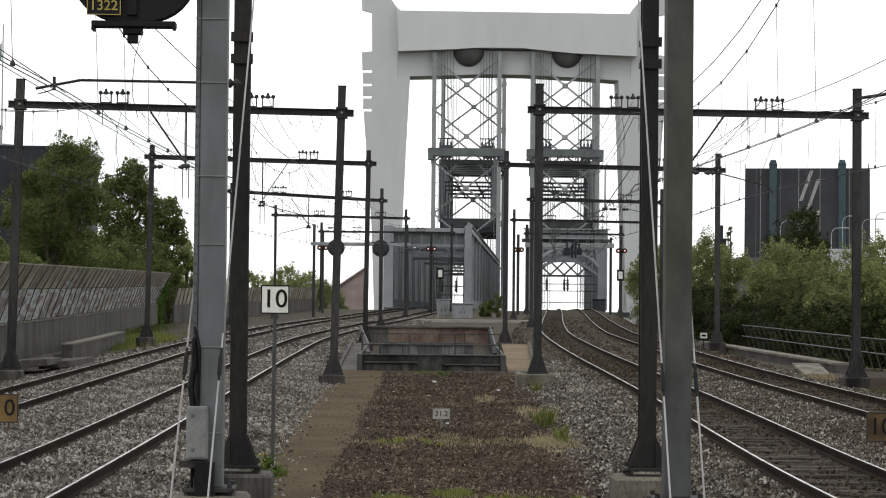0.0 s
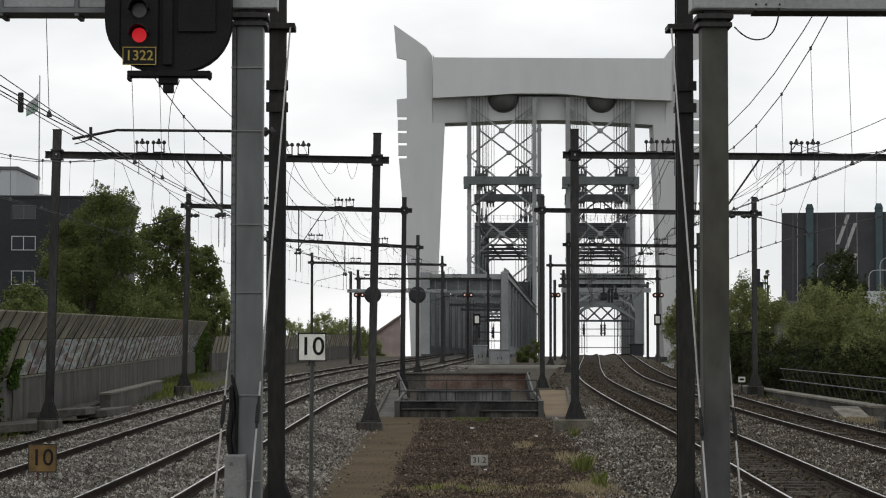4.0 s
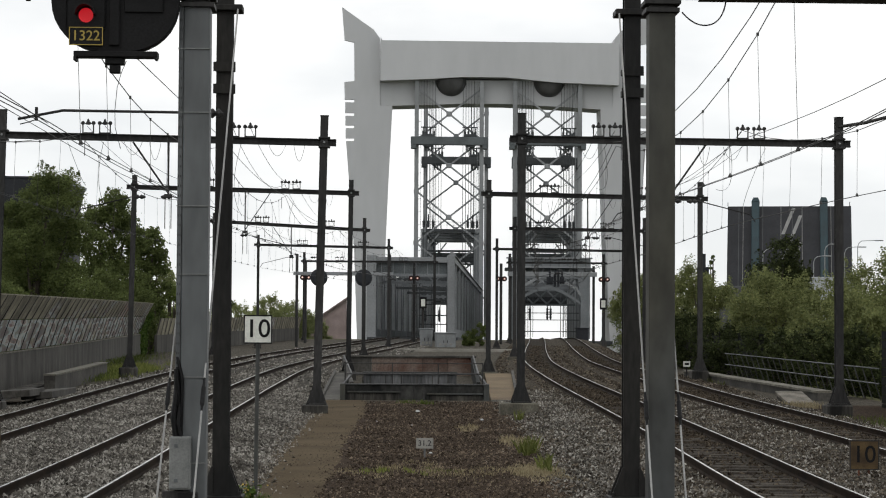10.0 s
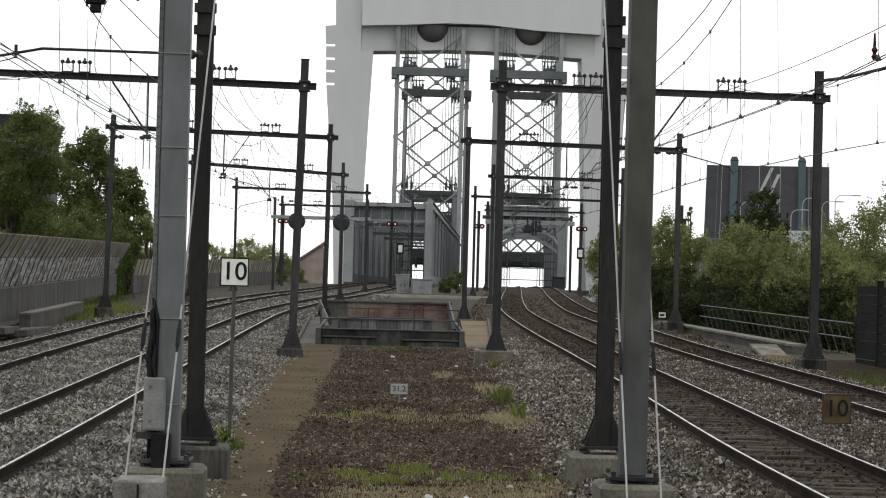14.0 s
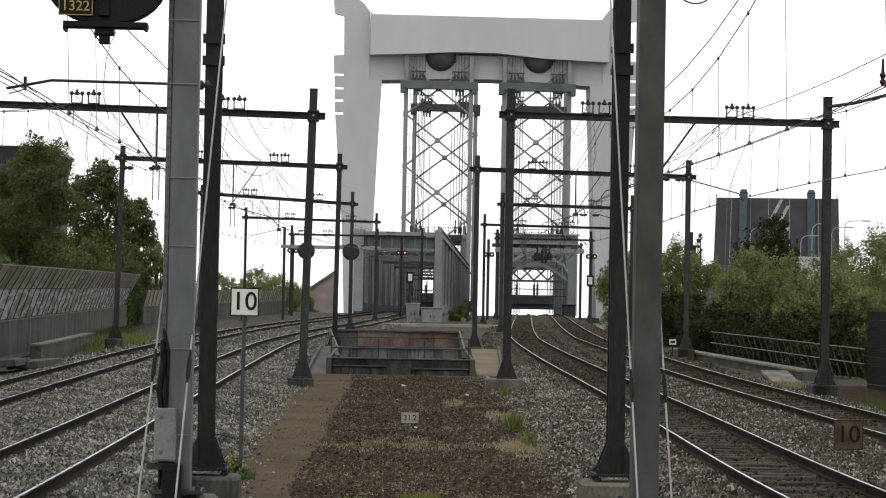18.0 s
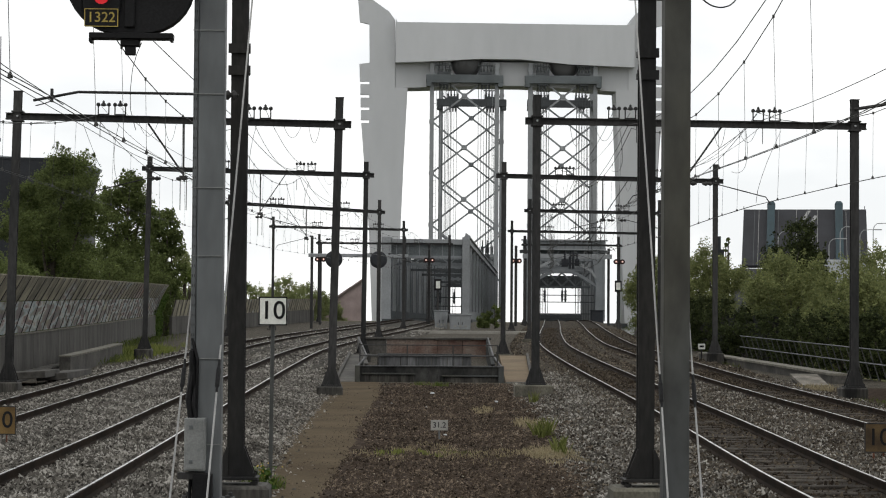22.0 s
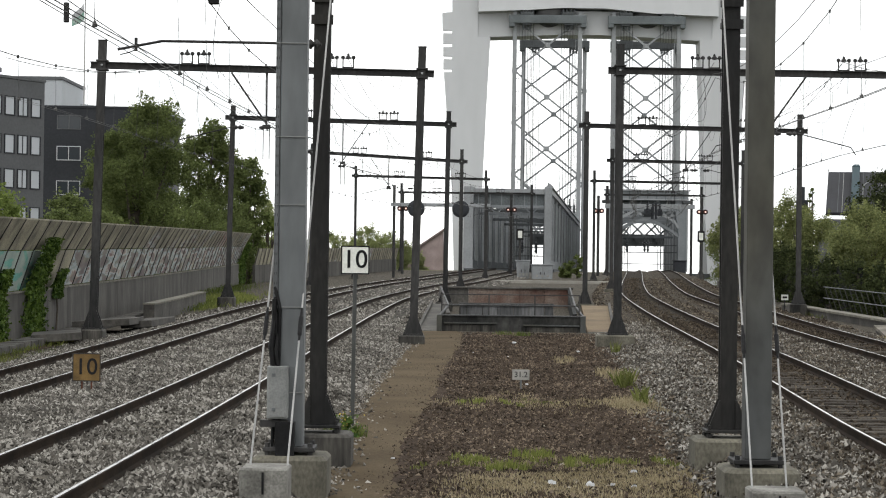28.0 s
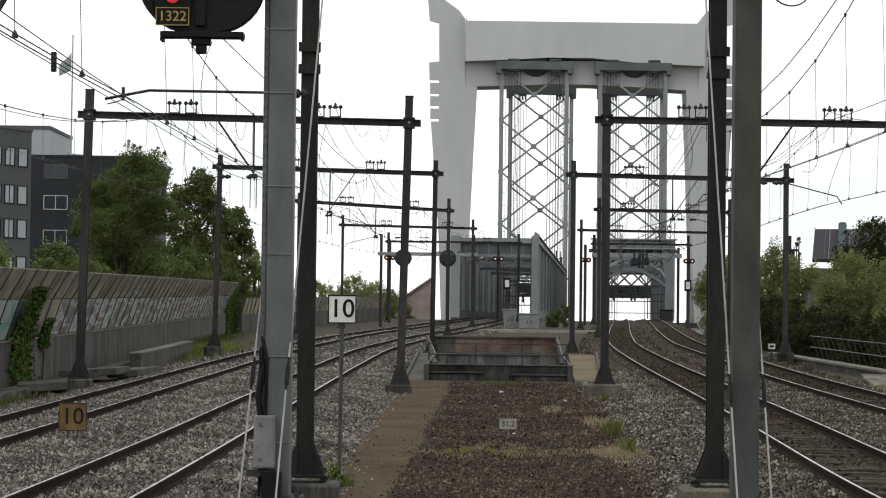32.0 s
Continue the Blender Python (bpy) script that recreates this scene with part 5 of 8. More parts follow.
def build_wires():
    for k, (name, line) in enumerate(TRACKS.items()):
        root = thing("overhead_wires", pose(0, 0, 0), "thin tarnished overhead contact and carrying wires with droppers", "wires", "overhead wires", "")
        contact, carry, feed = [], [], []
        for i in range(len(SUPPORTS) - 1):
            a, b = SUPPORTS[i], SUPPORTS[i + 1]
            n = max(7, int((b - a) / 3.6))
            for j in range(n):
                s = j / n
                y = a + (b - a) * s
                stag = 0.25 * (1 if i % 2 else -1) * (1 - 2 * s)
                x = along(line, y)
                contact.append((x + stag, y, rise(y) + 5.06 + 0.3 * smoothstep(22, 54, y)))
                carry.append((x + stag * 0.6, y, hung(y, NEAR_CARRY[k])))
                feed.append((x + stag * 0.5 + (0.12 if k < 2 else -0.12), y, hung(y, NEAR_FEED[k])))
                if 0 < j:
                    part("dropper", Shape().tube([contact[-1], carry[-1]], 0.0045, 4, caps=False), WIRE, root)
                    part("dropper_clamp", Shape().box(-0.018, 0.018, -0.03, 0.03, -0.03, 0.03, 0, Matrix.Translation(carry[-1])), WIRE, root)
                    part("wire_clamp", Shape().lathe((contact[-1][0], y, contact[-1][2]), [(0.035, -0.01), (0.03, 0.03), (0.01, 0.07)], 6), WIRE, root)
        for dx, dz in ((-0.04, 0.0), (0.04, 0.012)):
            part("contact_wire", Shape().tube([(p[0] + dx, p[1], p[2] + dz) for p in contact], 0.0035 if k == 1 else 0.0075, 5), WIRE, root)
        if k == 0:
            part("joining_wire", Shape().tube([(p[0] + 0.02, p[1], p[2] + 0.14 - 0.02 * (p[1] - 23)) for p in contact if 12 < p[1] < 31], 0.006, 5), WIRE, root)
            part("spacer", Shape().box(-0.03, 0.03, -0.03, 0.03, 0.0, 0.23, 0.01, pose(along(line, 25.4) + 0.0, 25.4, 5.02)), MAST, root, "dark upright line spacer")
        part("carrying_wire", Shape().tube(carry, 0.010, 5), WIRE, root)
        part("feeder_wire", Shape().tube(feed, 0.010, 5), WIRE, root)
        for y in SUPPORTS[2:7]:
            x, z = along(line, y), rise(y)
            side = -1 if k in (0, 3) else 1
            arm = part("registration_arm", Shape().tube([(x + side * 1.6, y, z + 6.05), (x - side * 0.1, y, z + 5.62), (x - side * 0.25, y, z + 5.4)], 0.018, 6), MAST, root)
            part("insulator", Shape().lathe((x + side * 1.5, y, z + 6.0), [(0.03, 0), (0.07, side * 0.06), (0.03, side * 0.12), (0.07, side * 0.18), (0.03, side * 0.3)], 8, "x"), MAST, arm)
            part("hanger", Shape().tube([(x, y, z + 7.7), (x, y, z + 7.2)], 0.012, 5), MAST, root)
            for s, w in ((-0.5, 0.4), (0.55, -0.5)):
                part("jumper", Shape().tube(bow((x + s, y, z + 7.6), (x + s + w, y + 1.2, z + 6.2), (x + s + 0.3 * w, y + 3.4, z + (5.65 if s > 0 else 6.6))), 0.007, 4), WIRE, root)
    # feeders strung from rack to rack, with slack loops
    for xs in ((-7.87, -7.0, -6.2, -5.0), (-3.6, -3.2, -2.2, 0.0), (7.2, 8.2, 11.0, 14.0), (11.5, 12.4, 15.0, 18.0)):
        fd = thing("rack_feeder", pose(0, 0, 0), "thin feeder wires strung between the insulator racks", "wires", "rack feeders")
        stops = (65, 97, 135, 181)
        tops = (8.45, 9.05, 9.45, 10.1)
        for i in range(3):
            for d in (-0.28, 0.24):
                a, b = Vector((xs[i] + d, stops[i], tops[i])), Vector((xs[i + 1] + d, stops[i + 1], tops[i + 1]))
                m = (a + b) / 2
                part("feeder", Shape().tube(bow(a, (m.x, m.y, m.z - (1.5 if d < 0 else 1.05)), b, 18), 0.009, 4), WIRE, fd)
            for d, w, h in ((0.75, 0.55, 0.4), (1.5, 0.35, 0.55)):
                a = Vector((xs[i] + d * (1 if xs[i] < 0 else -1), stops[i] + 0.5, tops[i] - 0.4))
                part("slack_loop", Shape().tube(bow(a, (a.x + w * 0.5, a.y, a.z - 2 * h), (a.x + w, a.y, a.z), 10), 0.006, 4), WIRE, fd)
    drop = thing("hanging_cable", pose(0, 44, 0), "slack thin cable hanging below the line", "cable", "hanging cables")
    part("cable", Shape().tube([(-4.75, 0, 7.74), (-4.85, 0, 7.5), (-4.93, 0, 7.2), (-4.97, 0, 6.75), (-4.96, 0, 6.4), (-4.85, 0, 5.98)], 0.007, 5), BLACK, drop)
    cross = thing("cross_wire", pose(0, 56, 0), "thin slack wire strung across to the gantry", "wire")
    part("wire", Shape().tube(bow((-11.6, 0, 7.5), (-9.6, 0, 6.95), (-8.0, 0, 7.27)), 0.008, 4), WIRE, cross)


# ---- the street gap between the tracks ----
def build_underpass():
    pit = thing("underpass_opening", pose(0, 0, 0), "concrete-walled street opening between the tracks with a dark parapet", "underpass")
    for xa, xb, m in ((-0.45, -0.95, CONCRETE_DARK), (4.1, 5.15, STEEL_DARK_FENCE)):
        for k in range(3):
            y0, y1 = 79.2 + k * 8.45, 79.2 + k * 8.45 + 8.43
            x0, x1 = xa + (xb - xa) * (y0 - 79.2) / 25.3, xa + (xb - xa) * (y1 - 79.2) / 25.3
            za, zb = 0.7 + (y0 - 79) * 0.027, 0.7 + (y1 - 79) * 0.027
            part("side_wall", Shape().add([(x0, y0, -3), (x0 + 0.14, y0, -3), (x1 + 0.14, y1, -3), (x1, y1, -3), (x0, y0, za), (x0 + 0.14, y0, za), (x1 + 0.14, y1, zb), (x1, y1, zb)],
                                          [(0, 3, 2, 1), (4, 5, 6, 7), (0, 1, 5, 4), (1, 2, 6, 5), (2, 3, 7, 6), (3, 0, 4, 7)]), m, pit)
    part("inner_rim", Shape().box(-0.45, 4.2, 79, 79.12, 0.97, 1.03, 0.01), RIM, pit, "dark steel inner rim")
    for xa, xb, xc in ((-0.72, -0.38, -0.88), (4.3, 4.17, 5.22)):
        part("side_rim", Shape().bar((xa, 75.15, 0.6), (xb, 79, 0.98), 0.06, 0.08), RIM, pit)
        part("side_rim", Shape().bar((xb, 79.2, 0.98), (xc, 104, 1.46), 0.06, 0.08), RIM, pit)
        part("side_panel", Shape().box(min(xa, xb), max(xa, xb) + (0.3 if xa < 0 else -0.3), 75.2, 79, -3, 0.5), CONCRETE_DARK, pit)
    for i in range(5):
        x0 = -0.75 + i * 1.2
        part("brick_panel", Shape().box(x0, x0 + 1.185, 104.6, 105.0, -3.0, 1.38, 0.01), BRICK_RED if i > 0 else CONCRETE_DARK, pit, "reddish brick facing" if i > 0 else "")
    part("coping", Shape().box(-0.85, 5.4, 104.5, 105.1, 1.384, 1.48, 0.02), CONCRETE_DARK, pit)
    part("cross_beam", Shape().box(0.05, 3.76, 88, 89.2, -0.2, 0.84, 0.03), CONCRETE_STREAKED, pit, "streaked grey concrete cross wall")
    for i in range(6):
        part("wall_joint", Shape().box(0.3 + i * 0.62, 0.33 + i * 0.62, 87.96, 87.998, -0.2, 0.8), CONCRETE_BLACK, pit)
    part("cross_beam_cap", Shape().box(0.02, 3.8, 87.9, 89.3, 0.844, 0.93, 0.02), STEEL_DARK_FENCE, pit)
    part("floor", Shape().box(-0.4, 4.2, 75.4, 104.5, -3.2, -3.0), CONCRETE_DARK, pit)
    plate = part("parapet", Shape().box(-0.72, 4.3, 75.0, 75.12, -0.1, 0.68, 0.01), PARAPET, pit, "dark steel parapet plate")
    part("parapet_cap", Shape().box(-0.74, 4.32, 74.95, 75.17, 0.684, 0.725, 0.01), RIM, plate)
    for x0, x1, z in ((-0.5, 1.3, 0.42), (2.2, 4.1, 0.36)):
        part("parapet_ledge", Shape().box(x0, x1, 74.9, 74.998, z, z + 0.05, 0.008), GALVA_STAINED, plate, "worn pale ledge")
        part("recess_panel", Shape().box(x0 + 0.05, x1 - 0.05, 74.97, 74.998, -0.05, z - 0.03), CONCRETE_BLACK, plate)
    for x in (-0.66, 4.22):
        part("corner_post", Shape().box(x - 0.09, x + 0.09, 74.86, 74.998, -0.1, 0.72, 0.02), GALVA_STAINED, plate)
    for x in (1.75, 2.1):
        part("parapet_rib", Shape().box(x - 0.03, x + 0.03, 74.95, 75.0, -0.1, 0.68), MAST, plate)
    rail = thing("railing", pose(0, 0, 0), "dark steel tube railing round the street opening", "railing")
    for z in (1.02, 1.40):
        part("rail", Shape().tube([(-0.6, 77, z), (4.2, 77, z)], 0.02, 6), MAST, rail)
    for x in (-0.6, 1.05, 2.65, 4.2):
        part("post", Shape().tube([(x, 77, 0.1), (x, 77, 1.42)], 0.022, 6), MAST, rail)
    for x0, x1, s in ((-1.38, -0.76, -1), (4.36, 5.25, 1)):
        w = Shape()
        a = [(x0, 74.6, 0.0), (x1, 74.6, 0.0), (x1, 74.6, 0.2), (x0, 74.6, 0.2)]
        e = 0.3 if s < 0 else 0.52
        b = [(x0 + e, 88, 0.1), (x1 + 2 * e - 0.3, 88, 0.1), (x1 + 2 * e - 0.3, 88, 0.9), (x0 + e, 88, 0.9)]
        w.add(a + b, [(0, 1, 2, 3), (7, 6, 5, 4), (0, 4, 5, 1), (1, 5, 6, 2), (2, 6, 7, 3), (3, 7, 4, 0)])
        wing = solid("wing_wall", w, CONCRETE_DARK if s < 0 else PATH_CONC, "sloping pale concrete wing wall beside the parapet", "wall", "wing walls")
        part("front_face", Shape().box(x0, x1, 74.55, 74.597, -0.05, 0.205), ANCHOR, wing, "paler front face")
        xe, xf = (x0, x0 + e) if s < 0 else (x1, x1 + 2 * e - 0.3)
        part("edge_kerb", Shape().bar((xe, 74.6, 0.2), (xf, 88, 0.94), 0.1, 0.16), CONCRETE_DARK, wing, "darker edge kerb")
    solid("concrete_kerb", Shape().box(1.9, 11.6, 170, 171.2, 1.0, 1.56, 0.03), CONCRETE_PALE, "long pale concrete kerb across the median", "kerb")
    for x0, x1, y0, z1, flare in ((5.0, 6.2, 194.0, 3.15, 0.14), (6.3, 8.15, 192.0, 2.8, 0.06)):
        cab = thing("relay_cabinet", pose(x0, y0, 1.35), "grey sheet-metal relay cabinet with panel doors beside the track", "cabinet", "relay cabinets")
        w, h = x1 - x0, z1 - 1.35
        body = Shape().prism([(flare, 0), (w - flare, 0), (w, h), (0, h)], 0, 1.3)
        part("body", body, CABINET_FAR, cab)
        part("roof", Shape().box(-0.07, w + 0.07, -0.07, 1.37, h + 0.003, h + 0.11, 0.03), CABINET_FAR, cab)
        part("plinth", Shape().box(flare - 0.04, w - flare + 0.04, -0.08, 1.38, -0.12, 0.1, 0.02), CONCRETE_DARK, cab)
        for k in range(2):
            a, b = flare + 0.08 + k * (w / 2 - flare), w / 2 - 0.05 + k * (w / 2 - flare)
            door = part("door", Shape().box(a, b, -0.03, -0.004, 0.2, h - 0.12, 0.008), CABINET_FAR, cab)
            part("handle", Shape().box(b - 0.14 if k == 0 else a + 0.06, b - 0.08 if k == 0 else a + 0.12, -0.07, -0.033, h * 0.45, h * 0.6), MAST, door)
        for k in range(3):
            part("stain_plate", Shape().box(w * (0.2 + 0.25 * k), w * (0.2 + 0.25 * k) + 0.18, -0.045, -0.033, h * 0.3, h * 0.42), PLATE_GREY, cab, "small weathered plate")


RIM = material("worn_grey_steel_rim", (0.045, 0.046, 0.047), 0.6, 0, 0.8, 0.3, 0.05, (0.085, 0.086, 0.086))
PARAPET = material("blotched_dark_plate", (0.018, 0.0185, 0.018), 0.85, 0, 0.9, 0.35, 0.1, (0.062, 0.062, 0.058), 7.0, gloss=0.15, streak=0.6)
CONCRETE_STREAKED = material("streaked_grey_concrete", (0.07, 0.072, 0.074), 0.85, 0, 0.8, 0.35, 0.1, (0.15, 0.152, 0.155), 8.0, streak=0.15)
PATH_CONC = material("yellowish_stained_concrete", (0.12, 0.084, 0.048), 0.9, 0, 1.2, 0.2, 0.2, (0.16, 0.12, 0.072), 20.0)
CABINET_FAR = material("grey_cabinet_paint", (0.19, 0.2, 0.205), 0.6, 0, 1.0, 0.15, 0.02)


# ---- signals by the bridges ----
def far_signal(x, y, z, label, lamp=True, base=1.5):
    root = thing("signal", pose(x, y, 0), label, "signal", "signals before the bridges")
    part("post", Shape().tube([(0, 0.3, base), (0, 0.3, z + 1.5)], 0.14, 8), MAST, root)
    if lamp:
        part("backplate", Shape().box(-0.52, 0.52, -0.05, 0.2, z - 0.2, z + 0.2, 0.08), BLACK, root)
        for s in (-0.31, 0.31):
            part("lamp_housing", Shape().lathe((s, 0.2, z), [(0.25, 0.0), (0.25, -0.3)], 16, "y"), LAMP_RED_RIM, root)
            part("lens", Shape().lathe((s, -0.12, z), [(0.085, 0.0), (0.085, -0.03)], 12, "y"), LAMP_PALE, root, "lit pale lens")
    else:
        part("disc", Shape().lathe((0, 0.1, z), [(0.7, 0.0), (0.74, -0.1), (0.7, -0.3), (0.5, -0.4)], 20, "y"), FACADE_DARK, root, "rounded back of the signal")
        part("bracket", Shape().box(-0.25, 0.25, 0.1, 0.35, z - 0.2, z + 0.2), MAST, root)
    return root


def build_far_signals():
    for x in (-5.6, 5.0, 13.5, 23.6):
        far_signal(x, 215, 8.26, "black twin-lamp signal on a slim post", True)
    for x in (-3.75, 0.05):
        far_signal(x, 188, 7.5, "black round-backed signal seen from behind", False)
    for xa, xb, y in ((-6.0, 2.6, 190), (14.2, 23.0, 216)):
        bar = thing("signal_bar", pose(0, y, 0), "pale grey steel cross bar carrying signals", "cross bar", "signal bars")
        part("bar", Shape().box(xa, xb, 0.0, 0.25, 7.75, 8.05, 0.03) if xa < 0 else Shape().box(xa, xb, 0, 0.25, 8.55, 9.0, 0.03), TRUSS_LIGHT, bar)
        for x in (xa + 0.3, xb - 0.3):
            part("post", Shape().box(x - 0.12, x + 0.12, 0.27, 0.5, 1.5, 9.6), MAST, bar)
    for x in (5.85, 23.4):
        sgn = thing("route_plate", pose(x, 214, 0), "small white plate in a black frame on a post", "sign", "white plates")
        part("post", Shape().tube([(0, 0.1, 1.5), (0, 0.1, 6.4)], 0.1, 6), MAST, sgn)
        part("frame", Shape().box(-0.34, 0.34, -0.1, 0.05, 5.3, 6.4, 0.03), BLACK, sgn)
        part("plate", Shape().box(-0.2, 0.2, -0.13, -0.104, 5.5, 6.2), WHITE, sgn)
    bx = thing("equipment_box", pose(28.4, 284, 2.2), "dark steel equipment box beside the bridge end", "equipment")
    part("box", Shape().box(-0.8, 0.8, 0, 1.4, 0, 1.6, 0.08), FACADE_DARK, bx)
    part("lid", Shape().box(-0.9, 0.9, -0.1, 1.5, 1.6, 1.75, 0.05), FACADE_DARK, bx)
    for x in (5.0,):
        ld = thing("ladder", pose(x, 214.6, 1.5), "dark steel ladder on the signal post", "ladder")
        for sx in (-0.22, 0.22):
            part("stile", Shape().bar((sx, 0, 0), (sx, 0, 6.3), 0.06, 0.06), MAST, ld)
        for i in range(15):
            part("rung", Shape().bar((-0.22, 0, 0.4 + i * 0.4), (0.22, 0, 0.4 + i * 0.4), 0.05, 0.05), MAST, ld)
    rack = thing("equipment_rack", pose(19.0, 215.4, 0), "black catenary clamps and boxes hung on the signal bar", "equipment")
    for x0, x1, z0, z1 in ((-1.0, -0.35, 7.75, 8.5), (-0.3, -0.05, 7.55, 8.75), (0.05, 0.25, 7.55, 9.2), (0.3, 0.75, 7.85, 8.5)):
        part("box", Shape().box(x0, x1, 0.1, 0.55, z0, z1, 0.05), FACADE_DARK, rack)
    for x in (-0.7, -0.15, 0.5):
        part("insulator", Shape().lathe((x, 0.0, 8.6), [(0.04, 0.7), (0.05, 0.5)] + [(0.13 if k % 2 else 0.06, 0.45 - 0.1 * k) for k in range(8)], 8), FACADE_DARK, rack)
    part("clamp_arm", Shape().bar((-1.1, 0.05, 8.0), (0.85, 0.05, 8.05), 0.12, 0.14, up=(0, 1, 0)), FACADE_DARK, rack)


# ---- left side: barrier, plants, buildings ----
PANEL = material("streaked_grey_barrier_panel", (0.15, 0.138, 0.105), 0.85, 0, 0.8, 0.32, 0.15, (0.29, 0.268, 0.195), streak=0.6)


def painted_panel(name, hues, scale, cover):
    """Faded spray paint over grey panels: lettering-sized blotches that run on from panel to panel. cover: how much of it is painted."""
    m = PANEL.copy()
    m.name = name
    n, l = m.node_tree.nodes, m.node_tree.links
    p = n["Principled BSDF"]
    old = p.inputs["Base Color"].links[0].from_socket
    geo = n.new("ShaderNodeNewGeometry")
    mp = n.new("ShaderNodeMapping")
    mp.inputs["Scale"].default_value = (0.0, 0.26, 1.3)
    mp.inputs["Rotation"].default_value = (0.5, 0, 0)
    l.new(geo.outputs["Position"], mp.inputs["Vector"])
    wob = n.new("ShaderNodeTexNoise")
    wob.inputs["Scale"].default_value, wob.inputs["Detail"].default_value, wob.inputs["Distortion"].default_value = scale, 9.0, 0.4
    l.new(mp.outputs["Vector"], wob.inputs["Vector"])
    ramp = n.new("ShaderNodeValToRGB")
    e = ramp.color_ramp.elements
    e[0].position, e[0].color = 0.3, (*hues[0], 1)
    e[1].position, e[1].color = 0.4, (*hues[1], 1)
    for i, h in enumerate(hues[2:]):
        el = e.new(0.44 + 0.05 * i)
        el.color = (*h, 1)
    l.new(wob.outputs["Fac"], ramp.inputs["Fac"])
    where = n.new("ShaderNodeTexNoise")
    where.inputs["Scale"].default_value, where.inputs["Detail"].default_value = 0.9, 5.0
    l.new(mp.outputs["Vector"], where.inputs["Vector"])
    lim = n.new("ShaderNodeMapRange")
    lim.inputs["From Min"].default_value, lim.inputs["From Max"].default_value = 0.62 - 0.3 * cover, 0.74 - 0.3 * cover
    lim.inputs["To Max"].default_value = 0.6
    l.new(where.outputs["Fac"], lim.inputs["Value"])
    mix = n.new("ShaderNodeMix")
    mix.data_type = "RGBA"
    l.new(lim.outputs["Result"], mix.inputs["Factor"])
    l.new(old, mix.inputs["A"])
    l.new(ramp.outputs["Color"], mix.inputs["B"])
    l.new(mix.outputs["Result"], p.inputs["Base Color"])
    return m


TAGS = [(0.08, 0.055, 0.07), (0.15, 0.12, 0.145), (0.16, 0.155, 0.14), (0.33, 0.42, 0.46), (0.50, 0.51, 0.50), (0.19, 0.085, 0.095), (0.10, 0.10, 0.12)]
PANEL_PAINT = painted_panel("spray_painted_panel", TAGS, 1.5, 1.0)
PANEL_TAGGED = painted_panel("sparsely_sprayed_panel", TAGS, 2.4, 0.35)
PANEL_TEAL = painted_panel("teal_sprayed_panel", [(0.07, 0.36, 0.31), (0.10, 0.44, 0.38), (0.08, 0.38, 0.33), (0.3, 0.4, 0.38)], 2.0, 1.6)
PANEL_RED = painted_panel("red_sprayed_panel", [(0.26, 0.07, 0.07), (0.3, 0.09, 0.09), (0.2, 0.06, 0.07), (0.3, 0.25, 0.24)], 2.0, 0.9)
LEDGE = material("pale_wall_ledge", (0.13, 0.122, 0.10), 0.9, 0, 0.6, 0.3, 0.1, (0.18, 0.17, 0.14))
BARRIER = [(-12.9, 30), (-12.95, 62), (-13.15, 75), (-13.4, 90), (-14.2, 120), (-15.2, 148), (-16.6, 178)]


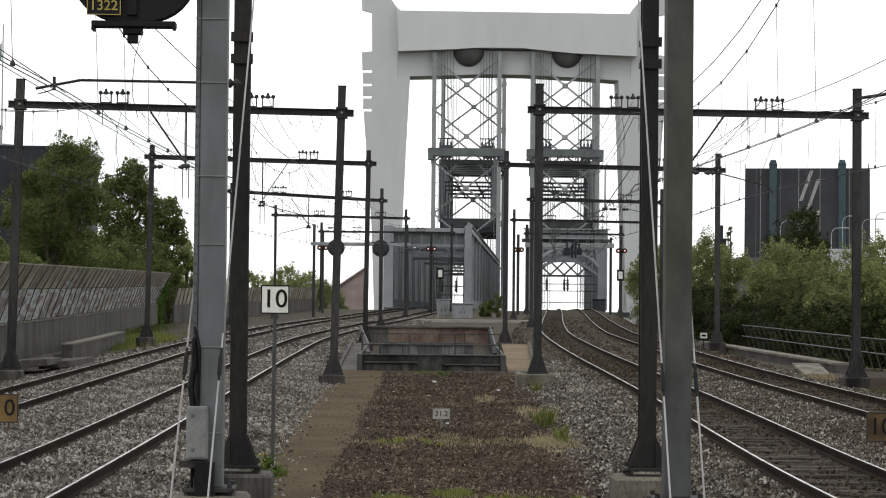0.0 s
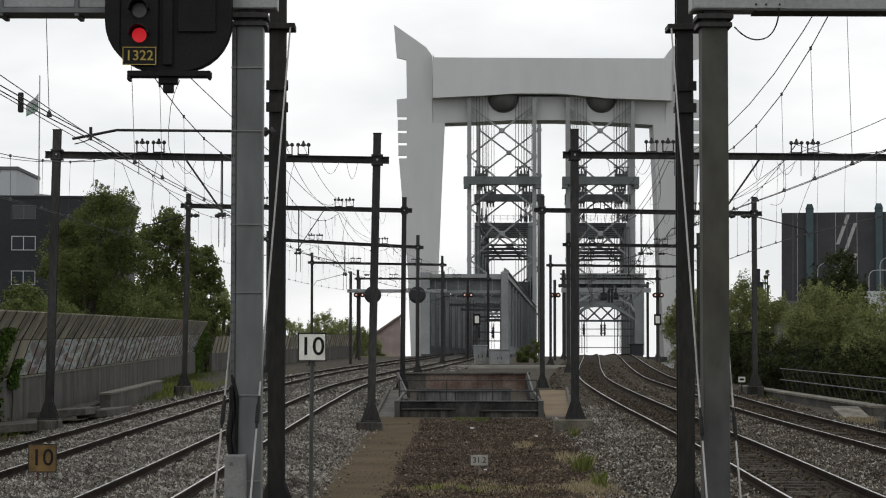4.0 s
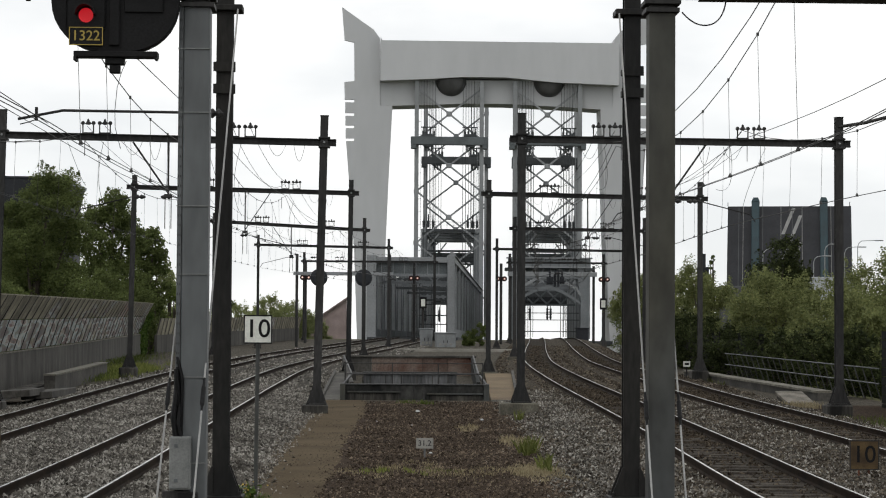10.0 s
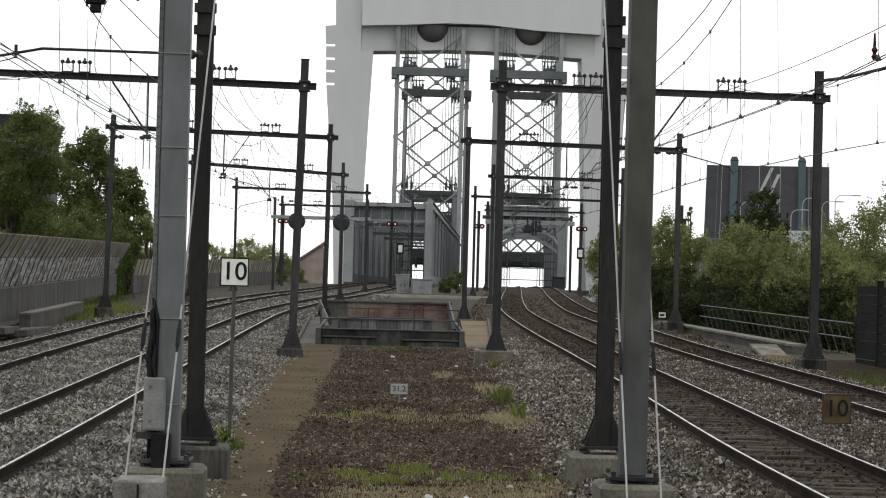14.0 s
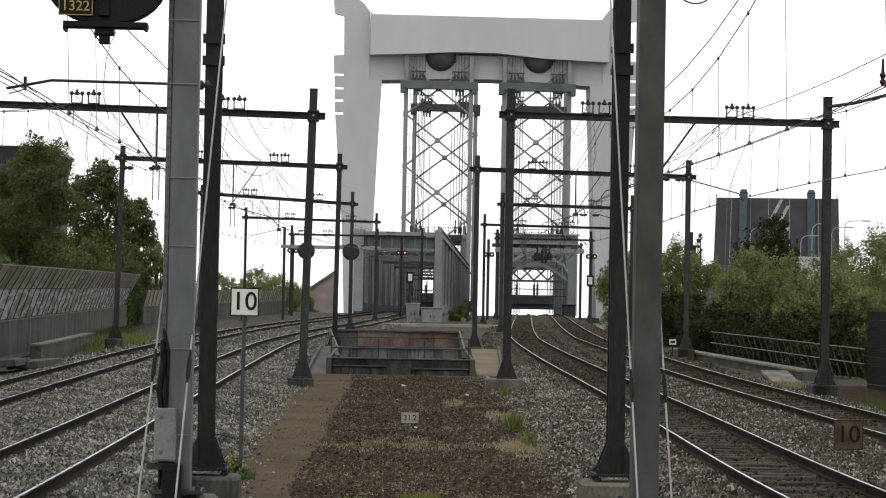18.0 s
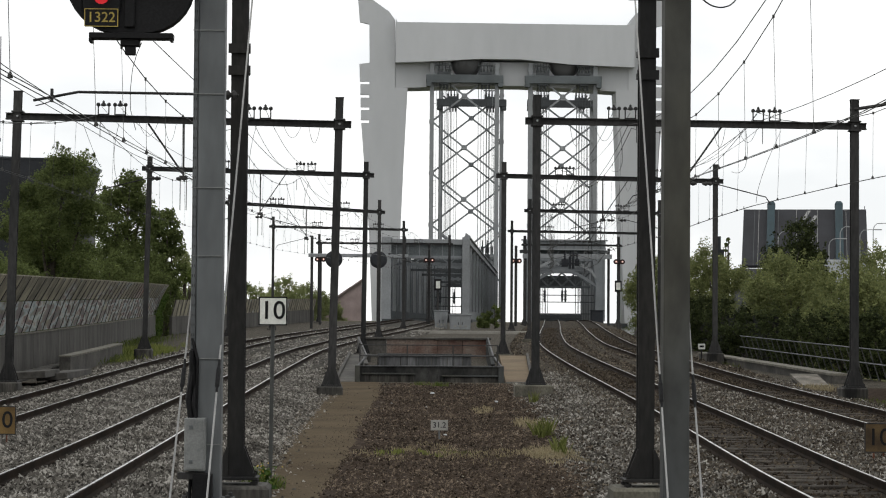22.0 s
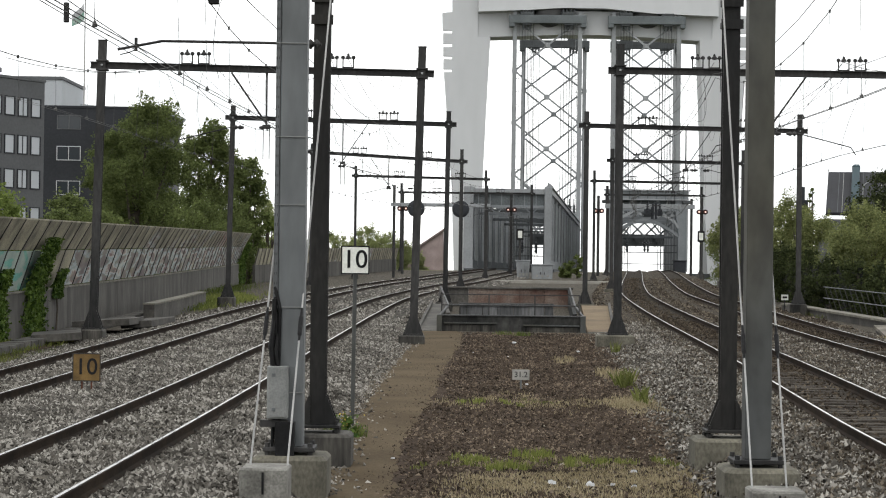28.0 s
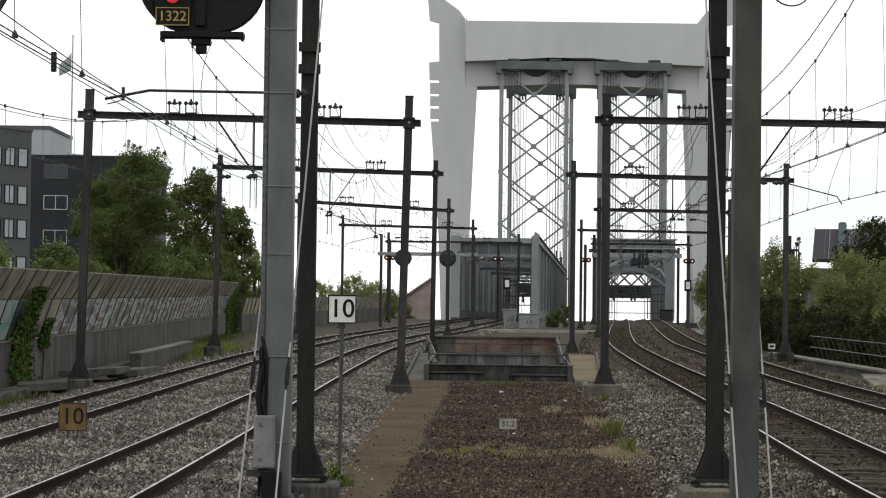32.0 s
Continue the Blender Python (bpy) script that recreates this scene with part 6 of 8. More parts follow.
def build_barrier():
    root = thing("noise_barrier", pose(0, 0, 0), "leaning grey panel noise barrier with faded graffiti on a concrete base", "barrier")
    y = 50.0
    i = 0
    while y < 158:
        y2 = y + 2.0
        xa, xb = along(BARRIER, y), along(BARRIER, y2 - 0.02)
        za, zb = rise(y) - 0.35, rise(y2) - 0.35
        # base wall unit
        if i % 2 == 0:
            y3 = y + 4.0
            xc = along(BARRIER, y3 - 0.03)
            sh = Shape().add([(xa - 0.3, y, za), (xa, y, za), (xc, y3 - 0.03, za + 0.05), (xc - 0.3, y3 - 0.03, za + 0.05),
                              (xa - 0.3, y, za + 1.37), (xa - 0.02, y, za + 1.37), (xc - 0.02, y3 - 0.03, za + 1.42), (xc - 0.3, y3 - 0.03, za + 1.42)],
                             [(0, 3, 2, 1), (4, 5, 6, 7), (0, 1, 5, 4), (1, 2, 6, 5), (2, 3, 7, 6), (3, 0, 4, 7)])
            part("base_unit", sh, WALL_DRIPS, root, "drip-stained concrete base wall")
            part("ledge", Shape().bar((xa - 0.06, y + 0.01, za + 1.4), (xc - 0.06, y3 - 0.04, za + 1.45), 0.16, 0.05), LEDGE, root, "pale sloping ledge")
            part("top_rail", Shape().bar((xa + 0.69, y, za + 3.55), (along(BARRIER, y3) + 0.69, y3, rise(y3) - 0.35 + 3.55), 0.09, 0.05), PANEL, root)
        for lo, hi, d0, d1, t in ((1.44, 2.63, -0.2, 0.2, 0.09), (2.66, 3.52, 0.22, 0.72, 0.06)):
            sh = Shape().add([(xa + d0 - t, y + 0.05, za + lo), (xa + d0, y + 0.05, za + lo), (xb + d0, y2, zb + lo), (xb + d0 - t, y2, zb + lo),
                              (xa + d1 - t, y + 0.05, za + hi), (xa + d1, y + 0.05, za + hi), (xb + d1, y2, zb + hi), (xb + d1 - t, y2, zb + hi)],
                             [(0, 3, 2, 1), (4, 5, 6, 7), (0, 1, 5, 4), (1, 2, 6, 5), (2, 3, 7, 6), (3, 0, 4, 7)])
            mat = PANEL_TEAL if y < 67 and lo < 2 else PANEL_RED if 127 < y < 133 and lo > 2 else PANEL_PAINT if 72 < y and lo < 2 else PANEL_TAGGED if y > 84 else PANEL
            part("panel", sh, mat, root)
        part("rib", Shape().bar((xa - 0.19, y, za + 1.44), (xa + 0.212, y, za + 2.64), 0.035, 0.06, up=(0, 1, 0)).bar((xa + 0.225, y, za + 2.64), (xa + 0.73, y, za + 3.54), 0.035, 0.06, up=(0, 1, 0)), MAST, root)
        y += 2.0
        i += 1
    # cable trough and slabs at its foot
    tr = thing("cable_trough", pose(0, 0, 0), "concrete cable trough with loose lids along the barrier", "cable trough")
    y = 46.0
    while y < 92:
        x, z = along(BARRIER, y) + 1.1, rise(y) - 0.32
        part("trough_lid", Shape().box(-0.3, 0.3, -0.48, 0.48, 0, 0.2, 0.02, pose(x, y, z, 0, random.uniform(-2, 2), random.uniform(-2, 2))), CONCRETE_DARK, tr)
        y += 1.0
    for x, y, z, sx, sy, r in ((-11.2, 70.5, 0.42, 0.9, 1.6, 0), (-11.5, 63.0, 0.2, 0.7, 1.5, 10), (-10.4, 74, 0.35, 0.5, 3.0, 0)):
        solid("concrete_slab", Shape().box(-sx, sx, -sy, sy, -0.1, 0.12, 0.02), CONCRETE_DARK, "loose grey concrete slab lying beside the barrier", "slab", "concrete slabs", at=pose(x, y, z, 0, -4, r))
    low = thing("low_wall", pose(0, 0, 0), "low stained concrete retaining wall beside the track", "wall")
    for i in range(8):
        y = 80.5 + i * 2.5
        x, z = along(BARRIER, y) + 1.9, rise(y) - 0.45
        x2, z2 = along(BARRIER, y + 2.49) + 1.9, rise(y + 2.49) - 0.45
        part("wall_unit", Shape().bar((x, y, z + 0.36), (x2, y + 2.49, z2 + 0.36), 0.4, 0.72), CONCRETE_DARK, low)
        part("wall_cap", Shape().bar((x, y, z + 0.75), (x2, y + 2.49, z2 + 0.75), 0.46, 0.06), LEDGE, low, "paler top")
    # the plainer fence beyond
    fence = thing("fence", pose(0, 0, 0), "pale grey weathered board fence beyond the barrier", "fence")
    y = 158.0
    while y < 240:
        x = -15.4 + (y - 150) * 0.094
        x2, z, z2 = x + 1.49 * 0.094, rise(y), rise(y + 1.49)
        for nm, lo, hi, d0, d1, t, mt in (("base_unit", -0.4, 0.95, 0.0, 0.0, 0.2, WALL_DRIPS), ("fence_board", 0.955, 2.15, -0.04, 0.25, 0.06, PANEL_TAGGED if random.random() < 0.4 else PANEL)):
            sh = Shape().add([(x + d0 - t, y, z + lo), (x + d0, y, z + lo), (x2 + d0, y + 1.49, z2 + lo), (x2 + d0 - t, y + 1.49, z2 + lo),
                              (x + d1 - t, y, z + hi), (x + d1, y, z + hi), (x2 + d1, y + 1.49, z2 + hi), (x2 + d1 - t, y + 1.49, z2 + hi)],
                             [(0, 3, 2, 1), (4, 5, 6, 7), (0, 1, 5, 4), (1, 2, 6, 5), (2, 3, 7, 6), (3, 0, 4, 7)])
            part(nm, sh, mt, fence)
        part("fence_post", Shape().bar((x - 0.03, y, z + 0.955), (x + 0.27, y, z + 2.2), 0.04, 0.05, up=(0, 1, 0)), MAST, fence)
        y += 1.5


# ---- plants ----
LEAF_DEEP = island_material("deep_green_leaves", (0.062, 0.080, 0.029), (0.165, 0.200, 0.070), 0.6, 0, 0.4)
LEAF_WILLOW = island_material("yellow_green_leaves", (0.108, 0.124, 0.052), (0.248, 0.270, 0.108), 0.6, 0, 0.4)
LEAF_FRESH = island_material("fresh_green_leaves", (0.085, 0.115, 0.03), (0.20, 0.25, 0.07), 0.6, 0, 0.4)
LEAF_IVY = island_material("ivy_leaves", (0.026, 0.052, 0.012), (0.11, 0.165, 0.034), 0.5, 0, 0.15)
# leaf green made paler for far bushes: distance haze put into the colour
LEAF_FAR = island_material("haze_paled_leaves", (0.17, 0.20, 0.085), (0.32, 0.345, 0.155), 0.7, 0, 0.4)
# for a dark tree, and for undergrowth darkened in colour as if shaded
LEAF_SHADE = island_material("dark_and_shaded_leaves", (0.016, 0.021, 0.010), (0.065, 0.08, 0.03), 0.7, 0, 0.3)
GRASS = island_material("grass_blades", (0.045, 0.065, 0.015), (0.12, 0.15, 0.04), 0.8, 0, 0.2)
STRAW = island_material("dry_grass", (0.165, 0.135, 0.078), (0.40, 0.345, 0.225), 0.85, 0, 0.2)
GRASS_LUSH = island_material("lush_grass_blades", (0.085, 0.105, 0.025), (0.23, 0.25, 0.075), 0.8, 0, 0.2)
GRASS_PALE = island_material("pale_grass_blades", (0.06, 0.072, 0.018), (0.17, 0.185, 0.06), 0.8, 0, 0.2)
BARK = material("grey_brown_bark", (0.06, 0.05, 0.04), 0.95, 0, 0.3, 0.35, 0.6)


def leaf_mesh(name, centres, size, mat, rng, flat=0.5, stretch=1.6):
    """Small bent leaf clumps, two folded quads each, about the given centres."""
    n = len(centres)
    c = np.asarray(centres)
    d = rng.normal(size=(n, 3))
    d /= np.linalg.norm(d, axis=1)[:, None]
    e = rng.normal(size=(n, 3))
    e[:, 2] *= flat
    e -= d * (e * d).sum(1)[:, None]
    e /= np.linalg.norm(e, axis=1)[:, None]
    f = np.cross(d, e)
    s = size * rng.uniform(0.55, 1.3, (n, 1))
    a, b = e * s * stretch * 0.5, f * s * 0.5
    fold = d * s * 0.22
    v = np.stack([c - a, c - b + fold, c + a, c + b + fold], 1).reshape(-1, 3)
    k = np.arange(n)[:, None] * 4
    faces = np.concatenate([k + np.array([[0, 1, 2]]), k + np.array([[0, 2, 3]])], 1).reshape(-1, 3)
    me = bpy.data.meshes.new(name)
    me.vertices.add(len(v))
    me.vertices.foreach_set("co", v.ravel())
    me.loops.add(len(faces) * 3)
    me.loops.foreach_set("vertex_index", faces.ravel())
    me.polygons.add(len(faces))
    me.polygons.foreach_set("loop_start", np.arange(len(faces)) * 3)
    me.materials.append(mat)
    me.update(calc_edges=True)
    return me


def crown_points(rng, lobes, n):
    """Points in many small clumps set in the outer shells of several lobes (x, y, z, rx, rz, weight), with a thinner fill inside."""
    w = np.array([l[5] for l in lobes], float)
    k = max(30, min(260, n // 90))
    which = rng.choice(len(lobes), k, p=w / w.sum())
    L = np.array([l[:5] for l in lobes])
    d = rng.normal(size=(k, 3))
    d[:, 2] += 0.25
    d /= np.linalg.norm(d, axis=1)[:, None]
    r = rng.uniform(0.5, 1.06, (k, 1))
    R3 = np.stack([L[which, 3], L[which, 3], L[which, 4]], 1)
    spot = L[which, :3] + d * r * R3
    size = L[which, 3] * rng.uniform(0.13, 0.3, k)
    m = int(n * 0.72)
    c = rng.choice(k, m, p=size ** 2 / (size ** 2).sum())
    g = rng.normal(size=(m, 3)) * 0.62
    g[:, 2] *= 0.75
    a = spot[c] + g * size[c][:, None]
    f = rng.choice(len(lobes), n - m, p=w / w.sum())
    e = rng.normal(size=(n - m, 3))
    e /= np.linalg.norm(e, axis=1)[:, None]
    b = L[f, :3] + e * rng.uniform(0.2, 0.9, (n - m, 1)) ** 0.6 * np.stack([L[f, 3], L[f, 3], L[f, 4]], 1)
    return np.concatenate([a, b])


def tree(x, y, z, height, spread, leaves, size, mat, seed, label, name="tree", low=0.25, group="trees", wide=1.0, spiky=0.0, full=0.7):
    rng = np.random.default_rng(seed)
    root = thing(name, pose(x, y, z), label, "tree" if name == "tree" else "bush", group)
    tr = Shape()
    top = height * 0.72
    lean = rng.uniform(-0.4, 0.4, 2)
    spine = [(lean[0] * s * s, lean[1] * s * s, top * s) for s in (0, 0.2, 0.45, 0.7, 1.0)]
    tr.tube(spine, 0.028 * height, 8, 0.008 * height)
    part("trunk", tr, BARK, root)
    lobes = []
    n = 11 if name == "tree" else 7
    for i in range(n):
        a, h = 2 * math.pi * (i * 0.382), low + (0.92 - low) * (i + 0.6) / n
        prof = math.sin(math.pi * min(1, max(0, (h - low * 0.5) / (1.12 - low * 0.5)))) ** full
        rr = spread * prof * rng.uniform(0.35, 0.7)
        p = (rr * math.cos(a) * wide, rr * math.sin(a), height * h)
        lr = spread * rng.uniform(0.34, 0.52)
        lobes.append((p[0], p[1], p[2] - lr * 0.2, lr, lr * rng.uniform(0.75, 1.15) * (1 + spiky), lr * lr))
        s0 = max(0.1, h - 0.3)
        k = Vector((lean[0] * s0 * s0, lean[1] * s0 * s0, top * min(1, s0 * 1.2)))
        mid = k.lerp(Vector(p), 0.5) + Vector((0, 0, -0.05 * height * 0.5))
        part("limb", Shape().tube([k, mid, Vector(p)], 0.010 * height, 6, 0.003 * height), BARK, root)
    pts = crown_points(rng, lobes, leaves)
    # upward sprays along the outline
    m = leaves // 6
    base = pts[rng.choice(len(pts), 110)]
    spray = []
    for j in range(m):
        b = base[j % 110]
        s = rng.uniform(0, 1)
        out = np.array([b[0], b[1], 0.0])
        out /= (np.linalg.norm(out) + 1e-6)
        spray.append(b + (out * 0.35 + np.array([0, 0, 1.0])) * s * spread * 0.26 + rng.normal(size=3) * 0.075 * spread * (1.1 - s))
    pts = np.concatenate([pts, np.array(spray)])
    pts[:, 2] = np.maximum(pts[:, 2], 0.15)
    if x < -13 and y < 180:
        edge = along(BARRIER, y) if y < 150 else -15.4 + (y - 150) * 0.094
        pts = pts[(pts[:, 0] + x < edge - 0.4) | (pts[:, 2] + z > rise(y) + 3.9)]
    part("crown", leaf_mesh("crown", pts, size, mat, rng), mat, root)
    return root


def build_plants():
    tree(-16.9, 116, -1.9, 13.1, 3.0, 74000, 0.08, LEAF_DEEP, 3, "tall dense dark green tree behind the barrier", low=0.12, wide=1.0, full=0.45)
    tree(-18.6, 121, -1.9, 11.0, 2.6, 28000, 0.09, LEAF_DEEP, 4, "dense dark green tree behind the barrier", low=0.1, wide=1.15, full=0.4)
    tree(-19.0, 165, -1.4, 15.1, 3.2, 46000, 0.12, LEAF_DEEP, 5, "slimmer dark green tree with an open crown", low=0.15, spiky=0.25)
    tree(-16.6, 172, -1.0, 12.0, 2.1, 17000, 0.13, LEAF_DEEP, 6, "slimmer dark green tree with an open crown", low=0.2, spiky=0.3)
    for i, (x, y, h, s, mt) in enumerate(((-17.6, 84, 6.6, 2.4, LEAF_FRESH), (-20.0, 90, 7.6, 2.8, LEAF_FRESH), (-16.9, 94, 6.6, 1.9, LEAF_DEEP), (-18.4, 104, 7.2, 2.2, LEAF_DEEP), (-17.2, 110, 6.4, 2.0, LEAF_DEEP), (-17.5, 136, 8.2, 2.4, LEAF_DEEP), (-17.4, 150, 7.4, 2.6, LEAF_DEEP), (-16.6, 162, 7.6, 2.0, LEAF_DEEP))):
        tree(x, y, -2.3 + rise(y), h, s, 13000, 0.095, mt, 20 + i, "leafy green bush behind the noise barrier", "bush", 0.1, "bushes behind the barrier")
    right = ((25.2, 104, 8.9, 2.8), (27.6, 108, 9.6, 3.0), (19.6, 128, 6.9, 2.4), (22.2, 118, 8.2, 3.0), (25.5, 112, 7.6, 3.2), (20.2, 108, 6.6, 2.4), (23.4, 100, 6.4, 2.6), (27.5, 98, 7.0, 3.0), (20.3, 96, 5.0, 2.2), (19.7, 88, 4.6, 1.8), (24.0, 86, 6.0, 2.6), (28.0, 122, 8.4, 3.0), (21.0, 145, 7.2, 2.6), (23, 80, 5.6, 2.2), (21.2, 74, 5.2, 1.9), (19.2, 152, 6.6, 2.2))
    for i, (x, y, h, s) in enumerate(right):
        tree(x, y, ground_height(x, y) - 0.05, h * 0.86, s, 19000, 0.085, LEAF_WILLOW, 50 + i, "broad yellow-green willow bush beside the tracks", "bush", 0.08, "bushes along the right-hand fence", 1.1)
    # low plants whose dark colour also holds the shadow below the willows
    for i, (x, y, h, s) in enumerate(((17.7, 110, 3.4, 1.5), (17.5, 104, 2.8, 1.3), (17.9, 98, 3.0, 1.5), (17.6, 91, 2.7, 1.3), (18.0, 85, 2.9, 1.5), (18.1, 79, 2.6, 1.3), (17.8, 118, 3.6, 1.5), (18.0, 126, 3.6, 1.4))):
        tree(x, y, ground_height(x, y) - 0.05, h * 0.85, s, 5000, 0.085, LEAF_SHADE, 150 + i, "green undergrowth along the board fence, darkened for shade", "bush", 0.05, "undergrowth along the right-hand fence", 1.2)
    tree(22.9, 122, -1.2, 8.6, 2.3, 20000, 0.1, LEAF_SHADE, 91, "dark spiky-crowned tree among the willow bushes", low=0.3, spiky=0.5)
    tree(21.5, 135, -0.9, 9.2, 0.32, 420, 0.13, LEAF_DEEP, 90, "thin upright dark sapling above the bushes", low=0.4, spiky=0.6)
    for i, (x, y, h, s) in enumerate(((-19, 282, 7.0, 2.8), (-15, 278, 6.8, 2.8), (-13.2, 282, 6.6, 2.4), (-9.8, 286, 7.0, 2.6), (-17.2, 292, 8.6, 1.3), (-12.2, 294, 9.2, 1.1), (-11.2, 272, 7.0, 2.8), (-8.5, 276, 6.9, 2.6), (-6.0, 280, 5.3, 2.4), (-24, 276, 6.4, 3.4), (10.5, 197, 2.3, 0.55), (9.6, 198, 1.5, 0.75), (33, 268, 8.0, 3.0), (35, 250, 8, 3.4))):
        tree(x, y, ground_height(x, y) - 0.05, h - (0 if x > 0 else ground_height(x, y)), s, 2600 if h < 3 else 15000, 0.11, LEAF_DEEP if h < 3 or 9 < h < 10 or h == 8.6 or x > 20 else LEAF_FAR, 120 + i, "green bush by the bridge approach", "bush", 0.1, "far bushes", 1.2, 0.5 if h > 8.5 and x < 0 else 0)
    tree(-14.9, 176, -1.2, 8.0, 1.9, 14000, 0.11, LEAF_FRESH, 8, "leafy green bush beyond the end of the barrier", "bush", 0.1, "bushes behind the barrier")
    tree(-16.3, 186, -1.0, 9.6, 2.3, 14000, 0.13, LEAF_FAR, 7, "haze-pale green bush beyond the end of the barrier", "bush", 0.1, "bushes behind the barrier")
    # ivy on the barrier
    rng = np.random.default_rng(8)
    for y, h, w, n in ((67.0, 3.0, 1.3, 6000), (71.2, 2.0, 0.55, 1300), (156.5, 2.9, 2.4, 2600), (61.5, 2.1, 1.0, 2400)):
        x = along(BARRIER, y)
        root = thing("ivy", pose(x, y, rise(y) - 0.35), "dark green ivy climbing the noise barrier", "climbing plant", "ivy on the barrier")
        t = rng.uniform(0, 1, n)
        lo = 1.1 if y == 71.2 else 0.0
        zz = lo + (h - lo) * t
        lean = np.where(zz > 1.5, (zz - 1.5) * 0.4, 0)
        pts = np.stack([0.05 + lean + rng.uniform(-0.05, 0.16, n), rng.normal(size=n) * w * 0.5 * (1.1 - 0.6 * t), zz], 1)
        part("stem", Shape().tube([(0.06, 0, 0.0), (0.08, 0.1, 0.7), (0.05, 0, 1.5)], 0.03, 6), BARK, root)
        part("leaves", leaf_mesh("leaves", pts, 0.11, LEAF_IVY, rng, 1.0, 1.2), LEAF_IVY, root)


# ---- left buildings ----
FACADE_GREY = material("grey_rendered_facade", (0.085, 0.088, 0.092), 0.85, 0, 3.0, 0.1, 0.05)
FACADE_DARK = material("dark_slate_facade", (0.025, 0.027, 0.031), 0.75, 0, 3.0, 0.15, 0.05, gloss=0.2)
FACADE_WHITE = material("pale_grey_cladding", (0.36, 0.38, 0.40), 0.7, 0, 3.0, 0.05, 0.02)
FRAME_WHITE = material("white_window_frame", (0.4, 0.41, 0.42), 0.5, 0, 1.0, 0.05, 0)
PANE = glass("window_glass", (0.03, 0.035, 0.04), 0.15, 0.35)
PANE_PALE = glass("curtained_window_glass", (0.30, 0.32, 0.34), 0.2, 0.6)
# brick and tile colours greyed and lightened to hold the distance haze
HOUSE_WALL = material("haze_paled_brick_wall", (0.27, 0.215, 0.205), 0.9, 0, 1.5, 0.15, 0.05)
ROOF_RED = material("red_tiled_roof", (0.20, 0.16, 0.15), 0.85, 0, 1.0, 0.2, 0.1)


def window(parent, x0, x1, z0, z1, y, lights=2, pane=None, rim=None, t=0.07):
    """A framed window set into a facade that looks towards -y."""
    pane, rim = pane or PANE, rim or FRAME_WHITE
    w = part("window", Shape().box(x0, x1, y - 0.06, y + 0.1, z0, z0 + t).box(x0, x1, y - 0.06, y + 0.1, z1 - t, z1)
             .box(x0, x0 + t, y - 0.06, y + 0.1, z0 + t, z1 - t).box(x1 - t, x1, y - 0.06, y + 0.1, z0 + t, z1 - t), rim, parent)
    for i in range(lights):
        a = x0 + t + (x1 - x0 - 2 * t) * i / lights
        b = x0 + t + (x1 - x0 - 2 * t) * (i + 1) / lights
        part("pane", Shape().box(a + 0.03, b - 0.03, y - 0.02, y + 0.02, z0 + t, z1 - t), pane, w)
        if i:
            part("mullion", Shape().box(a - 0.029, a + 0.029, y - 0.05, y + 0.05, z0 + t, z1 - t), rim, w)


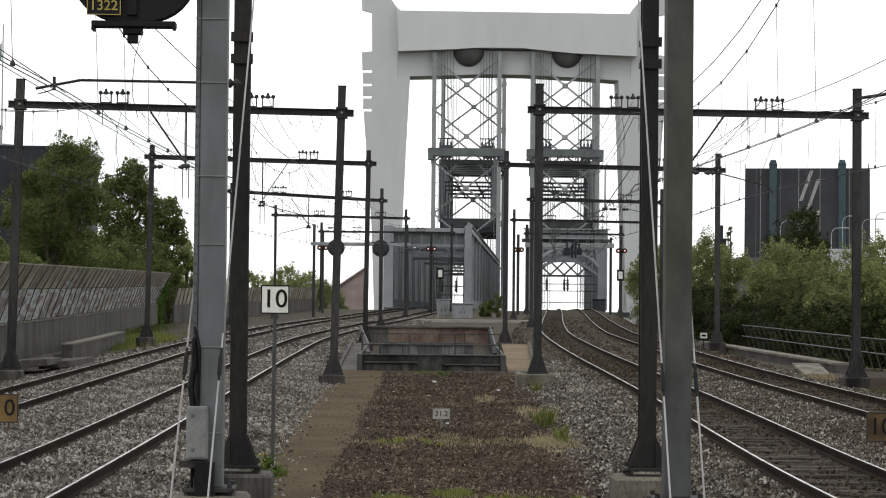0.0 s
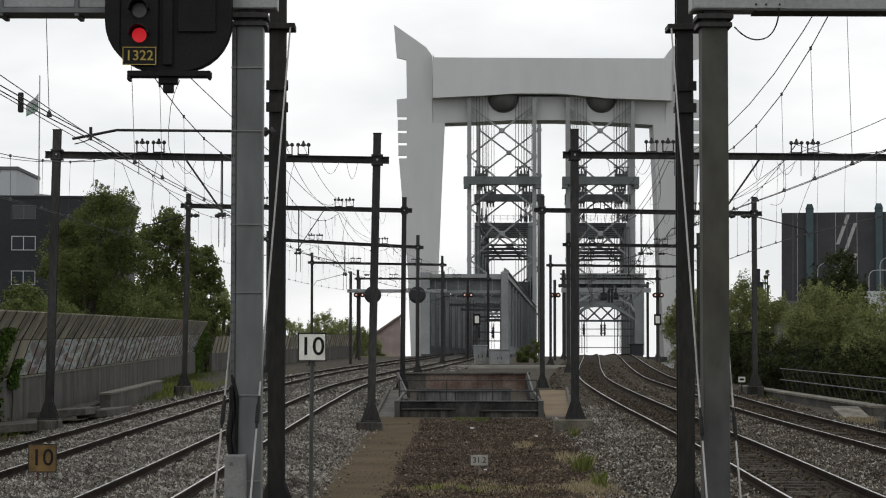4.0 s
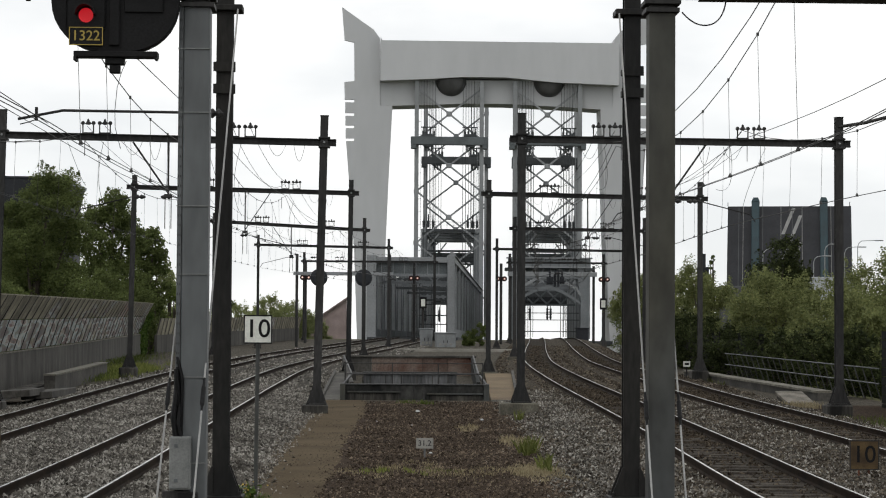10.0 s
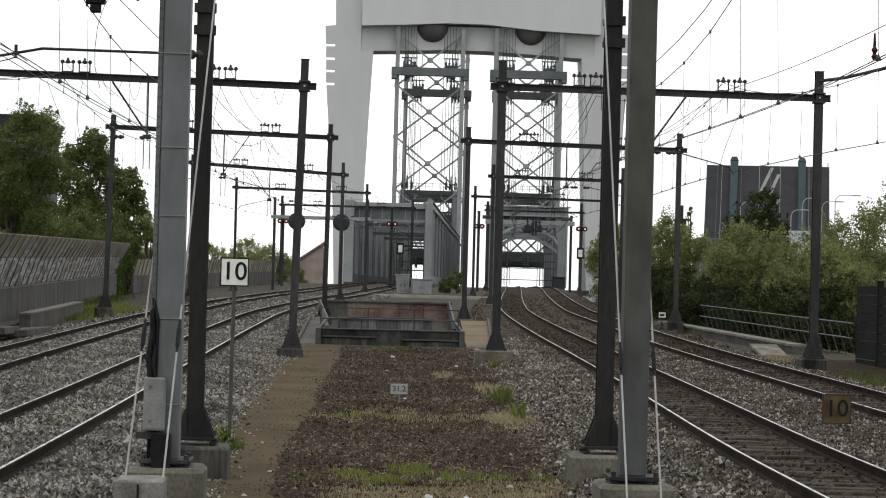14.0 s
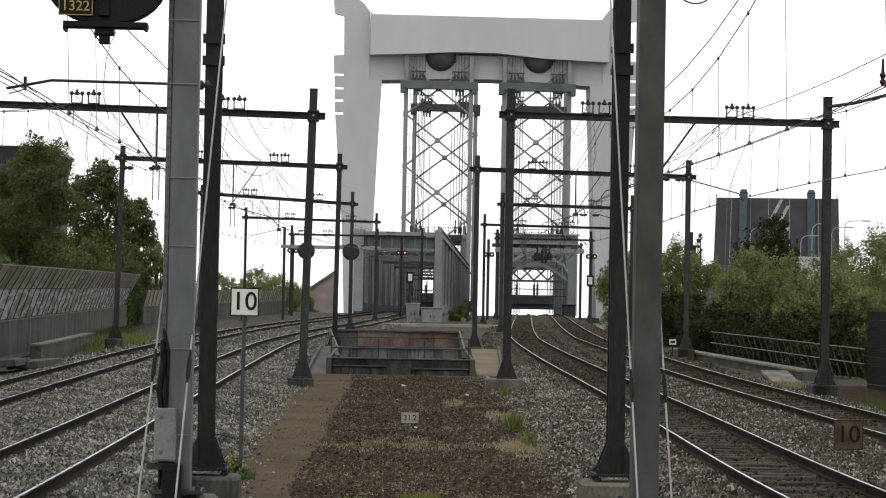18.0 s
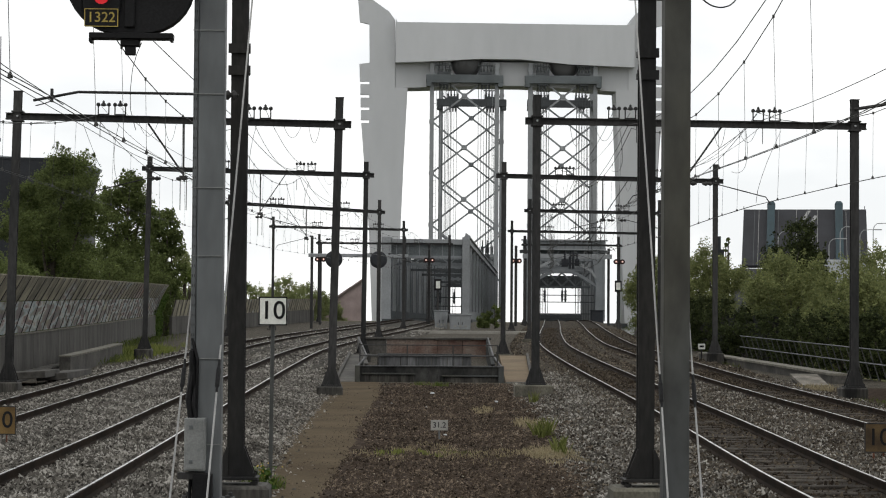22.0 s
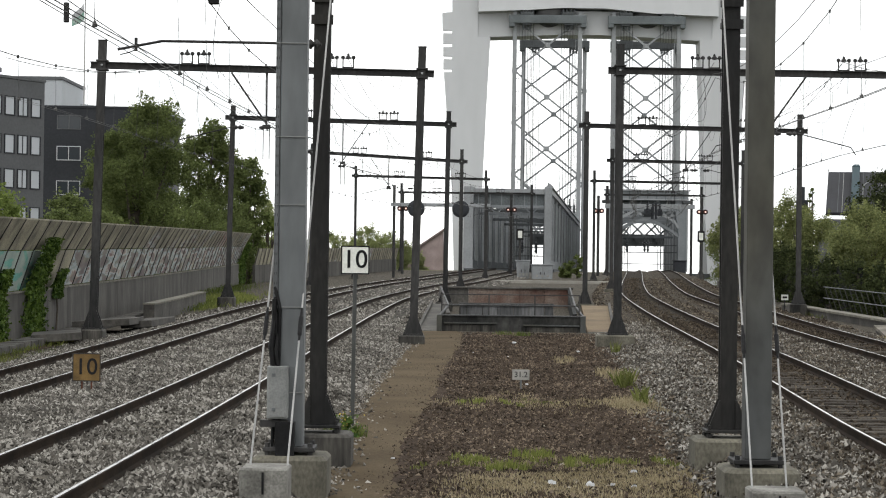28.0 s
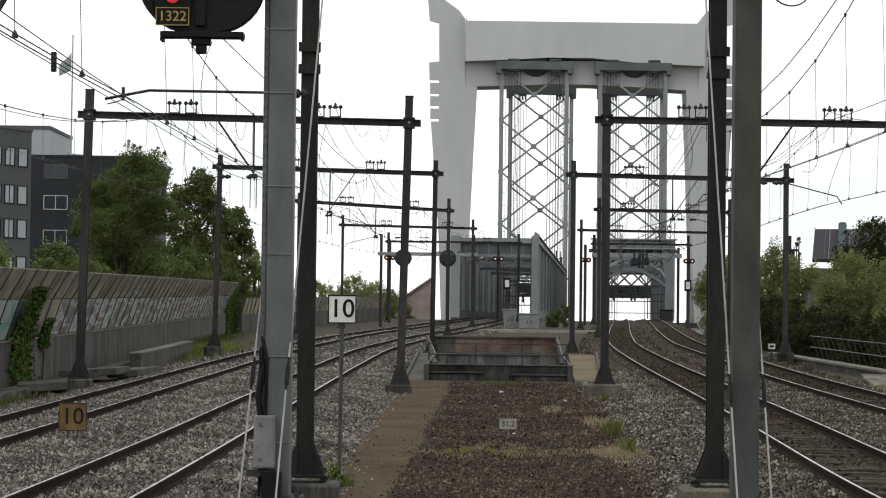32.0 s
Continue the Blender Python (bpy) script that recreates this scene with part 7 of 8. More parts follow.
def build_left_buildings():
    b = thing("office_building", pose(-28.4, 150, -2, 0, 0, 62), "grey rendered office block with bands of white windows", "building")
    part("wall", Shape().box(-22, 0, 0, 14, 0, 16.7, 0.05), FACADE_GREY, b)
    part("roof", Shape().box(-22.05, 0.05, -0.05, 14.05, 16.7, 16.9, 0.02), FACADE_GREY, b)
    for z in (4.2, 6.9, 9.4, 11.7, 14.25):
        for i in range(14):
            x1 = -0.45 - i * 1.36
            window(b, x1 - 1.05, x1, z, z + 1.3, 0, 1 + i % 2, PANE_PALE, FACADE_DARK)
    d = thing("office_building", pose(-25.5, 185, -2, 0, 0, 4), "dark slate-grey office block with square windows", "building")
    part("wall", Shape().box(-16, 0.5, 0, 14, 0, 17.5, 0.05), FACADE_DARK, d)
    part("roof", Shape().box(-16.05, 0.55, -0.05, 14.05, 17.5, 17.7, 0.02), FACADE_DARK, d)
    for z in (7.4, 10.2, 13.1, 15.7):
        for x1 in (-6.4, -10.9):
            window(d, x1 - 2.0, x1, z, z + 1.2, 0, 2, None, FACADE_GREY if z > 15 else None, 0.06)
    h = thing("plant_room", pose(-42.0, 205, -1.4), "pale grey clad rooftop block with a vent", "building")
    part("wall", Shape().box(-16, 4.8, 0, 12, 0, 21.0, 0.05), FACADE_WHITE, h)
    part("parapet", Shape().box(-16.1, 4.9, -0.1, 12.1, 21.0, 21.3), FACADE_GREY, h)
    part("vent", Shape().lathe((-2.0, 2, 21.3), [(0.45, 0), (0.45, 0.5), (0.7, 0.55), (0.7, 0.9), (0.3, 1.2)], 10), GALVA, h)
    g = thing("house", pose(-24.0, 215, -2), "dark flat-roofed block behind the trees", "building")
    part("wall", Shape().prism([(-14, 0), (-4.5, 0), (-4.5, 17.6), (-4.1, 19.0), (-14, 19.9)], 0, 8), FACADE_GREY, g)
    part("roof", Shape().prism([(-14.2, 19.92), (-4.0, 19.02), (-3.9, 19.3), (-14.2, 20.2)], -0.2, 8.2), FACADE_WHITE, g)
    f = thing("flagpole", pose(-32.6, 190, 0), "white flagpole flying a white and green flag", "flagpole")
    part("pole", Shape().tube([(0, 0, -2), (0, 0, 26.5)], 0.09, 6, 0.05), RODS, f)
    def q(s, u):
        return (-0.1 - 1.0 * s, 0.25 * math.sin(5 * s), 25.0 - 1.1 * s - u * (1.5 - 0.5 * s))
    for t in (0, 1):
        fl = Shape()
        for k in range(7):
            for u in (0.5 * t, 0.5 * t + 0.497):
                a = q(k / 6, u)
                fl.v += [a, (a[0], a[1] + 0.03, a[2])]
        fl.add([], [(0, 1, 3, 2), (24, 26, 27, 25)] + [tuple(4 * k + c for c in f) for k in range(6) for f in ((0, 4, 5, 1), (2, 3, 7, 6), (0, 2, 6, 4), (1, 5, 7, 3))])
        fl.f = [tuple(c - 28 for c in f) if max(f) > 27 else f for f in fl.f]
        part("flag_half", fl, FLAG_GREEN if t else FRAME_WHITE, f)
    hs = thing("house", pose(-2.5, 330, 0), "low house with a reddish pitched roof by the river", "building")
    part("wall", Shape().prism([(-6.5, -6), (0, -6), (0, 8.2), (-6.5, 3.7)], 0, 14), HOUSE_WALL, hs)
    part("roof", Shape().prism([(-6.9, 3.73), (0.3, 8.72), (0.3, 8.44), (-6.9, 3.45)], -0.4, 14.4), ROOF_RED, hs)


FLAG_GREEN = material("green_flag_cloth", (0.10, 0.26, 0.20), 0.9, 0, 0.8, 0.2, 0.05, (0.4, 0.45, 0.42))


# ---- right side ----
ROAD_DECK = material("dark_road_deck", (0.03, 0.031, 0.035), 0.8, 0, 3.0, 0.2, 0.1)
MARKING = material("white_road_paint", (0.22, 0.22, 0.215), 0.8, 0, 0.8, 0.15, 0.05)
TEAL_STEEL = material("blue_green_bridge_steel", (0.022, 0.042, 0.05), 0.6, 0.0, 2.0, 0.15, 0.05)
BOARDS = material("dark_fence_boards", (0.011, 0.012, 0.011), 0.9, 0, 0.5, 0.35, 0.2, gloss=0.1)


def bascule_leaf():
    """The raised road deck of the bascule bridge; it swings down about its lower edge."""
    root = thing("bascule_bridge_leaf", pose(86.6, 445, 16.95), "dark raised bascule bridge deck with white road markings", "bridge leaf")
    H = 15.5
    part("deck", Shape().box(-12.6, 12.6, 0, 0.7, -4.5, H, 0.05), ROAD_DECK, root)
    for x in (-11.6, 12.3):
        part("edge_rail", Shape().bar((x - (1.0 if x < 0 else -0.0), -0.1, H), (x - (1.0 if x < 0 else 0.0), -0.1, H + 0.9), 0.15, 0.15), MAST, root)
    for x in (-9.4, -1.7, 2.6):
        part("lane_line", Shape().box(x - 0.05, x + 0.05, -0.015, -0.003, -4.5, H), MARKING, root)
    part("lane_line", Shape().box(8.4, 8.5, -0.015, -0.003, -4.5, H), MARKING, root)
    for xa, za, xb, zb in ((-1.3, 8.6, 0.9, 15.0), (-1.3, 2.4, 2.3, 13.2), (0.2, 0.4, 2.3, 6.6)):
        part("hatch_stripe", Shape().add([(xa - 0.35, -0.016, za), (xa + 0.35, -0.016, za), (xb + 0.35, -0.016, zb), (xb - 0.35, -0.016, zb), (xa - 0.35, -0.004, za), (xa + 0.35, -0.004, za), (xb + 0.35, -0.004, zb), (xb - 0.35, -0.004, zb)],
                                      [(0, 1, 2, 3), (7, 6, 5, 4), (0, 4, 5, 1), (1, 5, 6, 2), (2, 6, 7, 3), (3, 7, 4, 0)]), MARKING, root)
    for x in (-6.9, 7.0):
        part("girder", Shape().box(x - 0.8, x + 0.8, -1.0, -0.02, -4.5, H + 0.5, 0.15), TEAL_STEEL, root, "blue-green girder")
        part("girder_tip", Shape().prism([(x - 0.85, H + 0.504), (x + 0.85, H + 0.504), (x + 0.5, H + 1.5), (x - 0.5, H + 1.5)], -1.05, 0.0), TEAL_STEEL, root)
    for x in (-10.3, -5.4, 0.6, 10.6):
        part("deck_groove", Shape().box(x - 0.06, x + 0.06, -0.02, -0.004, -4.5, H), FACADE_GREY, root)
    return root


def build_right():
    ab = thing("bascule_abutment", pose(90, 436, 0), "pale concrete abutment of the bascule bridge", "abutment")
    part("wall", Shape().box(-1, 9, 0, 12, -6, 15.3, 0.1), FACADE_WHITE, ab)
    part("pier", Shape().box(-18, -1.01, 4, 12, -6, 13.5, 0.1), FACADE_GREY, ab)
    st = thing("chimney", pose(69.8, 450, 0), "small dark chimney stack behind the bushes", "chimney")
    part("shaft", Shape().box(-0.5, 0.5, 0, 1.0, -6, 20.3, 0.05), FACADE_DARK, st)
    part("base", Shape().box(-1.1, 1.1, -0.5, 1.8, -6, 17.6, 0.05), FACADE_DARK, st)
    for x, z, s, r in ((67.9, 15.2, 1, 1.4), (69.6, 17.0, 1, 0.8), (72.6, 16.6, 1, 2.0), (74.6, 17.6, 1, 2.6), (60.2, 16.2, 1, 0.9)):
        l = thing("street_lamp", pose(x, 330, 0), "tall pale steel street lamp with a curved arm", "street lamp", "street lamps on the road bridge")
        part("pole", Shape().tube([(0, 0, -5), (0, 0, z - 0.9), (s * 0.2, 0, z - 0.35), (s * 0.6, 0, z), (s * r, 0, z + 0.1)], 0.075, 8, 0.05), GALVA_LIGHT, l)
        part("lamp_head", Shape().box(min(s * r, s * r + s * 1.3), max(s * r, s * r + s * 1.3), -0.15, 0.15, z, z + 0.16, 0.05), GALVA_LIGHT, l)
    for x, y, z in ((-17.6, 106, 4.5), (-15.9, 118, 5.0)):
        l = thing("street_lamp", pose(x, y, 0), "small street lamp with a pale head behind the barrier", "street lamp", "street lamps behind the barrier")
        part("pole", Shape().tube([(0, 0, -2), (0, 0, z - 0.3), (-0.2, 0, z), (-0.9, 0, z + 0.15)], 0.05, 6), GALVA_LIGHT, l)
        part("lamp_head", Shape().box(-1.5, -0.85, -0.1, 0.1, z + 0.08, z + 0.24, 0.04), GALVA_LIGHT, l)
    # railing with balusters
    r = thing("railing", pose(0, 0, 0), "grey steel railing with upright bars beside the track", "railing")

    def rx(y):
        return 16.1 + (90 - y) * 0.02
    for z in (0.95, 0.47):
        part("rail", Shape().tube([(rx(y), y, rise(y) + z) for y in (70, 75, 85, 92, 96.7)], 0.022, 6), GALVA, r)
    y = 71.0
    while y < 97:
        part("baluster", Shape().bar((rx(y) + 0.32, y, rise(y) - 0.1), (rx(y) - 0.02, y, rise(y) + 0.95), 0.035, 0.03), GALVA_STAINED, r)
        y += 1.1
    k = thing("kerb", pose(0, 0, 0), "pale concrete kerb below the railing", "kerb")
    y = 76.0
    while y < 104:
        # dark dirty stone under a paler strip: shaded side and lit top as colour
        part("kerb_stone", Shape().bar((rx(y) - 0.35, y, rise(y) - 0.28), (rx(y + 2) - 0.35, y + 1.99, rise(y + 2) - 0.28), 0.5, 0.45), CONCRETE_DARK, k)
        part("kerb_cap", Shape().bar((rx(y) - 0.38, y + 0.002, rise(y) - 0.005), (rx(y + 2) - 0.38, y + 1.998, rise(y + 2) - 0.005), 0.6, 0.08), LEDGE, k)
        y += 2.0
    ramp = thing("concrete_ramp", pose(0, 0, 0), "small sloping pale concrete slab beside the track", "block")
    cb = Shape().add([(14.55, 74.0, 0.0), (15.45, 74.0, 0.0), (15.4, 76.9, 0.5), (14.45, 76.9, 0.5), (14.55, 74.0, -0.1), (15.45, 74.0, -0.1), (15.4, 76.9, 0.4), (14.45, 76.9, 0.4)],
                     [(0, 1, 2, 3), (0, 4, 5, 1), (1, 5, 6, 2), (2, 6, 7, 3), (3, 7, 4, 0), (7, 6, 5, 4)])
    part("slab", cb, CONCRETE, ramp)
    part("wedge", Shape().add([(14.6, 74.3, -0.2), (15.4, 74.3, -0.2), (15.35, 76.9, 0.395), (14.5, 76.9, 0.395), (14.6, 76.9, -0.3), (15.35, 76.9, -0.3)],
                              [(0, 1, 2, 3), (3, 2, 5, 4), (0, 3, 4), (1, 5, 2), (0, 4, 5, 1)]), CONCRETE_DARK, ramp, "darker base under the slab")
    f = thing("fence", pose(0, 0, 0), "tall dark board fence below the bushes", "fence")
    y = 56.0
    while y < 132:
        x = 16.75 + 0.6 * smoothstep(72, 80, y) + 0.012 * (y - 60)
        top = 2.65 if y < 70 else 2.1
        if 70 < y < 96:
            y += 3.0
            continue
        for j in range(9):
            z = rise(y) - 0.45 + j * top / 9
            part("board", Shape().box(x - 0.03, x + 0.03, y, y + 2.96, z, z + top / 9 - 0.02), BOARDS, f)
        part("fence_post", Shape().box(x - 0.09, x + 0.09, y - 0.09, y + 0.09, rise(y) - 0.45, rise(y) + top - 0.3), BOARDS, f)
        y += 3.0
    mk = thing("marker_plate", pose(14.9, 101, rise(101)), "small white marker plate on a short post", "sign")
    part("post", Shape().tube([(0, 0, -0.4), (0, 0, 0.4)], 0.03, 6), MAST, mk)
    part("plate", Shape().box(-0.16, 0.16, -0.04, -0.032, 0.25, 0.5), WHITE, mk)
    part("mark", Shape().box(-0.1, 0.1, -0.048, -0.042, 0.33, 0.42), BLACK, mk)


# ---- loose stones, grass, litter ----
STONES = island_material("broken_ballast_stones", (0.026, 0.0235, 0.02), (0.34, 0.325, 0.292), 0.9, middle=(0.13, 0.121, 0.106))
STONES_BROWN = island_material("rust_brown_stones", (0.015, 0.0115, 0.0085), (0.165, 0.14, 0.108), 0.9, middle=(0.058, 0.048, 0.036))
STONES_INNER = island_material("dark_oily_stones", (0.012, 0.009, 0.0065), (0.11, 0.09, 0.066), 0.9, middle=(0.045, 0.035, 0.025))
CHIPS = island_material("brown_gravel_chips", (0.013, 0.0098, 0.0075), (0.175, 0.138, 0.103), 0.95, middle=(0.062, 0.047, 0.0345))


STRAW_BITS = island_material("pale_dry_scraps", (0.10, 0.085, 0.06), (0.34, 0.31, 0.25), 0.9)


def stone_field(name, pts, size, mat, rng, label, category="gravel"):
    """Many angular stones, each a squashed, skewed octahedron."""
    n = len(pts)
    base = np.array([(1, 0, -0.3), (0, 1, -0.4), (-1, 0, -0.25), (0, -1, -0.35), (0.1, 0.2, 0.95)], float)
    v = base[None] * rng.uniform(0.6, 1.35, (n, 5, 1)) + rng.normal(size=(n, 5, 3)) * 0.26
    v *= np.stack([rng.uniform(0.8, 1.6, n), rng.uniform(0.5, 1.0, n), rng.uniform(0.7, 1.25, n)], 1)[:, None, :]
    tip = rng.normal(size=n) * 0.45
    ct, st = np.cos(tip)[:, None], np.sin(tip)[:, None]
    v = np.stack([v[..., 0], v[..., 1] * ct - v[..., 2] * st, v[..., 1] * st + v[..., 2] * ct], -1)
    a = rng.uniform(0, 2 * math.pi, n)
    c, s = np.cos(a), np.sin(a)
    x, y = v[..., 0] * c[:, None] - v[..., 1] * s[:, None], v[..., 0] * s[:, None] + v[..., 1] * c[:, None]
    sz = size * rng.uniform(0.5, 1.25, (n, 1))
    v = np.stack([x * sz, y * sz, v[..., 2] * sz + rng.uniform(-0.3, 0.35, (n, 1)) * size], -1) + np.asarray(pts)[:, None, :]
    f = np.array([(0, 1, 4), (1, 2, 4), (2, 3, 4), (3, 0, 4)])
    v = v[:, :5]
    faces = (np.arange(n)[:, None, None] * 5 + f[None]).reshape(-1, 3)
    me = bpy.data.meshes.new(name)
    v = v.reshape(-1, 3)
    me.vertices.add(len(v))
    me.vertices.foreach_set("co", v.ravel())
    me.loops.add(len(faces) * 3)
    me.loops.foreach_set("vertex_index", faces.ravel())
    me.polygons.add(len(faces))
    me.polygons.foreach_set("loop_start", np.arange(len(faces)) * 3)
    me.materials.append(mat)
    me.update(calc_edges=True)
    return tagged(new(name, me), label, category, kind="stuff")


def bed_height(d, pad, between, half):
    """The ballast's surface below the rail's top, d from a track's middle."""
    if d < 0.74:
        return -0.2 + 0.04 * d / 0.74
    if d < 1.3:
        return -0.155
    if between:
        return -0.15 - 0.11 * (d - 1.3) / (half - 1.3)
    return -0.15 - 0.09 * (d - 1.3) / (pad - 1.3) if d < pad else -0.24 - 0.29 * (d - pad)


def build_stones():
    rng = np.random.default_rng(11)
    grey, brown, inside = [], [], []
    for left, right, pl, pr in (("outer_left", "inner_left", 2.8, 2.8), ("inner_right", "outer_right", 3.35, 2.8)):
        n = 145000
        u = rng.uniform(0, 1, n)
        ys = 20 + 62 * u ** 1.35
        for y, r in zip(ys, rng.uniform(0, 1, n)):
            a, b = along(TRACKS[left], y), along(TRACKS[right], y)
            x = a - pl + (b - a + pl + pr) * r
            da, db = x - a, x - b
            d = min(abs(da), abs(db))
            if abs(d - 0.7535) < 0.09:
                continue
            z = rise(y) + bed_height(d, (pl if x < a else pr) - 0.75, a < x < b, (b - a) / 2) + 0.006
            if d > 2.1:
                z = max(z, ground_height(x, y) + 0.01)
            if d > 2.6 and rng.random() < (d - 2.6) * 1.1:
                continue
            inner = d < 0.72
            if inner and left == "inner_right" and noise.noise((x * 0.5, y * 0.22, 2)) < (0.3 if y < 50 else 0.12) and rng.random() < (0.78 if y < 50 else 0.55):
                continue
            (inside if inner and left == "inner_right" else brown if (left == "inner_right" and rng.random() < (0.3 if d > 1.5 and x < a else 0.6)) else grey).append((x, y, z + (0.012 if inner else 0)))
    stone_field("ballast_stones", grey, 0.033, STONES, rng, "loose broken grey ballast stones between the rails")
    stone_field("brown_ballast_stones", brown, 0.032, STONES_BROWN, rng, "loose rust-brown ballast stones on the right-hand tracks")
    stone_field("inner_ballast_stones", inside, 0.032, STONES_INNER, rng, "dark oily brown stones between the rails")
    far, far_brown, far_inside = [], [], []
    for left, right in (("outer_left", "inner_left"), ("inner_right", "outer_right")):
        for y, r in zip(79 + 115 * rng.uniform(0, 1, 24000) ** 1.4, rng.uniform(0, 1, 24000)):
            a, b = along(TRACKS[left], y), along(TRACKS[right], y)
            x = a - 2.4 + (b - a + 4.8) * r
            d = min(abs(x - a), abs(x - b))
            if left != "outer_left" and d < 0.64:
                far_inside.append((x, y, rise(y) - 0.185))
            elif abs(d - 0.7535) > 0.12:
                (far if left == "outer_left" else far_brown).append((x, y, rise(y) - 0.17 - (0.05 if d > 1.4 else 0)))
    stone_field("far_ballast_stones", far, 0.06, STONES, rng, "loose ballast stones on the climb to the bridges")
    stone_field("far_inner_stones", far_inside, 0.05, STONES_INNER, rng, "dark oily stones between the far rails")
    stone_field("far_brown_stones", far_brown, 0.06, STONES_BROWN, rng, "loose brown ballast stones on the climb to the bridges")
    n = 85000
    ys = 18 + 56 * rng.uniform(0, 1, n) ** 1.3
    xs = rng.uniform(-1.0, 5.0, n)
    s, s2 = np.clip((ys - 32) / 14, 0, 1), np.clip((ys - 46) / 24, 0, 1)
    edge = -0.7 + 0.38 * s * s * (3 - 2 * s) + 0.55 * s2 * s2 * (3 - 2 * s2) + 0.1 * np.sin(ys * 0.43 + 1) + 0.08 * np.sin(ys * 1.17) + 0.06 * np.sin(ys * 3.1 + 2) + 0.05 * np.sin(ys * 6.7) + rng.normal(size=n) * 0.2
    keep = xs > edge
    pts = [(x, y, ground_height(x, y) + 0.004) for x, y in zip(xs[keep], ys[keep])]
    stone_field("gravel_chips", pts, 0.020, CHIPS, rng, "brown gravel chips on the median")
    k = rng.uniform(0, 1, len(pts)) < 0.16
    lumps = [p for p, q in zip(pts, k) if q]
    stone_field("coarse_chips", lumps, 0.034, CHIPS, rng, "coarser brown stones on the median")
    bits = [pts[i] for i in rng.choice(len(pts), 1500, replace=False)]
    stone_field("pale_chips", bits, 0.016, STRAW_BITS, rng, "pale chips and dry scraps on the median")
    near = [p for p in pts if p[1] < 33 and p[0] > -0.2]
    near = [near[i] for i in rng.choice(len(near), min(len(near), 1500), replace=False)]
    stone_field("dry_scraps", near, 0.022, STRAW_BITS, rng, "pale stones and dry scraps among the near gravel")
    crumbs = []
    for _ in range(3600):
        y = 19 + 50 * rng.uniform() ** 1.3
        x = rng.uniform(-1.9, -0.5)
        if noise.noise((x * 1.2, y * 0.5, 7)) > -0.05:
            crumbs.append((x, y, ground_height(x, y) + 0.018))
    stone_field("path_crumbs", crumbs, 0.011, CHIPS, rng, "small earth crumbs and grit on the trodden path")
    # spilled ballast on the edges of the path
    pts = []
    for _ in range(3000):
        y = 20 + 52 * rng.uniform() ** 1.3
        x = -1.8 + abs(rng.normal()) * 0.25 + 0.15 * math.sin(y * 0.1) if rng.uniform() < 0.5 else along(TRACKS["inner_right"], y) - 2.9 - abs(rng.normal()) * 0.35
        pts.append((x, y, ground_height(x, y) + 0.02))
    stone_field("spilled_stones", pts, 0.026, STONES, rng, "spilled grey stones along the ballast edge")


def grass_patch(x, y, rx, ry, n, height, mat, seed, label):
    rng = np.random.default_rng(seed)
    p = rng.normal(size=(n, 2)) * 0.5
    hub = rng.normal(size=(max(3, n // 45), 2)) * 0.55
    p = p * 0.38 + hub[rng.integers(0, len(hub), n)]
    px, py = x + p[:, 0] * rx, y + p[:, 1] * ry
    k = np.array([ground_height(a, b) for a, b in zip(px, py)])
    h = height * rng.uniform(0.4, 1.2, n)
    lean = rng.normal(size=(n, 2)) * 0.24 * h[:, None]
    w = rng.uniform(0.004, 0.009, n)
    a = rng.uniform(0, math.pi, n)
    dx, dy = np.cos(a) * w, np.sin(a) * w
    v = np.stack([np.stack([px - dx, py - dy, k], 1), np.stack([px + dx, py + dy, k], 1),
                  np.stack([px + lean[:, 0] * 0.4 + dx * 0.7, py + lean[:, 1] * 0.4, k + h * 0.6], 1), np.stack([px + lean[:, 0], py + lean[:, 1], k + h], 1)], 1).reshape(-1, 3)
    f = (np.arange(n)[:, None, None] * 4 + np.array([(0, 1, 2), (0, 2, 3)])[None]).reshape(-1, 3)
    me = bpy.data.meshes.new("grass_tuft")
    me.from_pydata(v.tolist(), [], f.tolist())
    me.materials.append(mat)
    return tagged(new("grass_tuft", me), label, "grass", "grass tufts", "stuff")


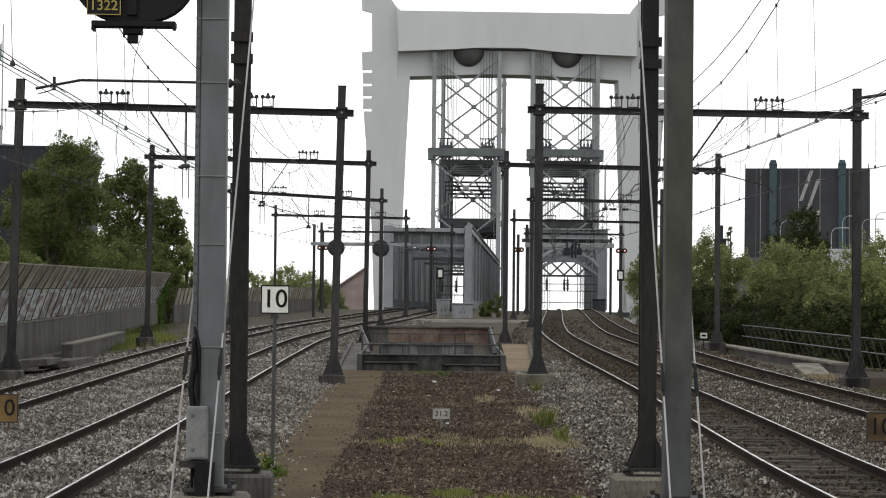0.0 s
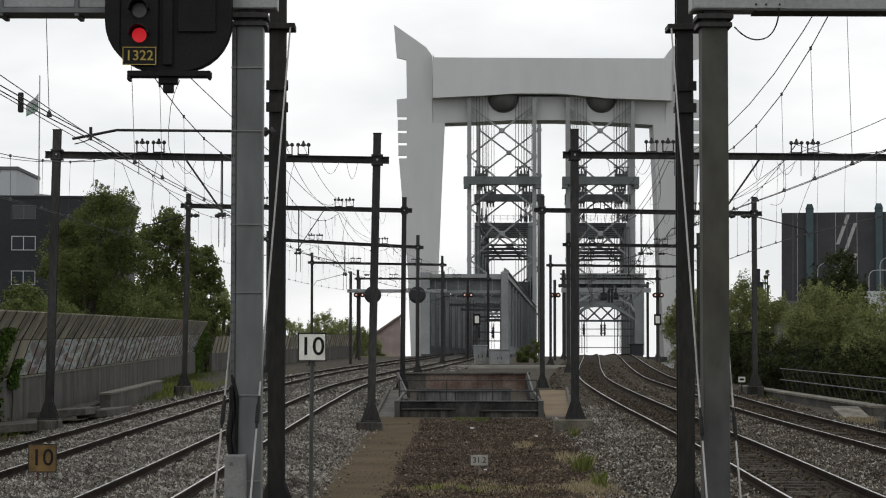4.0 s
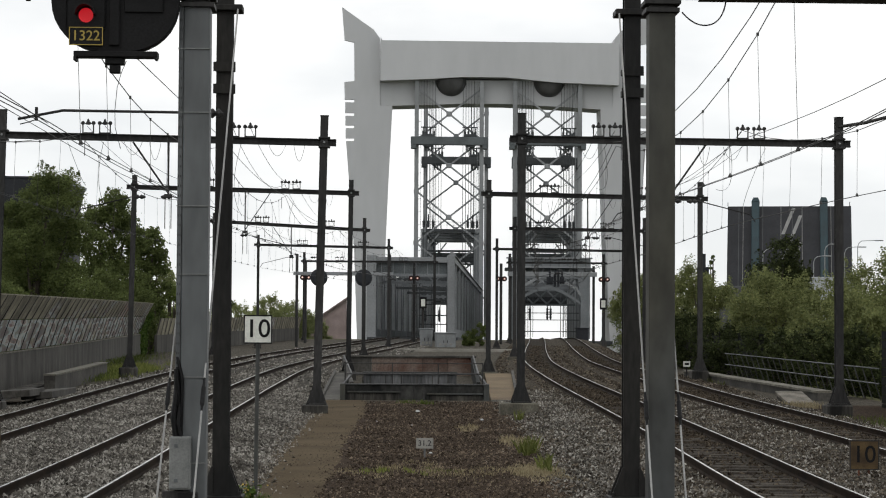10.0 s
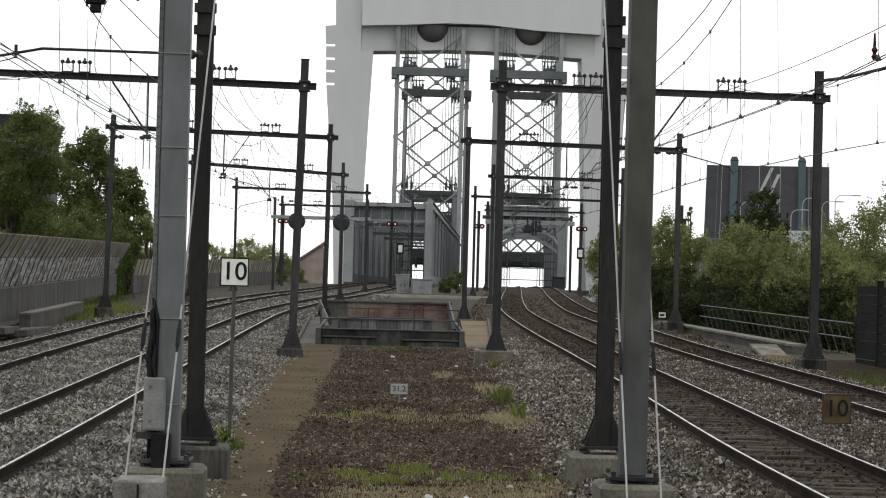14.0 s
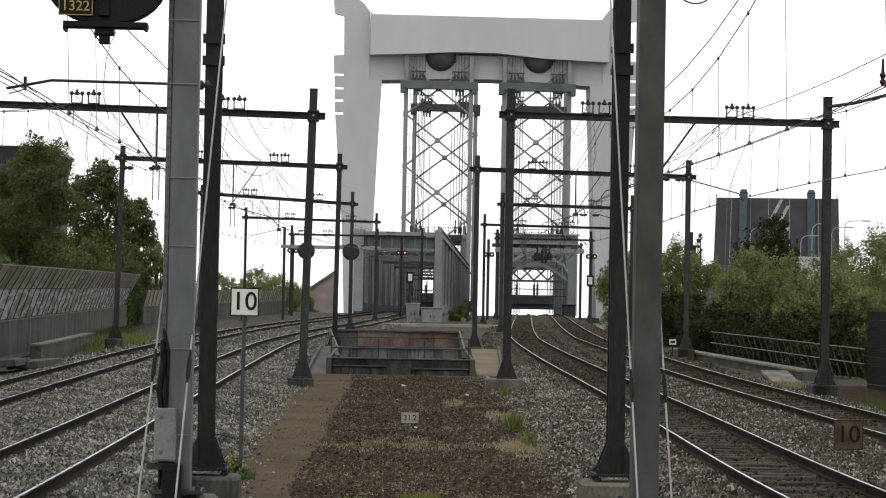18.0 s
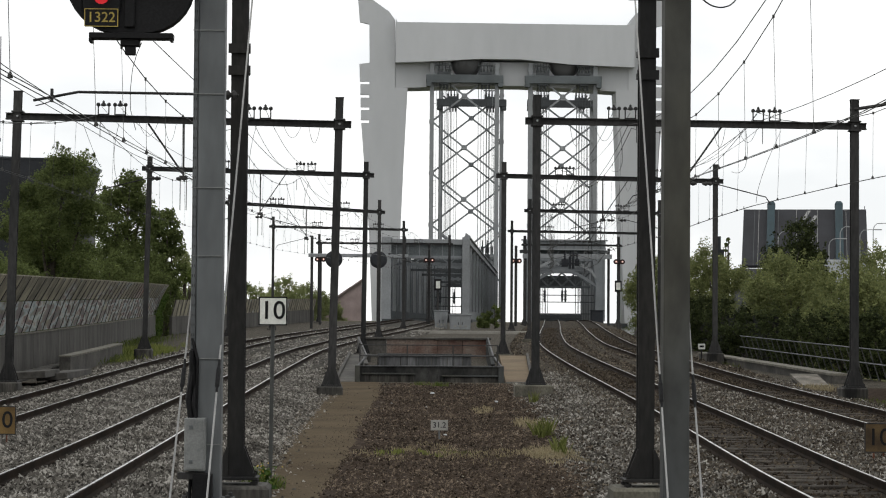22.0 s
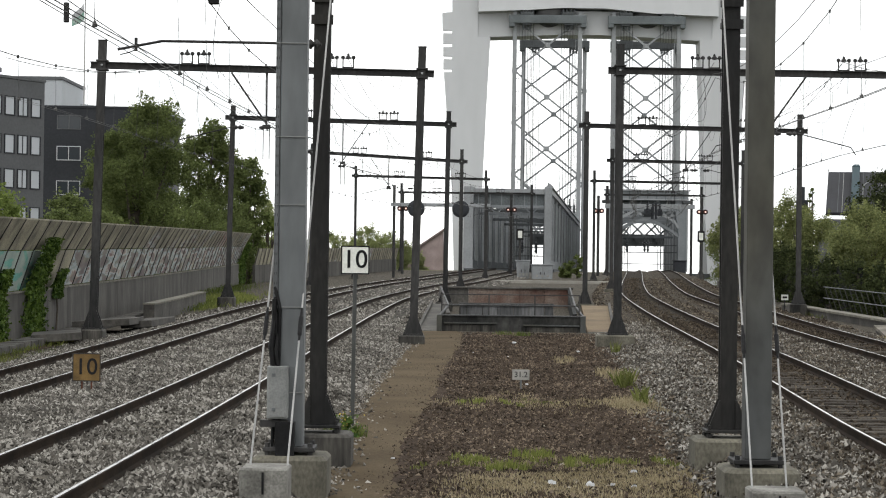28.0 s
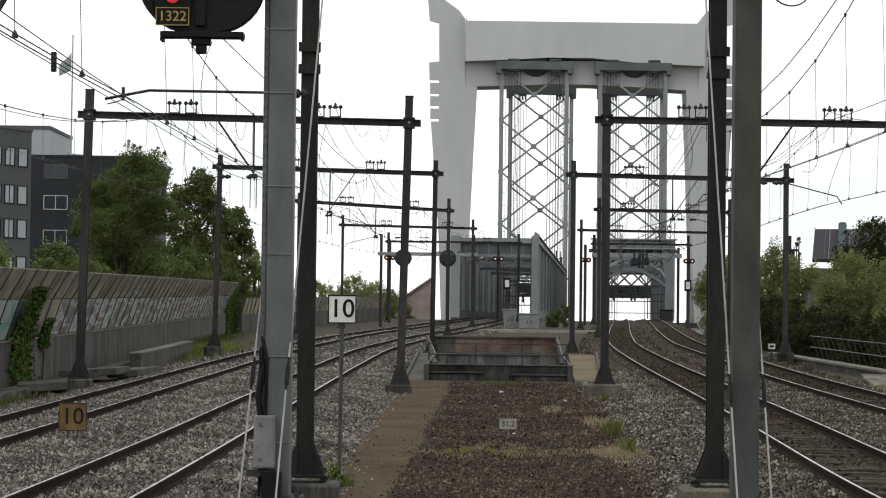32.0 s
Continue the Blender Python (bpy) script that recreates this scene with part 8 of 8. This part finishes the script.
def build_grass():
    rng = random.Random(5)
    spots = [(0.1, 30.9, 0.3, 0.5, 300, 0.10, GRASS_LUSH), (0.62, 29.7, 0.22, 0.35, 340, 0.12, GRASS_LUSH), (1.1, 31.5, 0.28, 0.6, 340, 0.12, GRASS_LUSH), (1.62, 30.7, 0.22, 0.5, 220, 0.11, GRASS_LUSH), (2.15, 30.6, 0.3, 0.4, 260, 0.10, GRASS_LUSH), (2.9, 30.9, 0.25, 0.4, 170, 0.09, GRASS_LUSH), (-0.3, 30.0, 0.3, 0.5, 60, 0.07, GRASS_PALE),
             (1.0, 27.3, 1.0, 0.9, 2600, 0.05, STRAW), (1.5, 28.3, 1.2, 0.8, 1800, 0.05, STRAW), (0.2, 30.4, 0.4, 0.7, 260, 0.05, STRAW), (1.4, 30.7, 0.5, 0.9, 360, 0.05, STRAW), (2.2, 26.5, 0.9, 0.8, 1500, 0.05, STRAW), (0.3, 25.5, 0.8, 0.8, 900, 0.05, STRAW), (2.5, 30.2, 0.6, 0.6, 260, 0.05, STRAW), (2.5, 28.2, 0.8, 1.0, 2400, 0.045, STRAW), (1.9, 29.2, 0.9, 0.6, 1200, 0.04, STRAW), (3.0, 29.6, 0.4, 1.2, 1200, 0.05, STRAW), (0.2, 28.3, 0.5, 0.7, 500, 0.04, STRAW), (0.7, 30.5, 1.4, 0.5, 500, 0.05, GRASS_PALE),
             (0.3, 41.4, 0.45, 1.6, 420, 0.05, STRAW), (1.2, 42.2, 0.5, 2.2, 360, 0.05, STRAW), (0.25, 41.9, 0.3, 1.2, 170, 0.08, GRASS_LUSH), (0.95, 41.2, 0.25, 1.0, 120, 0.07, GRASS_LUSH), (1.6, 41.5, 0.5, 1.2, 120, 0.06, GRASS_PALE), (2.0, 41.0, 0.7, 1.6, 420, 0.05, STRAW),
             (3.3, 41.6, 0.4, 1.3, 3200, 0.07, STRAW), (3.58, 46.8, 0.2, 0.5, 170, 0.36, GRASS_PALE), (3.55, 41.8, 0.2, 0.7, 90, 0.32, GRASS_PALE), (2.6, 41.4, 0.7, 1.0, 350, 0.05, STRAW), (3.5, 50, 0.4, 2.0, 420, 0.14, STRAW), (2.7, 57, 0.4, 1.5, 260, 0.10, STRAW), (4.3, 61, 0.15, 0.5, 90, 0.3, GRASS_PALE),
             (-1.85, 34.8, 0.35, 0.8, 300, 0.2, GRASS), (-2.1, 31.2, 0.4, 0.6, 250, 0.12, STRAW), (1.6, 72.0, 0.7, 0.6, 260, 0.16, GRASS), (-10.6, 46, 1.6, 3, 1500, 0.18, GRASS), (-12.0, 57, 1.0, 4, 1200, 0.16, GRASS),
             (-11.6, 100, 1.2, 8, 1500, 0.3, GRASS), (14.6, 60, 1.2, 5, 900, 0.12, GRASS), (15.4, 56, 1.4, 5, 1000, 0.14, GRASS), (15.6, 94, 0.5, 4, 300, 0.2, GRASS_PALE), (14.3, 71, 0.7, 2.0, 500, 0.2, STRAW), (-13.8, 128, 1.5, 14, 1500, 0.35, GRASS)]
    spots += [(-11.0, 105, 0.9, 7, 3200, 0.3, GRASS_LUSH), (-11.8, 113, 0.8, 6, 1800, 0.3, GRASS_LUSH), (-11.9, 60.5, 0.7, 3.5, 2200, 0.16, GRASS_LUSH), (-11.0, 52, 1.2, 4, 1800, 0.14, GRASS_PALE)]
    for i, (x, y, a, b, n, h, m) in enumerate(spots):
        grass_patch(x, y, a, b, n, h, m, 200 + i, "dry straw-coloured grass on the earth" if m is STRAW else "fresh green grass tufts on the earth" if m in (GRASS, GRASS_LUSH) else "pale yellow-green grass tufts on the earth" if m is GRASS_PALE else "dry straw-coloured grass on the earth")
    # yellow weeds by the mast, and litter
    w = thing("weed", pose(-1.72, 33.5, -0.36), "small weed with yellow flowers beside the mast", "weed")
    part("stem", Shape().tube([(0, 0, 0), (0.03, 0, 0.2), (0.0, 0, 0.42)], 0.008, 5), LEAF_IVY, w)
    g = np.random.default_rng(3)
    part("flowers", leaf_mesh("flowers", np.stack([g.normal(size=26) * 0.09, g.normal(size=26) * 0.09, g.uniform(0.15, 0.42, 26)], 1), 0.03, GOLD, g), GOLD, w)
    part("leaves", leaf_mesh("leaves", np.stack([g.normal(size=120) * 0.11, g.normal(size=120) * 0.1, g.uniform(0.02, 0.35, 120)], 1), 0.06, LEAF_IVY, g), LEAF_IVY, w)
    for x, y, s in ((2.35, 29.4, 0.06), (1.2, 27.7, 0.075), (1.95, 27.6, 0.05), (2.9, 31.2, 0.06), (1.67, 27.5, 0.085), (2.2, 27.4, 0.05), (1.66, 66.0, 0.085), (3.3, 61.0, 0.07), (1.45, 46.5, 0.045), (1.3, 58.0, 0.04), (0.4, 60, 0.04), (2.1, 24.6, 0.06), (-0.9, 31.0, 0.035)):
        sh = Shape()
        pts = [(s * rng.uniform(0.6, 1.1) * math.cos(a), s * rng.uniform(0.6, 1.1) * math.sin(a)) for a in [i * math.pi / 3.5 for i in range(7)]]
        vs = [(p[0], p[1], 0) for p in pts] + [(p[0] * 0.7, p[1] * 0.7, s * rng.uniform(0.3, 0.7)) for p in pts]
        sh.add(vs, [tuple(reversed(range(7))), tuple(range(7, 14))] + [(i, (i + 1) % 7, 7 + (i + 1) % 7, 7 + i) for i in range(7)])
        solid("litter", sh, FRAME_WHITE, "crumpled white scrap of litter on the ground", "litter", "litter on the median", at=pose(x, y, ground_height(x, y) + 0.015))
# ---- what moves ----
LIFT = [(0, 0.34), (3, 2.95), (6, 5.2), (9, 7.45), (13, 10.4), (16, 12.65), (19, 14.85), (21, 16.15), (24, 17.6), (28, 18.4), (32, 19.0)]

TILT = [(0, 12.0), (3, 14.0), (6, 20.5), (9, 27.5), (13, 36.0), (19, 46.5), (25, 58.5), (28, 63.3), (32, 70.0)]


def motions():
    for ob, x, y, z in YOKES:
        walk(ob, [(t, pose(x, y, z + d)) for t, d in LIFT])
    for ob, x, y, z in SPANS:
        walk(ob, [(t, pose(x, y, z - d)) for t, d in LIFT])
    walk(LEAF, [(t, pose(86.6, 445, 16.95, -a, 0, -10.94)) for t, a in TILT])


build_ground()
build_path()
ballast_bed("ballast_left", "outer_left", "inner_left", 2.0, 1.95, "grey broken stone ballast under two tracks")
ballast_bed("ballast_right", "inner_right", "outer_right", 2.3, 2.0, "grey and rust-brown ballast under two tracks")
for name in TRACKS:
    railway_track(name, SLEEPER if "right" in name else SLEEPER_CONC, "railway track of steel rails on %s sleepers" % ("timber" if "right" in name else "concrete"))
build_gantries()
build_near_masts()
build_signal_gantry()
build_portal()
YOKES, SPANS = [], []
for tx, back_x in ((16.45, 19.75), (35.5, 39.1)):
    lattice_tower(tx, 424.9, 6.3, 1.0, 57.5 - 5, "tall grey lattice guide tower under the portal")
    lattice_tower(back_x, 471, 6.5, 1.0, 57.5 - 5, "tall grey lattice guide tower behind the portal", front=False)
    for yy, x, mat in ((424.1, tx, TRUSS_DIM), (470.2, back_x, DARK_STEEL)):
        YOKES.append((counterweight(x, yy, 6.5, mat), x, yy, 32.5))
    SPANS.append((lift_span(tx + 0.55, 430, 5.7, 0.0727), tx + 0.55, 430, 20.34))
left_truss()
right_truss()
LEAF = bascule_leaf()
build_near()
build_wires()
build_underpass()
build_far_signals()
build_barrier()
build_plants()
build_left_buildings()
build_right()
build_stones()
build_grass()
motions()
